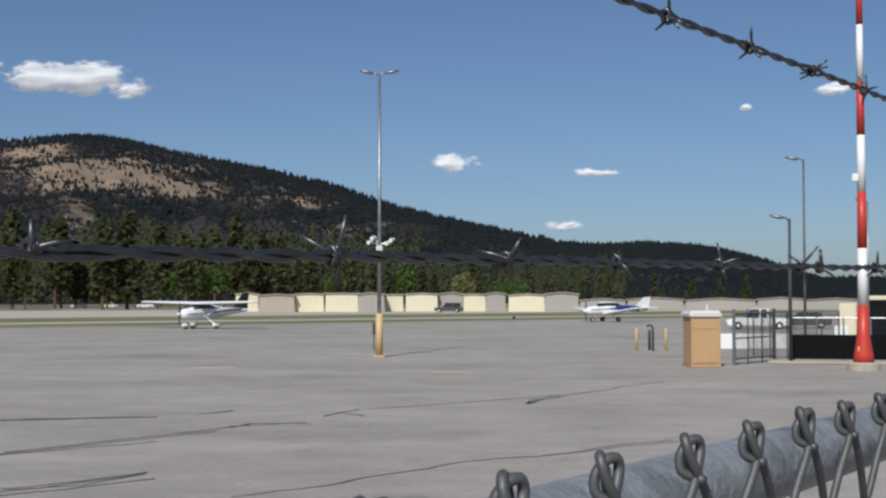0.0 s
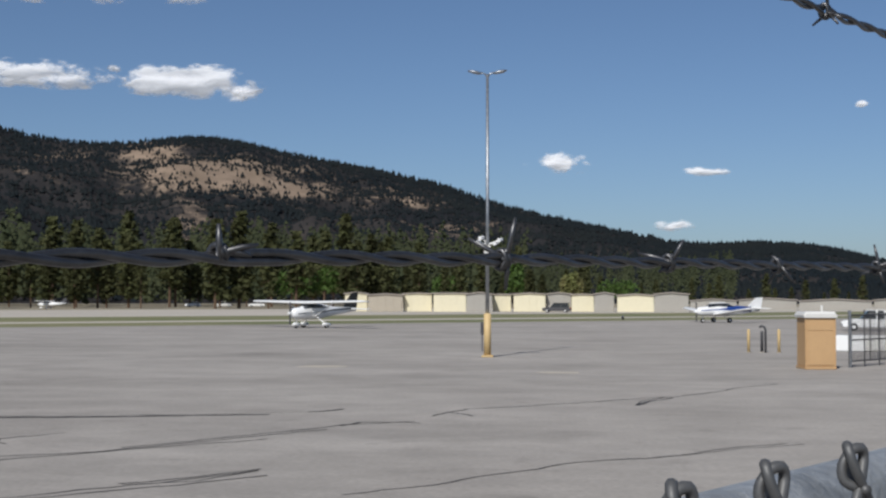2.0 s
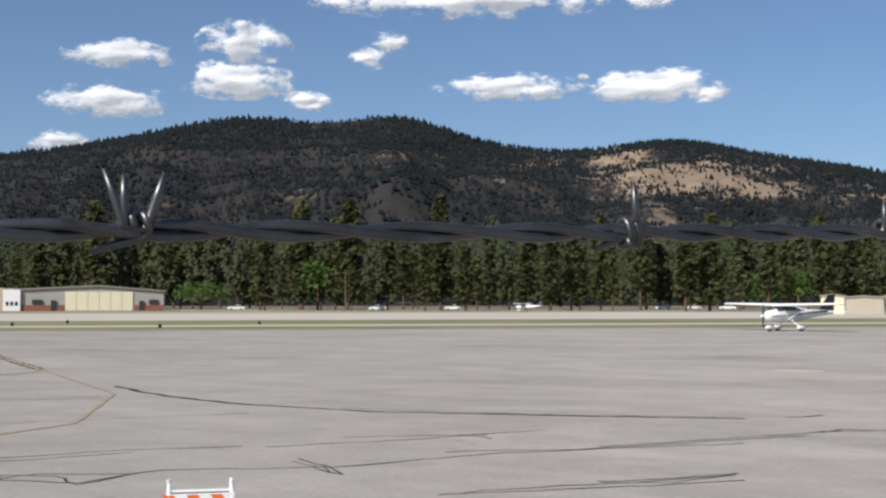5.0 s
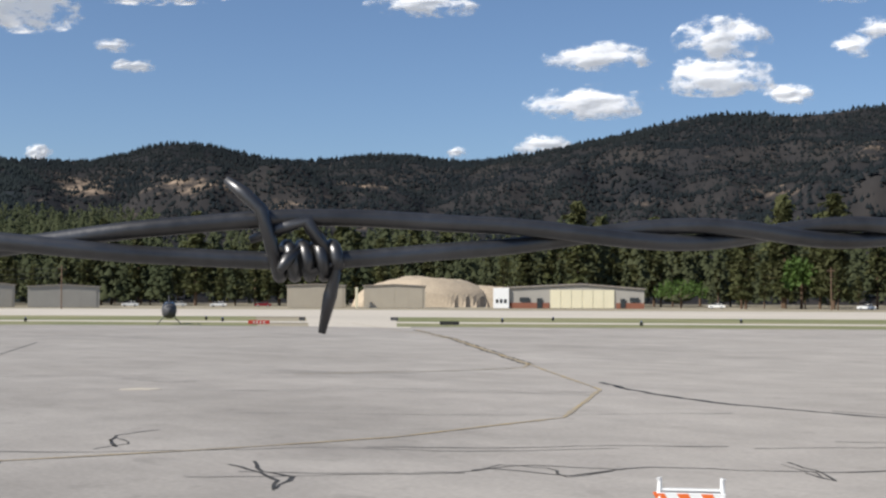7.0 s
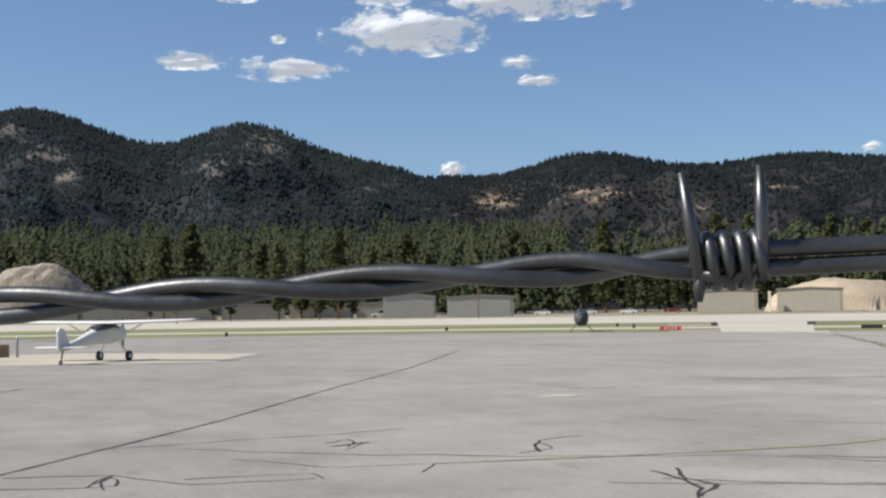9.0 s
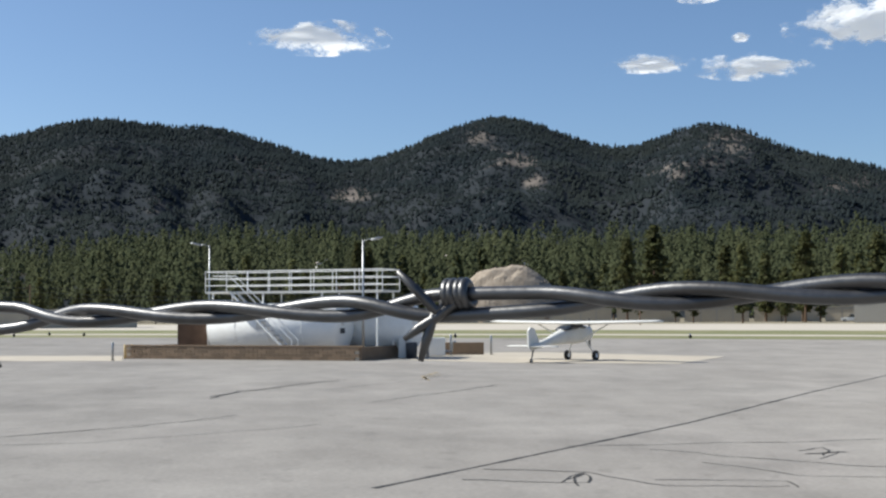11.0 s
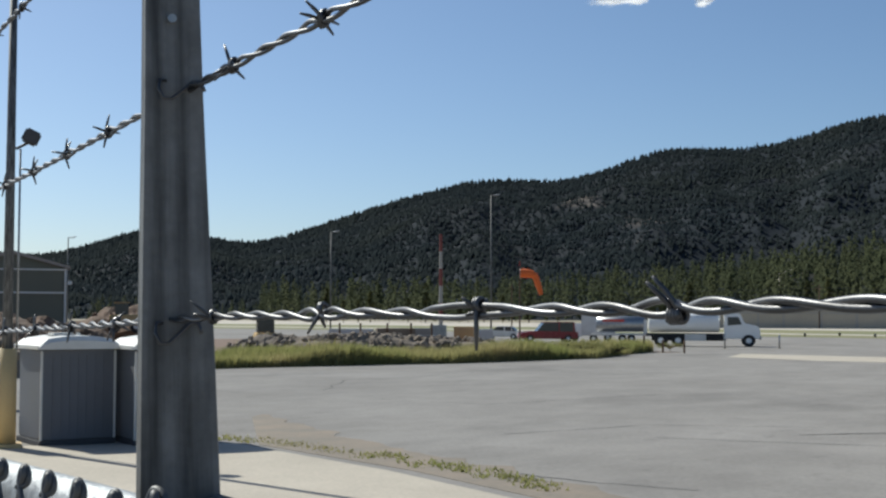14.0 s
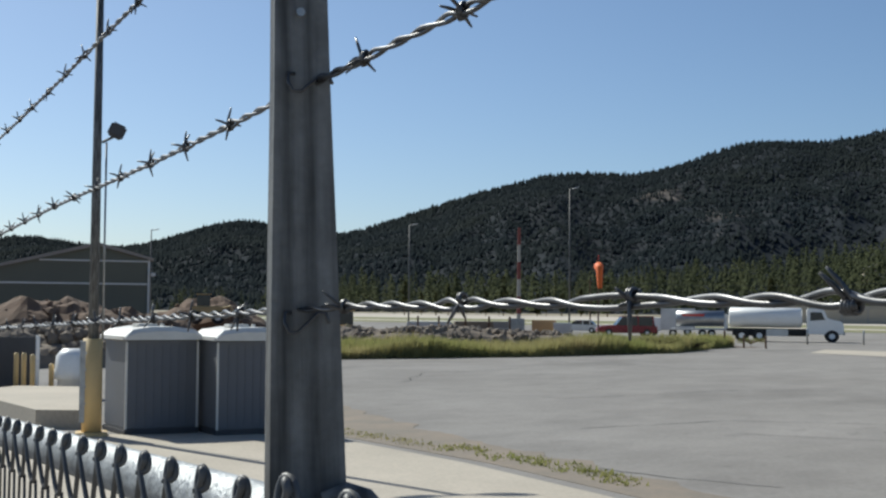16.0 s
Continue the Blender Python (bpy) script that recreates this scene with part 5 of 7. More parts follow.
def hangar(name, az, d, w, h, depth, label, wall, door_m, turn=0.0, peak=0.0, doors=1, roof=roof_m, side_on=True):
    th = thing(name, spot(az, d), az + turn, label, "hangar")
    bm = B()
    profile(bm, [(-w / 2, 0), (w / 2, 0), (w / 2, h), (0, h + peak), (-w / 2, h)], 0, depth)
    bmesh.ops.recalc_face_normals(bm, faces=bm.faces)
    part("wall", bm, wall, th)
    for s in (-1, 1):
        bm = B()
        profile(bm, [(0, h + peak), (s * (w / 2 + .3), h - .05), (s * (w / 2 + .3), h + .15), (0, h + peak + .2)], -.3, depth + .3)
        bmesh.ops.recalc_face_normals(bm, faces=bm.faces)
        part("roof", bm, roof, th)
    for i in range(doors):
        ww = w / doors
        x = -w / 2 + ww * (i + .5)
        for j in range(4):
            bm = B()
            box(bm, (x - ww * .46 + ww * .92 * (j + .5) / 4, -.05, h * .45), (ww * .92 / 4 - .025, .06, h * .88), .01)
            part("door", bm, door_m, th, "sliding hangar door")
    return th


# a long row of small hangars: pale fronts, grey ends
for az0, az1, d, h, m, pk in ((8.98, 8.02, 266, 3.5, cream, .3), (7.98, 6.46, 260, 3.25, beige, .2), (6.42, 5.2, 262, 3.5, cream, .1), (5.12, 3.70, 258, 3.6, cream, .0), (2.52, 1.74, 264, 3.4, cream, .0), (1.62, .24, 262, 3.45, cream, .2), (-.9, -1.86, 262, 3.35, cream, .1), (-2.87, -4.43, 258, 3.2, cream, .25)):
    w = radians(az0 - az1) * d
    hangar("t_hangar", (az0 + az1) / 2, d, w, h, 10, "low cream steel hangar with wide doors" if m is cream else "low tan steel hangar with a grey roof", m, m, 0, pk, max(1, round(w / 9)))
for az0, az1, d in ((3.68, 2.56, 258), (.21, -.88, 264), (-1.88, -2.73, 260), (-4.45, -5.9, 258)):
    w = radians(az0 - az1) * d
    hangar("hangar_annex", (az0 + az1) / 2, d, w, 3.45, 8, "grey end bay of the hangar row", greysteel, greysteel, 0, .3, 1)
az = -5.95
i = 0
while az > -19:
    wdeg = 2.0 + .5 * ((i * 7) % 3)
    hangar("row_hangar", az - wdeg / 2, 300 + 6 * (i % 2), radians(wdeg) * 300 * .97, 2.1 + .2 * (i % 2), 11, "long grey steel hangar in the far row", greysteel, greysteel, 0, .4, 3)
    az -= wdeg
    i += 1
hangar("box_hangar", 51.3, 345, 15.2, 5.8, 14, "tan box hangar with a grey roof", beige, beige, 0, .35, 1)
hangar("box_hangar", 47.9, 345, 16.2, 5.8, 14, "tan box hangar beside a cream pillar", beige, beige, 0, .35, 1)
hangar("grey_hangar", 61.9, 345, 17.5, 5.2, 12, "grey hangar with skylights in its roof", greysteel, greysteel, 0, .5, 1)
hangar("grey_hangar", 65.0, 350, 14.0, 5.6, 12, "grey hangar with a sloped roof", greysteel, greysteel, 0, .8, 1)
bm = B()
box(bm, (0, 0, 2.7), (.7, .7, 5.4), .05)
solid("pillar", bm, cream, "cream square pillar beside the hangar", "pillar", place=spot(49.55, 343), turn=49.5)
# large building with cream end and brick skirt
fbo = thing("airfield_building", spot(40.1, 350), 40.1, "wide tan airfield building with brick skirt and low roof", "building")
bm = B()
profile(bm, [(-18.6, 0), (18.6, 0), (18.6, 5.0), (2, 6.3), (-18.6, 5.3)], 0, 16)
bmesh.ops.recalc_face_normals(bm, faces=bm.faces)
part("wall", bm, greysteel, fbo)
bm = B()
profile(bm, [(-19, 5.3), (2, 6.35), (19, 5.05), (19, 5.3), (2, 6.65), (-19, 5.6)], -.5, 16.5)
bmesh.ops.recalc_face_normals(bm, faces=bm.faces)
part("roof", bm, roof_m, fbo)
for j in range(6):
    bm = B()
    box(bm, (-6.2 + 17 * (j + .5) / 6, -.15, 2.5), (17 / 6 - .08, .2, 4.9), .03)
    part("door", bm, cream, fbo, "wide sliding hangar door")
bm = B()
box(bm, (-19.2, -.2, 2.7), (4.2, 1.2, 5.4), .05)
part("end_wall", bm, white, fbo, "white end wall")
for x in (-20.3, -19.2, -18.1):
    bm = B()
    box(bm, (x, -.82, 1.9), (.7, .08, 1.0))
    part("window", bm, glass, fbo)
for x0, x1 in ((-17, -6.4), (11.2, 18.6)):
    bm = B()
    box(bm, ((x0 + x1) / 2, -.12, .75), (x1 - x0, .2, 1.5), .02)
    part("skirt", bm, brick_m, fbo, "brick skirt")
for x, w, h in ((-13, 2.6, 1.2), (-9, 1.4, 2.6), (13, 1.3, 2.4), (16, 2.4, 1.2)):
    bm = B()
    box(bm, (x, -.28, 2.3 if h < 2 else 1.4), (w, .1, h))
    part("window", bm, glass, fbo)
# pale row across the runway, behind the parked airplane
az = 64.5
i = 0
while az < 86:
    wdeg = 2.9
    hangar("long_hangar", az + wdeg / 2, 395, radians(wdeg) * 395 * .93, 4.1, 12, "pale tan long low hangar across the runway", beige if i % 2 else greysteel, beige, 0, .35, 4, greysteel)
    az += wdeg
    i += 1
for az, w in ((89.0, 16), (99.5, 30), (103.5, 22)):
    hangar("far_hangar", az, 300, w, 3.6, 10, "far pale low hangar behind the fuel station", greysteel, beige, 0, .5, 4, greysteel)

shop = thing("large_shed", spot(135.2, 94), 135.2 + 6, "large olive steel shed with a shallow gable", "building")
bm = B()
profile(bm, [(-13.5, 0), (3.55, 0), (3.55, 5.9), (0, 6.85), (-13.5, 3.6)], 0, 26)
bmesh.ops.recalc_face_normals(bm, faces=bm.faces)
part("wall", bm, olive, shop)
for s, pts in ((1, [(0, 6.85), (3.8, 5.85), (3.8, 6.05), (0, 7.08)]), (-1, [(0, 6.85), (-13.8, 3.5), (-13.8, 3.7), (0, 7.08)])):
    bm = B()
    profile(bm, pts, -.25, 26.3)
    bmesh.ops.recalc_face_normals(bm, faces=bm.faces)
    part("roof", bm, roof_m, shop)
for x, y0, y1, z0, z1 in ((-5, -.06, 0, 4.15, 4.28), (-.2, -.06, 0, 5.75, 5.86)):
    bm = B()
    box(bm, (x, -.05, (z0 + z1) / 2), (17.0 if z0 < 5 else 7.4, .08, z1 - z0))
    part("trim", bm, offwhite, shop, "pale trim band")
bm = B()
box(bm, (3.5, -.05, 2.95), (.14, .1, 5.9))
part("corner_trim", bm, offwhite, shop)
bm = B()
box(bm, (3.75, -.4, 4.9), (.3, .4, .25), .03)
part("wall_lamp", bm, offwhite, shop)

# ---- the compound by the mast ----
shed = thing("fuel_shed", spot(-19.6, 70), -19.6, "cream steel shed with a dark open side", "shed")
bm = B()
box(bm, (-.3, 0, 2.75), (4.2, 3.0, .22), .03)
part("roof", bm, cream, shed)
for x, y in ((-2.1, -1.3), (1.4, -1.3), (-2.1, 1.3), (1.4, 1.3)):
    bm = B()
    box(bm, (x, y, 1.35), (.22, .22, 2.7), .02)
    part("column", bm, cream, shed)
bm = B()
box(bm, (-.3, 1.2, 1.35), (3.6, .15, 2.6))
part("back_wall", bm, darkgrey, shed)
cab = thing("electric_cabinet", spot(-17.2, 66), -17.2, "cream steel electric cabinet", "cabinet")
bm = B()
box(bm, (0, 0, 1.45), (.85, .5, 2.1), .03)
box(bm, (0, 0, .2), (.7, .4, .4))
part("body", bm, cream, cab)
bm = B()
box(bm, (0, -.27, 1.45), (.72, .03, 1.9), .01)
part("door", bm, cream, cab)
bm = B()
box(bm, (0, 0, 1.0), (.6, .3, .95), .03)
box(bm, (0, 0, .3), (.2, .2, .6))
solid("meter_box", bm, white, "white meter box on a short post", "box", place=spot(-16.9, 63), turn=-16.9)
screen = thing("screened_fence", spot(-16.8, 58.5), -16.8 - 1, "low chain link fence with black windscreen cloth", "fence")
bm = B()
box(bm, (.2, 0, .66), (4.4, .03, 1.05), .005)
part("screen", bm, screen_m, screen, "black windscreen cloth")
for i in range(5):
    bm = B()
    rod(bm, (-2.0 + i * 1.1, .04, 0), (-2.0 + i * 1.1, .04, 1.95), .035, n=8)
    part("post", bm, galv, screen)
bm = B()
rod(bm, (-2.05, .04, 1.9), (2.4, .04, 1.9), .025, n=8)
part("top_rail", bm, galv, screen)
bm = B()
box(bm, (0, 0, .06), (4.9, 1.4, .13), .03)
solid("kerb_slab", bm, concrete, "low pale concrete slab under the fence", "slab", place=spot(-16.4, 57.4), turn=-16.4)
gate = thing("wire_gate", spot(-13.4, 55.2), -13.4, "dark steel gate with wire mesh, standing open", "gate")
for i, x in enumerate((-.85, -.3, .28, .8)):
    bm = B()
    y = (x + .85) * 2.2
    rod(bm, (x, y, 0), (x, y, 2.3 if i != 2 else 2.2), .07 if i in (0, 3) else .03, n=10)
    part("post", bm, darkgrey if i else galv, gate)
for z in (.25, 1.1, 2.1):
    bm = B()
    rod(bm, (-.85, 0, z), (.8, 3.6, z), .03, n=8)
    part("rail", bm, darkgrey, gate)
bm = B()
for i in range(45):
    u = i / 44
    rod(bm, (-.85 + 1.65 * u, 3.6 * u, .25), (-.85 + 1.65 * u, 3.6 * u, 2.1), .007, n=4)
part("mesh", bm, darkgrey, gate, "fine wire mesh")
yard = thing("yard_fence", spot(-14.9, 61.5), -14.9 - 3, "grey chain link fence round the compound", "fence")
for i in range(6):
    bm = B()
    rod(bm, (-1.7 + i * .75, 0, 0), (-1.7 + i * .75, 0, 2.15), .035, n=8)
    part("post", bm, link_m, yard)
bm = B()
rod(bm, (-1.75, 0, 2.12), (2.1, 0, 2.12), .025, n=8)
part("top_rail", bm, link_m, yard)
bm = B()
for i in range(-30, 70):
    for k in (-1, 1):
        x0 = -1.7 + i * .055
        pts = [(x0, .1), (x0 + k * 2.0, 2.1)]
        if min(pts[0][0], pts[1][0]) < -1.7 or max(pts[0][0], pts[1][0]) > 2.05:
            continue
        rod(bm, (pts[0][0], .03, pts[0][1]), (pts[1][0], .03, pts[1][1]), .004, n=3)
for i in range(60):
    x0 = -1.7 + 3.75 * i / 59
    rod(bm, (x0, .03, .1), (x0, .03, 2.1), .004, n=3)
part("mesh", bm, link_m, yard, "fine wire mesh")
bm = B()
box(bm, (0, 0, .42), (1.5, 1.0, .82), .03)
solid("white_crate", bm, white, "plain white box on the apron", "box", place=spot(-12.55, 72.5), turn=-12)
bm = B()
box(bm, (0, 0, .42), (2.2, 1.0, .8), .03)
solid("white_tank_box", bm, offwhite, "long white box behind the gate", "box", place=spot(-14.0, 73), turn=-14)


def vehicle(name, place, heading, label, paint, kind="car", k=1.0):
    """A road vehicle, nose to +x."""
    th = thing(name, place, heading + 90, label, "vehicle")
    L, W = (4.7, 1.8) if kind == "car" else (5.4, 1.95)
    low = [(-L / 2, .45), (-L / 2 + .05, .95), (L / 2 - 1.1, 1.02), (L / 2 - .1, .85), (L / 2, .5), (L / 2 - .1, .3), (-L / 2 + .1, .3)]
    bm = B()
    profile(bm, low, -W / 2, W / 2)
    bmesh.ops.recalc_face_normals(bm, faces=bm.faces)
    bmesh.ops.bevel(bm, geom=list(bm.edges), offset=.06, segments=2, affect="EDGES")
    part("body", bm, paint, th)
    top = {"car": (-1.7, -1.2, .5, 1.15, 1.45), "suv": (-2.5, -2.35, .45, 1.1, 1.8), "pickup": (-.9, -.8, .55, 1.2, 1.75)}[kind]
    bm = B()
    profile(bm, [(top[0], .95), (top[1], top[4]), (top[2], top[4]), (top[3], 1.0)], -W / 2 + .14, W / 2 - .14)
    bmesh.ops.recalc_face_normals(bm, faces=bm.faces)
    part("window_band", bm, glass, th, "dark windows")
    bm = B()
    box(bm, ((top[1] + top[2]) / 2, 0, top[4] + .01), (top[2] - top[1] + .1, W - .3, .07), .02)
    for x in (top[1] + .02, (top[1] + top[2]) / 2):
        for s in (-1, 1):
            box(bm, (x, s * (W / 2 - .14), (1.0 + top[4]) / 2), (.12, .06, top[4] - .95))
    part("roof", bm, paint, th)
    for x in (-L / 2 + .95, L / 2 - .95):
        for s in (-1, 1):
            wheel_parts(th, (x, s * (W / 2 - .1), .34), .34, .22)
    for s in (-1, 1):
        bm = B()
        box(bm, (L / 2 - .04, s * (W / 2 - .3), .72), (.08, .32, .16), .02)
        part("headlight", bm, white, th, "clear headlight")
        bm = B()
        box(bm, (-L / 2 + .02, s * (W / 2 - .2), .82), (.07, .2, .22), .02)
        part("tail_light", bm, red, th, "red tail light")
    th.scale = (k, k, k)
    return th


vehicle("pickup_truck", spot(-13.5, 118), -13.5 + 95, "white pickup truck parked behind the gate", white, "pickup")
vehicle("parked_car", spot(-15.4, 122), -15.4 + 95, "dark grey car parked behind the fence", darkgrey, "car")
vehicle("parked_car", spot(-.25, 250), 80, "dark car parked before the hangars", darkgrey, "suv")
vehicle("parked_car", spot(27.9, 345), 27.9 + 90, "white car by the trees", white, "car")
vehicle("parked_car", spot(66.2, 380), 66 + 90, "white vehicle before the long hangars", white, "suv", 1.2)
vehicle("red_suv", spot(112.45, 136), 112.45 + 100, "dark red estate car parked on the field", car_red, "suv", 1.12)
vehicle("parked_car", spot(114.4, 150), 114.4 + 80, "silver car parked beside the red one", offwhite, "car")
for az, d, m in ((12.8, 380, white), (14.2, 380, offwhite), (15.5, 385, white), (24.6, 360, white), (55.5, 370, white), (57.2, 372, offwhite), (59.2, 372, white), (53.6, 370, car_red), (34.0, 365, white)):
    vehicle("parked_car", spot(az, d), az + 90, "parked car half hidden under the trees", m, "car")

# ---- fuel tanker and trailer ----
tk = thing("fuel_truck", spot(105.9, 121), 105.9, "white fuel tanker truck with a conventional cab", "truck")
bm = B()
loft(bm, [(-3.95, 1.98, .8, .62), (-3.85, 1.98, 1.05, .82), (1.3, 1.98, 1.05, .82), (1.42, 1.98, .85, .65)], 20, power=.8)
part("tank", bm, white, tk, "white oval tank", smooth=True)
bm = B()
box(bm, (-.2, 0, .95), (7.9, .9, .25), .02)
part("chassis", bm, darkgrey, tk)
# black box put in for the dark shade beneath the truck
bm = B()
box(bm, (-.9, 0, .72), (5.6, 1.5, .5), .03)
part("underbody", bm, black, tk, "black box that stands in for the shade under the tank")
bm = B()
profile(bm, [(1.75, .65), (1.75, 2.75), (2.95, 2.75), (3.25, 1.95), (4.25, 1.7), (4.4, 1.4), (4.4, .65)], -1.1, 1.1)
bmesh.ops.recalc_face_normals(bm, faces=bm.faces)
bmesh.ops.bevel(bm, geom=list(bm.edges), offset=.07, segments=2, affect="EDGES")
part("cab", bm, white, tk)
for s in (-1, 1):
    bm = B()
    profile(bm, [(2.0, 1.75), (2.0, 2.45), (2.8, 2.45), (3.05, 1.85)], s * 1.1 - .02, s * 1.1 + .02)
    bmesh.ops.recalc_face_normals(bm, faces=bm.faces)
    part("side_window", bm, glass, tk)
bm = B()
box(bm, (4.42, 0, .75), (.14, 2.1, .3), .04)
part("bumper", bm, galv, tk)
for x in (-3.0, -1.7, 3.55):
    for s in (-1, 1):
        wheel_parts(tk, (x, s * .98, .5), .5, .3)
bm = B()
box(bm, (-.4, -1.0, .75), (1.6, .25, .55), .03)
part("tool_box", bm, offwhite, tk)
tk.scale = (1.18, 1.1, 1.08)
tr = thing("tank_trailer", spot(109.35, 134), 109.35, "silver two-axle tank trailer with open frame", "trailer")
bm = B()
loft(bm, [(-2.3, 1.9, .6, .6), (-2.2, 1.9, .8, .8), (2.4, 1.9, .8, .8), (2.5, 1.9, .6, .6)], 18)
part("tank", bm, galv, tr, smooth=True)
bm = B()
box(bm, (0, 0, .85), (5.6, 1.4, .2), .02)
box(bm, (2.6, 0, 1.6), (.4, 1.4, 1.5), .04)
part("frame", bm, offwhite, tr)
bm = B()
box(bm, (-.6, -.82, 2.25), (2.2, .03, .22))
part("stripe", bm, red, tr, "red stripe")
for x in (.3, 1.2):
    for s in (-1, 1):
        wheel_parts(tr, (x, s * .8, .42), .42, .25)
wheel_parts(tr, (-2.6, 0, .42), .42, .25)
cube_v = thing("cube_truck", spot(110.25, 142), 110.25, "white box truck behind the trailer", "truck")
bm = B()
box(bm, (0, 0, 1.75), (3.6, 2.1, 2.3), .05)
part("cargo_box", bm, offwhite, cube_v)
bm = B()
profile(bm, [(-3.2, .5), (-3.2, 1.2), (-2.5, 1.9), (-1.8, 1.9), (-1.8, .5)], -.95, .95)
bmesh.ops.recalc_face_normals(bm, faces=bm.faces)
part("cab", bm, white, cube_v)
for x in (-2.5, 1.0):
    for s in (-1, 1):
        wheel_parts(cube_v, (x, s * .9, .42), .42, .25)

# ---- fuel station ----
WALL_A, WALL_B = Vector((-86.2, -11.3, 0)), Vector((-78.35, 3.2, 0))
wall_dir = (WALL_B - WALL_A).normalized()
wall_turn = math.degrees(math.atan2(wall_dir.y, wall_dir.x))
bund = thing("block_wall", WALL_A, wall_turn, "low brown split-faced block wall round the tanks", "wall")
wall_len = (WALL_B - WALL_A).length
block_me = mesh_of(box(B(), (0, 0, 0), (.585, .2, .185), .012), "block", block_m)
bm = B()
box(bm, (wall_len / 2, 0.03, .41), (wall_len - .02, .14, .80))
part("mortar", bm, concrete, bund, "grey mortar")
for row in range(4):
    for i in range(int(wall_len / .6)):
        ob = part("block", block_me, None, bund)
        ob.matrix_basis = Matrix.Translation((.3 + i * .6 + (.3 if row % 2 else 0) - .0, 0 + rng.uniform(-.006, .006), .1 + row * .195))
bm = B()
box(bm, (wall_len / 2 + .1, 0, .845), (wall_len + .35, .26, .09), .015)
part("coping", bm, block_m, bund)
bm = B()
box(bm, (0, 3, .4), (.2, 6, .8))
box(bm, (wall_len, 3, .4), (.2, 6, .8))
part("return_wall", bm, block_m, bund)


def fuel_tank(x0, x1, y, z, r, label):
    th = thing("fuel_tank", WALL_A + wall_dir * x0 + Vector((-wall_dir.y, wall_dir.x, 0)) * y, wall_turn, label, "tank", "white fuel tanks inside the wall")
    L = x1 - x0
    bm = B()
    loft(bm, [(0, z, r * .45, r * .45), (.12, z, r * .8, r * .8), (.35, z, r, r), (L - .35, z, r, r), (L - .12, z, r * .8, r * .8), (L, z, r * .45, r * .45)], 32)
    part("shell", bm, white, th, "white painted steel shell", smooth=True)
    for x in (L * .2, L * .8):
        bm = B()
        box(bm, (x, 0, (z - r) / 2 + .15), (.35, r * 1.4, z - r + .5), .03)
        part("saddle", bm, offwhite, th)
    for x in (L * .25, L * .5, L * .75):
        bm = B()
        tube(bm, [(x, r * 1.003 * math.cos(a * .1963), z + r * 1.003 * math.sin(a * .1963)) for a in range(33)], .018, 5)
        part("weld_band", bm, white, th)
    bm = B()
    box(bm, (L * .45, -r * .99, z + .15), (.7, .04, .5))
    part("placard", bm, offwhite, th, "faded placard")
    for dy, dz in ((-.6, .3), (-.75, -.2), (-.45, -.2)):
        bm = B()
        box(bm, (L + .01, dy, z + dz), (.03, .28, .32))
        part("sign", bm, darkgrey if dz < 0 else offwhite, th, "small black sign")
    return th


tank_b = fuel_tank(4.7, 14.2, 2.95, 1.95, 1.55, "long white horizontal fuel tank")
fuel_tank(7.7, 17.6, 6.2, 1.95, 1.55, "second white horizontal fuel tank")
plat = thing("tank_platform", WALL_A + wall_dir * 4.3 + Vector((-wall_dir.y, wall_dir.x, 0)) * 3.4, wall_turn, "white steel platform with railings and stairs above the tanks", "platform")
bm = B()
box(bm, (6.3, .3, 4.2), (12.6, 2.6, .12), .01)
part("deck", bm, offwhite, plat)
for y in (-1.0, 1.6):
    for z in (4.65, 5.1, 5.55):
        bm = B()
        rod(bm, (0, y, z), (12.6, y, z), 0.024, n=8)
        part("rail", bm, white, plat)
    for i in range(9):
        bm = B()
        rod(bm, (i * 1.575, y, 4.2), (i * 1.575, y, 5.6), 0.024, n=8)
        part("baluster", bm, white, plat)
for x in (0, 12.6, 6.0, 9.5):
    for z in (5.1, 5.55):
        bm = B()
        rod(bm, (x, -1.0, z), (x, 1.6, z), 0.024, n=8)
        part("rail", bm, white, plat)
for x in (.5, 4.2, 8.4, 12.2):
    for y in (-.9, 1.5):
        bm = B()
        rod(bm, (x, y, 0), (x, y, 4.2), .06, n=8)
        part("column", bm, white, plat)
for s in (0, .8):
    bm = B()
    tube(bm, [(3.0, -3.0 + s, 4.2), (7.4, -3.0 + s, .2)], .07, 4)
    part("stringer", bm, white, plat)
    bm = B()
    tube(bm, [(1.8, -3.0 + s, 5.2), (3.0, -3.0 + s, 5.2), (7.4, -3.0 + s, 1.2), (7.4, -3.0 + s, .2)], .03, 6)
    part("handrail", bm, white, plat)
for i in range(14):
    bm = B()
    u = (i + .5) / 14
    box(bm, (3.0 + 4.4 * u, -2.6, 4.2 - 4.0 * u), (.26, .76, .04))
    part("step", bm, galv, plat)
bm = B()
box(bm, (2.4, -2.1, 4.18), (1.3, 2.0, .1))
part("landing", bm, offwhite, plat)
for i, (x, w, h, m, lab) in enumerate(((1.7, .8, 2.6, offwhite, "white pump cabinet behind the wall"),)):
    bm = B()
    box(bm, (0, 0, h / 2), (w, 1.4, h), .04)
    box(bm, (0, -.72, h * .55), (w * .8, .04, h * .7), .01)
    solid("equipment_box", bm, m, lab, "cabinet", place=WALL_A + wall_dir * (x + 2.6) + Vector((-wall_dir.y, wall_dir.x, 0)) * 6.0, turn=wall_turn)
gen = thing("equipment_box", spot(94.3, 87.3), 94.3, "rust-brown steel equipment box inside the block wall", "cabinet")
bm = B()
box(bm, (0, 0, 1.1), (1.9, 1.1, 2.2), .04)
part("body", bm, rust, gen)
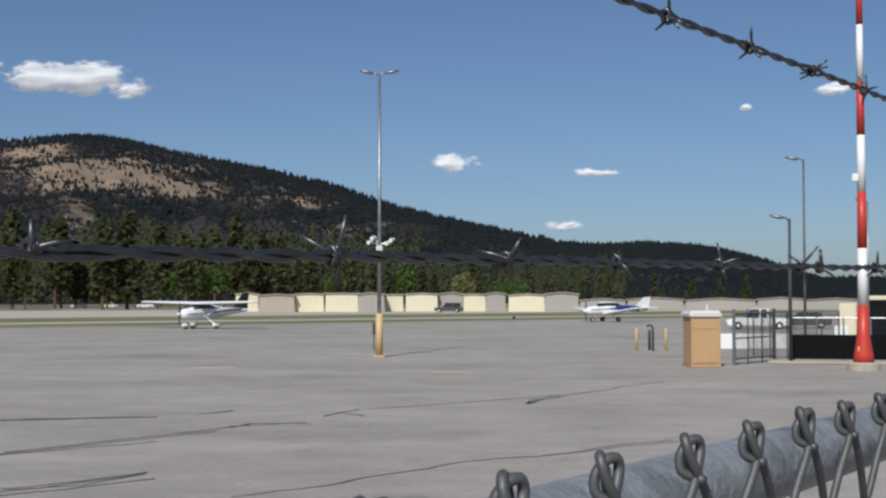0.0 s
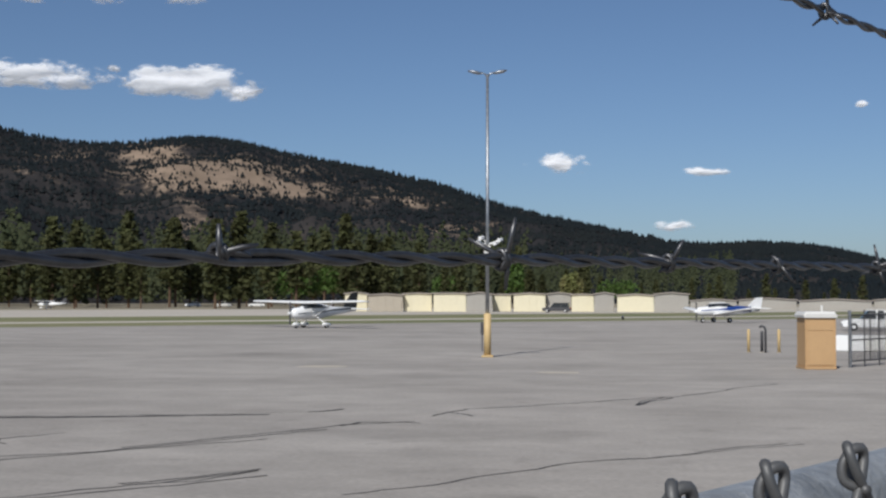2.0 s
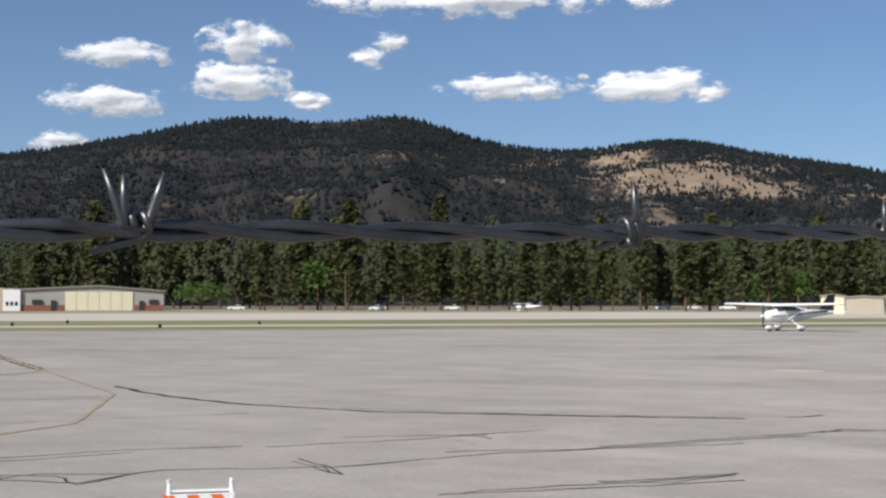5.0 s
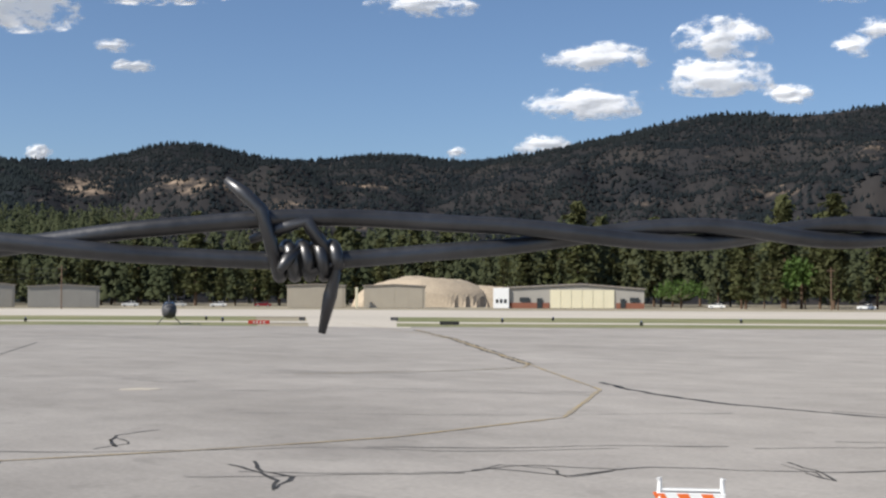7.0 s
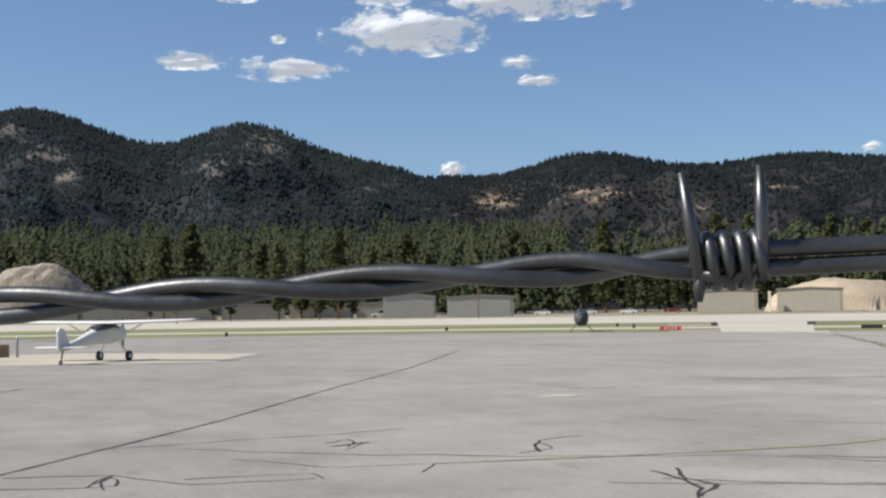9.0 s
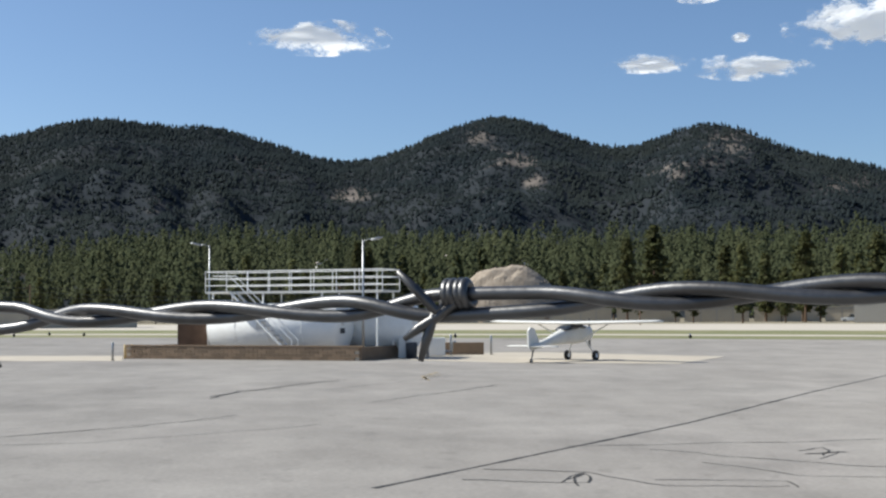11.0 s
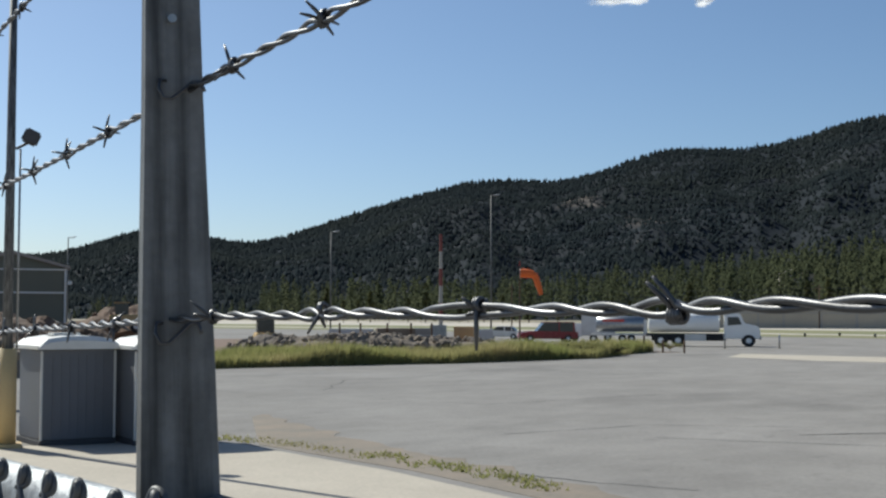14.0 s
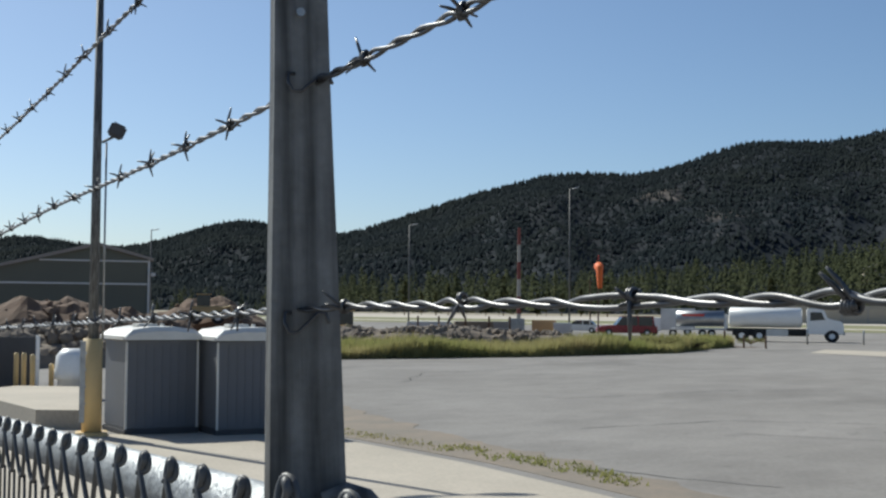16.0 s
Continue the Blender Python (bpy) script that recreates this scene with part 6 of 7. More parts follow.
for x in (-.45, .45):
    bm = B()
    box(bm, (x, -.57, 1.15), (.8, .05, 1.8), .015)
    part("door", bm, rust, gen)
bm = B()
box(bm, (0, 0, 2.23), (2.05, 1.25, .07), .02)
part("lid", bm, darkgrey, gen)
bm = B()
tube(bm, [(0, 0, 0), (0, 0, .9), (0, 0, 1.0)], [.32, .38, .3], 16)
solid("waste_bin", bm, darkgrey, "grey round waste bin at the wall's end", "bin", place=spot(84.9, 82), smooth=True)
bm = B()
box(bm, (0, 0, .65), (.5, .4, 1.3), .04)
solid("fuel_pump", bm, offwhite, "white fuel pump cabinet with dark dial", "pump", place=spot(85.3, 82.3), turn=85)
skid = thing("pump_skid", spot(83.9, 87), 84, "white pump skid with pipes", "machine")
bm = B()
box(bm, (0, 0, .6), (1.4, .9, 1.2), .05)
part("body", bm, white, skid)
bm = B()
tube(bm, [(.7, -.2, .3), (1.1, -.2, .3), (1.15, -.2, .9), (1.4, -.2, .95)], .1, 8)
part("pipe", bm, galv, skid)
bm = B()
box(bm, (0, 0, .4), (2.6, .5, .85), .02)
solid("planter_wall", bm, block_m, "short brown block wall beside the pad", "wall", place=spot(82.6, 89), turn=82)
bm = B()
slab(bm, [tuple(spot(a, d)[:2]) for a, d in ((73.4, 72.5), (71.5, 84), (79.5, 94), (84.5, 92), (85, 79), (80.5, 74))], -.05, .012)
solid("fuel_pad", bm, concrete, "pale concrete fuelling pad", "pavement", kind="structure")
bm = B()
slab(bm, [tuple(spot(a, d)[:2]) for a, d in ((97.2, 82), (97.2, 92), (104.2, 98), (104.8, 89.5), (101, 84))], -.05, .012)
solid("truck_pad", bm, concrete, "pale concrete pad beside the block wall", "pavement", kind="structure")

# ---- heaps, field, clutter ----


def heap(name, place, turn, w, d, h, material, label, category, seed, rocks=0, sharp=1.0, lumps=1.0):
    r = random.Random(seed)
    bm = B()
    n, m = 40, 20
    grid = [[None] * (m + 1) for _ in range(n + 1)]
    for i in range(n + 1):
        for j in range(m + 1):
            u, v = i / n * 2 - 1, j / m * 2 - 1
            q = max(0.0, 1 - (u * u + v * v))
            z = h * q ** sharp * (1 + .35 * lumps * noise.noise(Vector((u * 2.5 + seed, v * 2.5, seed)))) + h * .10 * lumps * q * noise.noise(Vector((u * 9, v * 9, seed)))
            grid[i][j] = bm.verts.new((u * w / 2, v * d / 2, z - .05))
    for i in range(n):
        for j in range(m):
            bm.faces.new((grid[i][j], grid[i + 1][j], grid[i + 1][j + 1], grid[i][j + 1]))
    for _ in range(rocks):
        u, v = r.gauss(0, .42), r.uniform(-.9, .3)
        q = max(0.0, 1 - (u * u + v * v))
        s = r.uniform(.12, .42) * min(1.0, h / 2.0 + .3)
        mm = Matrix.Translation((u * w / 2, v * d / 2, h * q ** sharp * .95)) @ Euler((r.random() * 6, r.random() * 6, r.random() * 6)).to_matrix().to_4x4() @ Matrix.Diagonal((s, s * r.uniform(.5, 1), s * r.uniform(.4, .9), 1))
        bmesh.ops.create_icosphere(bm, subdivisions=1, radius=1, matrix=mm)
    return solid(name, bm, material, label, category, kind="stuff", place=place, turn=turn)


heap("rubble_pile", spot(80.7, 425), 80.7, 50, 24, 18.0, pale_rubble_m, "tall pale pile of rock and rubble behind the hangars", "heap", 3, 420, .9, .5)
heap("sand_bank", spot(46.6, 400), 46.6, 44, 40, 9.2, sand_m, "pale tan sand bank behind the hangars", "heap", 5, 0, .45, .3)
heap("sand_bank", spot(44.0, 405), 44, 36, 30, 6.5, sand_m, "lower end of the pale sand bank", "heap", 8, 0, .45, .3)
heap("dirt_heap", spot(137.2, 72), 137, 13, 9, 2.9, dirt_m, "brown dirt heap before the olive shed", "heap", 9, 90, .6)
heap("dirt_heap", spot(133.6, 76), 133.5, 9, 8, 2.2, dirt_m, "brown dirt heap before the olive shed", "heap", 10, 60, .6)
heap("rock_heap", spot(137.5, 62), 137, 12, 6, 1.7, rubble_m, "grey rock heap at the field's edge", "heap", 12, 160, .7)
heap("dirt_heap", spot(130.6, 118), 130, 12, 10, 3.2, dirt_m, "tan dirt heap with a loader behind", "heap", 13, 40, .6)
heap("rock_heap", spot(124.2, 84), 124, 8, 5, 1.35, rubble_m, "heap of broken rock in the weeds", "heap", 14, 130, .7)
heap("rock_heap", spot(120.2, 82), 120, 15, 5, 1.5, rubble_m, "long heap of grey rubble in the weeds", "heap", 15, 200, .6)
heap("rock_heap", spot(116.6, 85), 117, 11, 5, 1.25, rubble_m, "low heap of grey rubble in the weeds", "heap", 16, 90, .6)


def loader(place, turn, label):
    th = thing("loader", place, turn, label, "machine")
    bm = B()
    box(bm, (0, 0, 1.1), (2.6, 1.5, .8), .08)
    part("body", bm, tanpole, th)
    bm = B()
    box(bm, (-.3, 0, 1.95), (1.1, 1.2, 1.0), .06)
    part("cab", bm, glass, th)
    bm = B()
    box(bm, (-.3, 0, 2.5), (1.3, 1.4, .1), .03)
    part("cab_roof", bm, tanpole, th)
    for x in (-.9, .9):
        for s in (-1, 1):
            wheel_parts(th, (x, s * .8, .55), .55, .35)
    bm = B()
    tube(bm, [(1.1, 0, 1.3), (1.9, 0, 1.5), (2.4, 0, .6)], .14, 6)
    part("boom", bm, tanpole, th)
    bm = B()
    profile(bm, [(2.3, .2), (3.0, .15), (2.9, .25), (2.5, .5), (2.45, 1.0), (2.3, .95)], -.9, .9)
    bmesh.ops.recalc_face_normals(bm, faces=bm.faces)
    part("bucket", bm, rust, th)
    return th


loader(spot(130.6, 112, 1.2), 130, "yellow wheel loader on the dirt heap")
o = loader(spot(124.7, 92), 40, "orange-yellow excavator among the rubble")
fb = thing("flat_trailer", spot(119.6, 89), 119.6 + 5, "long dark flat trailer with posts among the rubble", "trailer")
bm = B()
box(bm, (0, 0, 1.25), (7.2, 1.8, .22), .03)
part("bed", bm, darkgrey, fb)
for x in (-3.0, -1.6, .2, 1.8, 3.2):
    bm = B()
    box(bm, (x, -.8, 1.75), (.12, .1, .9))
    part("stake", bm, rust, fb)
for x in (1.2, 2.1):
    for s in (-1, 1):
        wheel_parts(fb, (x, s * .8, .42), .42, .25)
bm = B()
box(bm, (.8, 0, 1.6), (2.6, 1.4, .5), .05)
part("load", bm, rubble_m, fb)
for az, d, w, h, m, lab in ((116.0, 120, 2.2, 1.7, tan, "tan crate on the field"), (115.2, 118, 1.6, 1.5, offwhite, "white crate on the field"), (118.2, 115, 3.0, 1.6, greysteel, "grey container on the field"), (121.0, 118, 4.0, 1.5, offwhite, "pale container on the field"), (117.2, 112, 1.4, 1.9, galv, "grey steel crate on the field")):
    bm = B()
    box(bm, (0, 0, h / 2), (w, 1.4, h), .04)
    for i in range(5):
        box(bm, (-w / 2 + w * (i + .5) / 5, -.72, h / 2), (.06, .05, h * .9))
    solid("crate", bm, m, lab, "crate", place=spot(az, d), turn=az)

field = [tuple(spot(a, d)[:2]) for a, d in ((106.6, 99.5), (108.1, 99.7), (110.4, 84.5), (116.7, 74.5), (119.75, 72.5), (126.0, 68.2), (134, 62), (146, 56), (146, 140), (125, 150), (112, 118))]
bm = B()
bm.faces.new([bm.verts.new((x, y, .008)) for x, y in field])
bmesh.ops.triangulate(bm, faces=bm.faces)
bmesh.ops.recalc_face_normals(bm, faces=bm.faces)
solid("field", bm, dirt_m, "bare weedy field beside the apron", "ground", kind="structure")


def weeds(az0, az1, near, depth, n, h0, h1, seed, label):
    r = random.Random(seed)
    verts, faces = [], []
    for _ in range(n):
        az = r.uniform(az0, az1)
        d = near(az) + depth * r.random() ** 1.6 + .15
        p = spot(az, d)
        clump = noise.noise(p * 0.22) * .5 + .6
        h = r.uniform(h0, h1) * max(.15, clump)
        for _ in range(3):
            k = len(verts)
            a = r.random() * 6.28
            w = r.uniform(.015, .04)
            ox, oy = r.uniform(-.15, .15), r.uniform(-.15, .15)
            lx, ly = r.uniform(-.3, .3) * h, r.uniform(-.3, .3) * h
            verts += [(p.x + ox - w * math.cos(a), p.y + oy - w * math.sin(a), 0), (p.x + ox + w * math.cos(a), p.y + oy + w * math.sin(a), 0), (p.x + ox + lx * .5 + w * .8, p.y + oy + ly * .5, h * .6), (p.x + ox + lx, p.y + oy + ly, h)]
            faces += [(k, k + 1, k + 2), (k, k + 2, k + 3)]
    me = bpy.data.meshes.new("weeds")
    me.from_pydata(verts, [], faces)
    me.materials.append(blade_m)
    tagged(new("weeds", me), label, "grass", kind="stuff")


def field_edge(az):
    pts = ((106.6, 99.5), (108.1, 99.7), (110.4, 84.5), (116.7, 74.5), (119.75, 72.5), (126.0, 68.2), (134, 62), (146, 56))
    for (a0, d0), (a1, d1) in zip(pts, pts[1:]):
        if a0 <= az <= a1:
            return d0 + (d1 - d0) * (az - a0) / (a1 - a0)
    return 70


weeds(108, 144, field_edge, 9, 30000, .5, 1.6, 4, "tall green and straw weeds along the field's edge")
weeds(108, 126, field_edge, 30, 9000, .45, 1.4, 6, "sparse straw weeds over the field")
r2 = random.Random(77)
for az, d, hh in ((109.6, 90, 1.1), (111.0, 87, 1.3), (112.3, 85, 1.0), (113.6, 83, 1.1), (115.6, 80, 1.0), (108.9, 97, .9), (107.2, 103, .9)):
    sh = broadleaf(int(az * 10), .85 * hh, 2.6 * hh, "shrub", "grey-green shrub in the weeds", blade_m)
    sh.matrix_basis = Matrix.Translation(spot(az, d)) @ Matrix.Rotation(r2.random() * 6, 4, "Z")
for az, d, h, w, m, lab in ((35.5, 372, 8.2, 16, leaf_m, "bright green broad-leaved tree behind the building"), (-2.9, 330, 7.5, 11, leaf_m, "round green tree behind the hangars"), (1.6, 335, 12.5, 5, leaf_m, "bright yellow-green poplar behind the hangars"), (-.9, 335, 9.5, 6, blade_m, "grey-green tree behind the hangars"), (9.5, 345, 11, 12, leaf_m, "broad green tree at the forest's edge"), (30.5, 372, 15, 10, leaf_m, "green broad-leaved tree among the pines"), (140.9, 98, 7.0, 5, pine_a, "dark green tree behind the shed"), (11.3, 350, 10, 10, leaf_m, "light green tree at the forest's edge"), (4.5, 345, 9, 9, leaf_m, "green tree behind the hangar row")):
    tr2 = broadleaf(int(abs(az) * 10) + 3, h, w, "broadleaf_tree", lab, m)
    tr2.matrix_basis = Matrix.Translation(spot(az, d))

# slab, pads and the edge of the apron near the toilets
bm = B()
slab(bm, [(-17.2, -7.0), (-20.6, -12.3), (-23.3, -17.6), (-19.6, -22.6), (-14, -27), (-6, -14)], -.05, .02)
solid("walk_slab", bm, concrete, "pale concrete slab beside the apron", "pavement", kind="structure")
bm = B()
slab(bm, [tuple(spot(a, d)[:2]) for a, d in ((135.8, 30.3), (137.6, 30.6), (140.5, 37.5), (138.3, 39.7), (135.8, 39.0))], 0, .42)
bmesh.ops.recalc_face_normals(bm, faces=bm.faces)
solid("concrete_step", bm, concrete, "raised concrete block slab beside the toilets", "slab")
bm = B()
EDGE_IN = [(-17.0, -6.0), (-20.9, -12.0), (-23.4, -17.0), (-29.5, -21.5)]
EDGE_OUT = [(-30.5, -21.8), (-27.9, -18.8), (-24.8, -15.0), (-22.0, -10.8), (-17.9, -5.4)]
line = list(EDGE_IN)
for (x0, y0), (x1, y1) in zip(EDGE_OUT, EDGE_OUT[1:]):
    for i in range(16):
        p = Vector((x0 + (x1 - x0) * i / 16, y0 + (y1 - y0) * i / 16, 0))
        o = noise.noise(p * 0.9) * .45 + noise.noise(p * 3.1) * .22
        line.append((p.x - o * .8, p.y + o * .5))
line.append(EDGE_OUT[-1])
slab(bm, line, -.05, .010)
solid("dirt_edge", bm, edge_m, "crumbled dirt edge between slab and apron", "ground", kind="structure")
weeds(112, 127, lambda az: 20.4 + (az - 112) * .62 + noise.noise(Vector((az * .8, 3, 0))) * 1.2, 1.2, 420, .04, .15, 21, "small dry weeds along the slab")
drum = thing("white_drum", spot(136.15, 40.4), 136, "white plastic tank with ribbed lower part", "tank")
bm = B()
tube(bm, [(0, 0, 0), (0, 0, .55), (0, 0, .56), (0, 0, .75), (0, 0, 1.25), (0, 0, 1.45)], [.42, .42, .52, .52, .48, .3], 18)
part("body", bm, white, drum, smooth=True)
scr = thing("dark_screen", spot(139.4, 42.2), 139.4, "dark panel in a white frame beyond the slab", "panel")
bm = B()
box(bm, (0, 0, .95), (2.6, .15, 1.6), .02)
part("panel", bm, darkgrey, scr)
bm = B()
for x in (-1.35, 1.35):
    box(bm, (x, 0, .9), (.12, .2, 1.8), .02)
box(bm, (0, 0, .1), (2.8, .3, .15), .02)
part("frame", bm, white, scr)

# taxiway signs and edge lights
for az, d, w, m, lab in ((53.75, 131, 2.1, red, "low red taxiway sign with dark edges"), (45.5, 128, 1.9, black, "low black taxiway sign at the verge"), (51.9, 152, .7, darkgrey, "small dark taxiway sign in the grass"), (47.9, 152, .9, darkgrey, "small dark taxiway sign in the grass")):
    th = thing("taxiway_sign", spot(az, d), az, lab, "sign")
    bm = B()
    box(bm, (0, 0, .3), (w, .12, .36), .03)
    part("panel", bm, m, th)
    for x in (-w * .3, w * .3):
        bm = B()
        box(bm, (x, 0, .06), (.08, .08, .14))
        part("leg", bm, galv, th)
    if m is red:
        bm = B()
        for x in (-.5, -.2, .15, .5):
            box(bm, (x, -.066, .3), (.14, .012, .2))
        part("lettering", bm, offwhite, th, "pale bars of lettering")
for az, d in ((43.2, 146), (41.0, 160), (37.2, 132), (55.3, 150), (56.0, 160), (72.9, 142), (83.0, 150), (98.8, 180), (100.2, 190), (101.6, 182), (-3.1, 168), (63.4, 150), (33.0, 150)):
    th = thing("edge_light", spot(az, d), az, "small dark taxiway edge light in the grass", "light", "taxiway edge lights")
    bm = B()
    box(bm, (0, 0, .22), (.34, .3, .42), .08)
    part("housing", bm, black, th)
    bm = B()
    rod(bm, (0, 0, .42), (0, 0, .52), .09, .06, 10)
    part("lens", bm, blue, th)

# houses on the wooded slope
for az, d, z, w, m in ((101.9, 600, 17.5, 15, beige), (88.6, 640, 24, 9, offwhite), (83.2, 640, 26, 8, rust), (80.2, 700, 26, 10, offwhite)):
    th = thing("house", spot(az, d, z - 4), az + 10, "far house with pitched roof among the pines", "house")
    bm = B()
    profile(bm, [(-w / 2, 0), (w / 2, 0), (w / 2, 7.5), (0, 10), (-w / 2, 7.5)], 0, 9)
    bmesh.ops.recalc_face_normals(bm, faces=bm.faces)
    part("wall", bm, m, th)
    for s in (-1, 1):
        bm = B()
        profile(bm, [(0, 10), (s * (w / 2 + .6), 7.2), (s * (w / 2 + .6), 7.5), (0, 10.35)], -.6, 9.6)
        bmesh.ops.recalc_face_normals(bm, faces=bm.faces)
        part("roof", bm, roof_m, th)
    for x in (-w * .3, 0, w * .3):
        bm = B()
        box(bm, (x, -.03, 5.3), (1.4, .1, 1.4))
        part("window", bm, glass, th)
# power lines before the forest
for z, bow in ((7.0, 1.0), (8.0, 1.2), (9.0, .8)):
    bm = B()
    pts = [spot(62 + 52 * i / 60, 300, z - bow * math.sin(math.pi * ((i * 52 / 60) % 13) / 13)) for i in range(61)]
    tube(bm, pts, .035, 4)
    solid("power_line", bm, darkgrey, "thin dark power line before the forest", "cable")
for az in (62, 75, 88, 101, 114):
    th = thing("utility_pole", spot(az, 300), az, "brown wooden utility pole of the power line", "utility pole")
    bm = B()
    rod(bm, (0, 0, 0), (0, 0, 9.6), .15, .11, 8)
    part("pole", bm, wood_m, th)
    bm = B()
    box(bm, (0, 0, 8.8), (1.8, .1, .12))
    part("cross_arm", bm, wood_m, th)

# ---- marks on the apron ----
CRACKS = [
    (0.09, [(-7.9, 23.5), (-6.7, 24.9), (-5.2, 26.8), (-4.5, 28.2), (-3.7, 28.6), (-3.0, 29.1)]),
    (0.09, [(-2.7, 30.5), (-1.9, 32.5), (1.3, 35.1), (3.6, 37.1), (7.3, 43.1)]),
    (0.06, [(-10.1, 30.0), (-7.7, 30.5), (-5.2, 31.9)]),
    (0.07, [(-2.9, 18.1), (-1.5, 19.5), (0.3, 21.7), (2.3, 23.3), (4.5, 25.4)]),
    (0.06, [(-6.3, 18.8), (-5.3, 19.3), (-4.5, 20.4)]),
    (0.15, [(2.3, 34.0), (3.5, 36.7)]),
    (0.20, [(-5.9, 31.3), (-5.1, 32.2)]),
    (0.12, [(-4.5, 27.9), (-4.2, 28.8), (-2.8, 28.8)]),
    (0.10, [(-2.7, 30.5), (-2.4, 31.4), (-1.7, 30.6)]),
    (0.08, [(-13.1, 22.9), (-11.8, 23.9), (-10.6, 24.5)]),
    (0.08, [(-16.7, 29.2), (-12.3, 29.4), (-8.5, 29.9)]),
    (0.09, [(-10.0, 21.3), (-9.2, 22.3), (-8.1, 22.8), (-6.4, 24.9), (-4.6, 27.1)]),
    (0.07, [(-7.8, 17.0), (-6.4, 18.5), (-4.5, 20.4)]),
    (0.34, [(-27.5, 33.6), (-24.6, 31.4), (-20.6, 29.3), (-16.1, 28.5), (-11.1, 29.3), (-6.6, 30.5)]),
    (0.08, [(-18.6, 15.6), (-16.6, 17.7), (-14.1, 20.7)]),
    (0.08, [(-15.0, 15.0), (-13.5, 15.4), (-13.2, 17.1), (-10.9, 18.7), (-9.0, 21.8), (-5.5, 25.2)]),
    (0.05, [(-11.9, 19.1), (-11.0, 18.5), (-10.5, 17.9)]),
    (0.05, [(-30.8, 26.0), (-24.6, 29.9)]),
    (0.07, [(-8.0, 16.6), (-6.1, 18.3), (-4.3, 19.9)]),
    (0.06, [(-13.5, 20.7), (-11.4, 23.6), (-9.9, 26.0)]),
    (0.14, [(-21.2, 0.6), (-32.4, 9.2), (-43.8, 17.0), (-54.6, 24.8), (-73.8, 37.2)]),
    (0.06, [(-26.3, 6.5), (-23.1, 9.3), (-20.8, 12.2), (-19.2, 14.9), (-16.7, 16.7), (-15.1, 18.8)]),
    (0.06, [(-45.2, 16.8), (-41.7, 22.7), (-38.4, 29.4), (-34.7, 37.0)]),
    (0.05, [(-39.9, 15.5), (-31.8, 22.9), (-24.6, 29.4)]),
    (0.08, [(-21.8, 12.1), (-23.5, 13.3), (-23.9, 14.5)]),
    (0.06, [(-21.6, 5.3), (-21.1, 7.4), (-20.3, 7.3)]),
    (0.09, [(-18.2, 12.3), (-17.1, 12.0), (-16.1, 11.7), (-15.3, 11.1)]),
    (0.08, [(-14.9, 14.7), (-14.7, 15.9), (-13.3, 16.5)]),
    (0.05, [(-17.3, 10.8), (-16.2, 12.4), (-14.8, 14.4)]),
    (0.08, [(-45.3, -3.5), (-48.7, -2.5), (-56.3, 1.2)]),
    (0.05, [(-41.7, 1.8), (-50.5, 7.1)]),
    (0.07, [(-23.5, 2.7), (-22.8, 4.4), (-20.9, 5.3), (-20.5, 7.2)]),
    (0.06, [(-27.2, 5.0), (-27.3, 8.0), (-27.5, 12.1)]),
    (0.07, [(-21.8, 3.8), (-22.8, 4.4), (-21.0, 3.8)]),
    (0.06, [(-31.2, -7.3), (-33.7, -4.5), (-37.0, -2.2)]),
    (0.20, [(-24.9, 9.3), (-25.2, 10.2)]),
    (0.06, [(-44.2, -3.5), (-47.7, -2.6), (-56.1, 1.5)]),
    (0.06, [(-48.5, 0.4), (-59.6, 7.1)]),
    (0.05, [(-37.8, -22.2), (-37.1, -18.1), (-44.3, -15.1)]),
    (0.05, [(-29.0, -10.1), (-29.6, -5.0), (-33.5, 0.1)]),
    (0.05, [(-62.7, -32.3), (-58.5, -21.4), (-68.9, -14.1)]),
]

FINE_CRACKS = [
    (0.05, [(-38.8, 26.8), (-38.2, 29.4), (-35.4, 32.2), (-35.7, 39.2)]),
    (0.05, [(-32.5, 22.4), (-29.6, 26.2), (-24.1, 28.9)]),
    (0.05, [(-26.1, 18.0), (-21.4, 22.3), (-18.0, 26.8)]),
    (0.06, [(-14.8, 14.7), (-15.0, 15.5), (-14.3, 15.8), (-13.4, 15.3), (-13.3, 16.3)]),
    (0.08, [(-12.0, 19.4), (-11.1, 18.8), (-10.4, 17.9), (-11.1, 18.4)]),
    (0.06, [(-11.1, 24.2), (-10.8, 24.2), (-10.3, 23.8)]),
    (0.10, [(-18.3, 12.8), (-17.1, 12.1), (-16.3, 12.1), (-15.4, 11.2)]),
    (0.05, [(-50.3, 54.8), (-35.3, 58.3), (-25.8, 73.6)]),
    (0.05, [(-21.9, 36.0), (-19.0, 40.4), (-14.6, 45.5)]),
    (0.05, [(-17.3, 11.8), (-15.8, 13.2), (-14.8, 14.7)]),
    (0.06, [(-21.9, 12.1), (-23.1, 13.0), (-22.0, 12.7), (-21.6, 11.8)]),
    (0.06, [(-25.5, 9.4), (-26.2, 10.1), (-25.5, 10.0), (-24.7, 9.4)]),
    (0.05, [(-23.9, 6.8), (-21.8, 7.9), (-21.2, 9.7), (-20.2, 9.0)]),
]
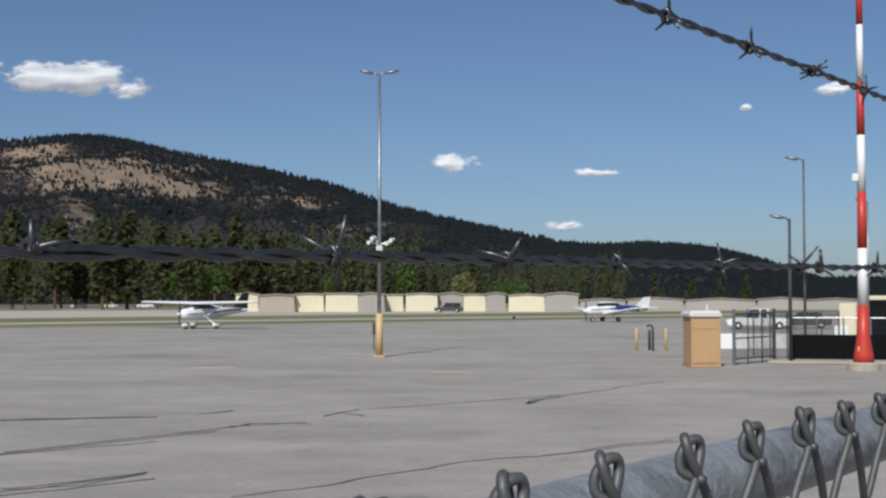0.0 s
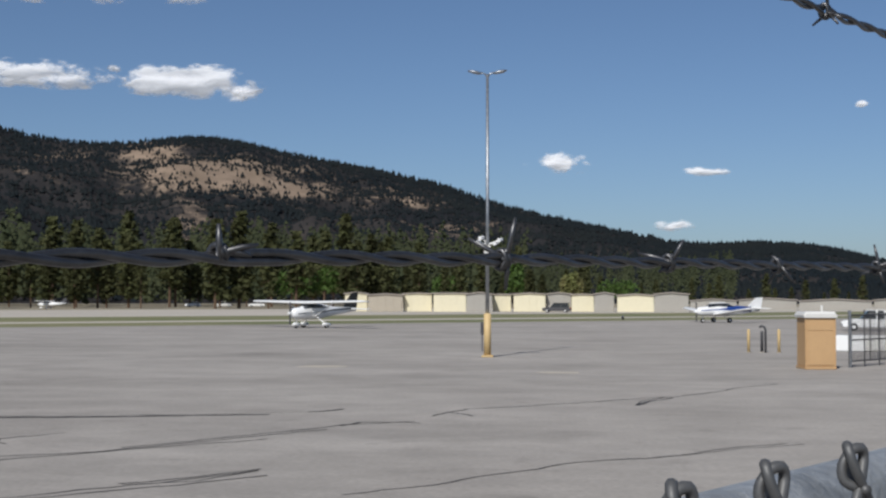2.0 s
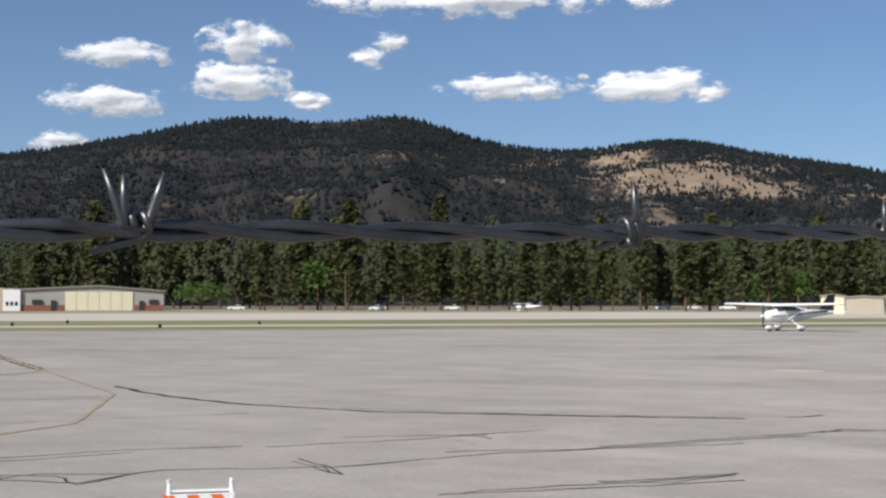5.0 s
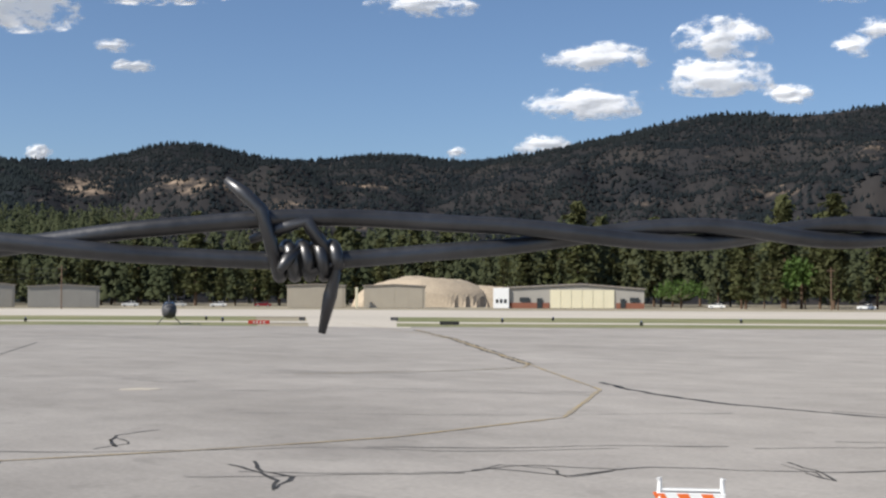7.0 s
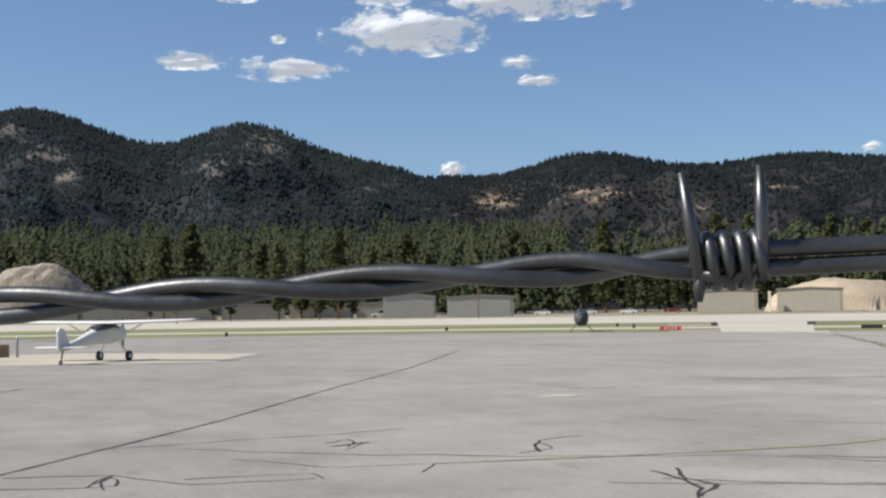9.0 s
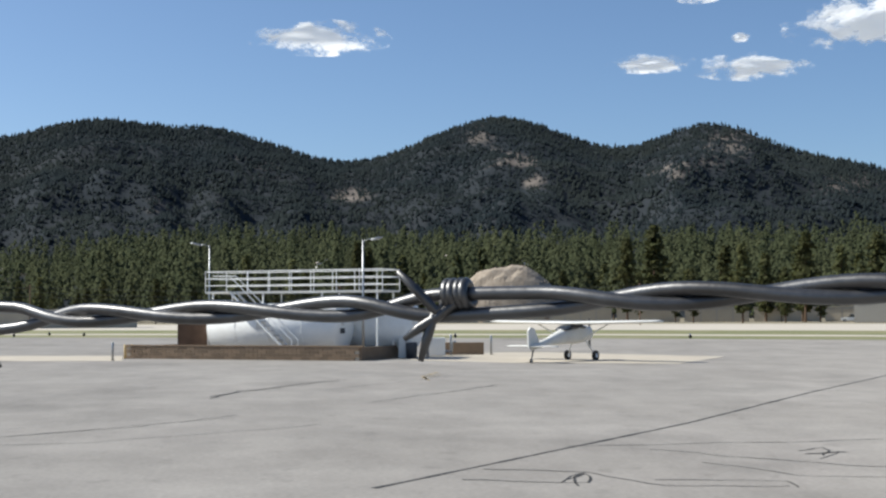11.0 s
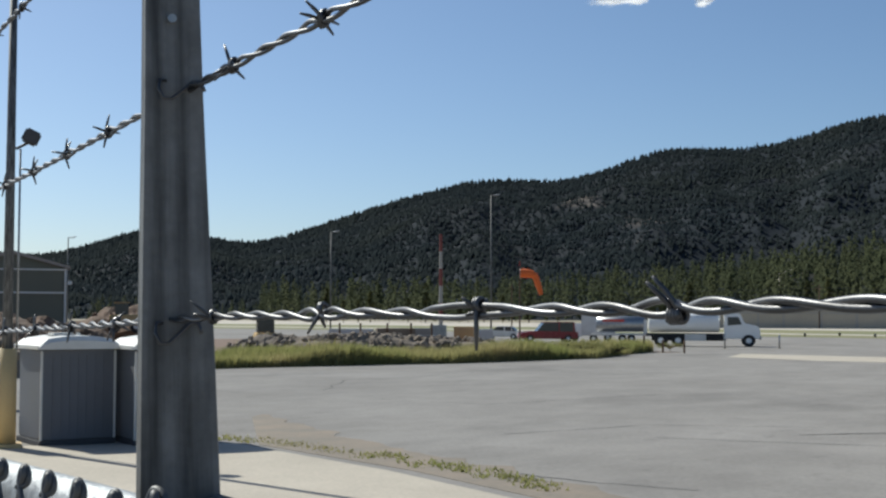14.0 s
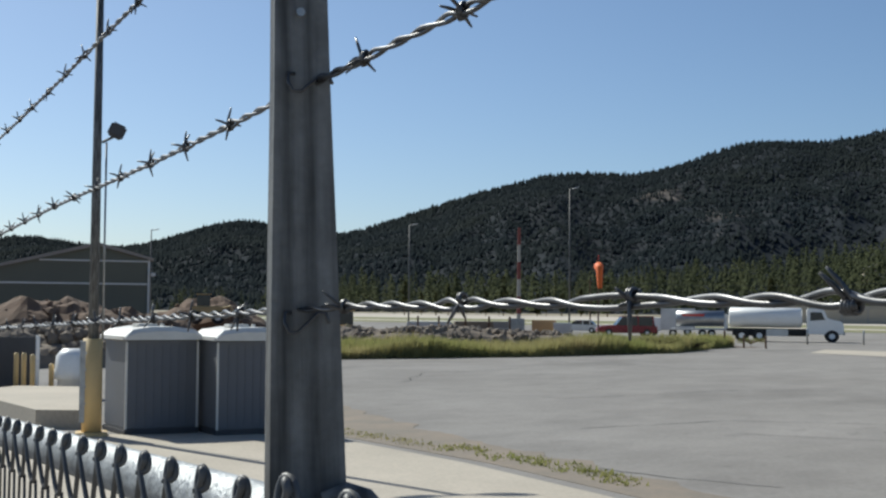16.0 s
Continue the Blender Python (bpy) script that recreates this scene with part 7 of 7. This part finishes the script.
FINE_CRACKS += [
    (0.10, [(-38.3, 22.7), (-36.8, 22.9), (-36.8, 24.1)]),
    (0.06, [(-44.7, -3.5), (-48.4, -2.5), (-54.9, 1.0)]),
    (0.05, [(-41.7, 1.8), (-50.5, 7.3)]),
    (0.07, [(-22.0, 2.1), (-21.5, 3.2), (-21.4, 4.1), (-22.6, 4.3), (-21.4, 3.7)]),
    (0.06, [(-24.9, 9.3), (-25.3, 10.1), (-24.2, 9.1)]),
    (0.05, [(-31.2, -7.3), (-34.2, -4.5), (-36.0, -2.2)]),
    (0.08, [(2.3, 34.1), (2.8, 35.7), (3.5, 37.1)]),
    (0.05, [(0.7, 22.0), (2.3, 23.2), (4.8, 25.3)]),
    (0.07, [(-6.4, 18.9), (-5.4, 19.7), (-4.5, 20.6)]),
    # dark line past the tall lamp post's foot, laid with the cracks
    (0.05, [(-4.3, 58.3), (-2.2, 62.8), (0.5, 61.5)]),
    (0.06, [(-41.2, -26.6), (-48.2, -29.8), (-53.4, -28.7), (-57.2, -28.3)]),
    (0.05, [(-28.1, -13.4), (-32.2, -11.4), (-33.8, -7.3)]),
    (0.06, [(-21.5, -10.2), (-20.8, -8.1), (-20.7, -6.7)]),
]


def ribbon(bm, pts, width, r, z, wobble):
    fine = []
    for (x0, y0), (x1, y1) in zip(pts, pts[1:]):
        n = max(3, int(math.hypot(x1 - x0, y1 - y0) / .35))
        for i in range(n):
            fine.append(Vector((x0 + (x1 - x0) * i / n, y0 + (y1 - y0) * i / n, 0)))
    fine.append(Vector((*pts[-1], 0)))
    left = []
    for i, p in enumerate(fine):
        d = (fine[min(i + 1, len(fine) - 1)] - fine[max(i - 1, 0)]).normalized()
        side = Vector((-d.y, d.x, 0))
        o = side * (noise.noise(p * .55) * wobble + noise.noise(p * 2.3) * wobble * .4)
        w = width * (.35 + .9 * abs(noise.noise(p * .8 + Vector((5, 2, 0)))) + .25 * r.random())
        left.append((bm.verts.new((p.x + o.x + side.x * w / 2, p.y + o.y + side.y * w / 2, z)), bm.verts.new((p.x + o.x - side.x * w / 2, p.y + o.y - side.y * w / 2, z))))
    for a, b in zip(left, left[1:]):
        bm.faces.new((a[0], b[0], b[1], a[1]))


r3 = random.Random(9)
for x, y, w, turn in ((-9.1, 52.2, 2.2, 10), (.4, 48.8, 1.7, 0), (-34.7, 20.6, 1.3, 57)):
    bm = B()
    slab(bm, [(w * math.cos(i * .5236) * r3.uniform(.8, 1.1) * .5, w * .7 * math.sin(i * .5236) * r3.uniform(.7, 1.1) * .5) for i in range(12)], -.01, .008)
    solid("paint_patch", bm, concrete, "worn white paint patch on the apron", "mark", kind="structure", place=(x, y, 0), turn=turn)
for i, (width, pts) in enumerate(CRACKS + FINE_CRACKS):
    bm = B()
    ribbon(bm, pts, width, r3, .006, .25 if width != .14 else .02)
    bmesh.ops.recalc_face_normals(bm, faces=bm.faces)
    solid("sealed_crack", bm, patch_m, "dark sealed crack in the apron's asphalt", "crack", kind="structure")
YELLOWS = [
    [(-83.0, 76.9), (-63.3, 62.0), (-37.1, 40.6)],
    [(-37.1, 40.6), (-35.2, 38.2), (-35.6, 34.6), (-37.8, 28.8)],
    [(-37.1, 40.6), (-25.4, 30.9), (-20.0, 22.9), (-19.5, 17.1), (-20.1, 13.6), (-21.2, 9.7)],
    [(-107.6, 78.5), (-109.0, 91.6), (-63.3, 62.0)],
    [(-62.0, 6.1), (-58.3, 5.0), (-55.3, 4.9)],
    [(-59.4, 5.9), (-57.5, 5.0), (-54.5, 4.9)],
]
for i, pts in enumerate(YELLOWS):
    if i == 0:
        bm = B()
        ribbon(bm, pts, .75, r3, .007, .05)
        bmesh.ops.recalc_face_normals(bm, faces=bm.faces)
        solid("sealed_crack", bm, patch_m, "dark sealed band under the taxi line", "crack", kind="structure")
    bm = B()
    ribbon(bm, pts, .40 if i == 0 else .17, r3, .012, .05)
    bmesh.ops.recalc_face_normals(bm, faces=bm.faces)
    solid("taxi_line", bm, yellow, "faded yellow taxi line on the apron", "line", kind="structure")

# ---- clouds ----


def cloud(az, el, wide, tall, seed):
    """A fair-weather cloud: a bulging lens of vapour, far off, with a flatter foot."""
    d = 3600 + 9 * seed
    bm = B()
    rings = []
    for j in range(1, 13):
        q = j / 12
        ring = []
        for k in range(36):
            a = k * math.pi / 18
            x, z = math.cos(a) * q, math.sin(a) * q
            if z < 0:
                z *= 0.75
            y = -0.5 * math.sqrt(max(0.0, 1 - q * q)) * (1 + .4 * noise.noise(Vector((x * 2.2, z * 2.2, seed))))
            ring.append(bm.verts.new((x, y, z)))
        rings.append(ring)
    mid = bm.verts.new((0, -0.5, 0))
    for k in range(36):
        bm.faces.new((mid, rings[0][k], rings[0][(k + 1) % 36]))
    for a, b in zip(rings, rings[1:]):
        for k in range(36):
            bm.faces.new((a[k], b[k], b[(k + 1) % 36], a[(k + 1) % 36]))
    ob = solid("cloud", bm, cloud_m, "small bright white fair-weather cloud", "cloud", "clouds in the sky", "structure", place=spot(az, d, d * math.tan(radians(el)) / math.cos(0)), turn=az, smooth=True)
    w, h = radians(wide) * d, radians(tall) * d
    ob.scale = (w, h, h)
    return ob


for i, (az, el, w, h) in enumerate(((-.4, 5.85, 1.3, .42), (15.8, 9.2, 2.9, .62), (13.75, 8.75, .8, .4), (-5.4, 3.15, .8, .22), (-6.8, 5.45, 1.0, .18), (-16.8, 8.7, .8, .25), (-13.1, 8.1, .35, .15), (39.0, 10.4, 2.2, .55), (33.7, 11.0, 1.8, .85), (34.0, 9.4, 2.5, .7), (30.9, 8.6, 1.0, .4), (39.4, 8.4, 2.4, .62), (41.6, 6.7, 1.3, .4), (27.4, 11.2, .8, .4), (28.3, 10.5, .8, .45), (22.1, 9.25, 3.0, .5), (24.2, 13.0, 6.2, .75), (46.4, 12.7, 2.4, .5), (16.1, 12.9, 1.2, .4),
                                     (64.8, 11.9, 3.4, .95), (59.4, 13.3, 4.0, .9), (60.0, 10.6, 1.0, .25), (59.1, 9.8, .9, .25), (70.1, 10.4, 2.1, .5), (74.4, 10.7, 1.9, .35), (70.6, 11.7, .4, .2), (63.0, 6.0, .5, .3), (88.9, 11.9, 2.6, .65), (72.3, 13.6, 1.1, .4), (109.3, 13.5, 1.3, .22), (105.6, 13.4, .6, .25), (45.3, 6.4, .5, .2), (66.0, 13.6, 2.0, .5), (18.9, 9.7, .3, .15))):
    cloud(az, el, w * 1.25, h * 1.5, i + 1)


def motions():
    """The windsock swings round from the side to hang towards the eye."""
    place = spot(113.65, 130, 6.9)
    rows = [(t, pose(*place, 0, 0, 113.65 + turn)) for t, turn in SWING]
    walk(sock, rows)


SWING = [(0.0, -5), (6.0, 8), (10.5, -4), (12.0, 2), (13.0, -4), (13.8, 6), (14.3, -18), (14.7, -38), (15.1, -58), (15.5, -80), (15.8, -88), (16.0, -86)]
motions()
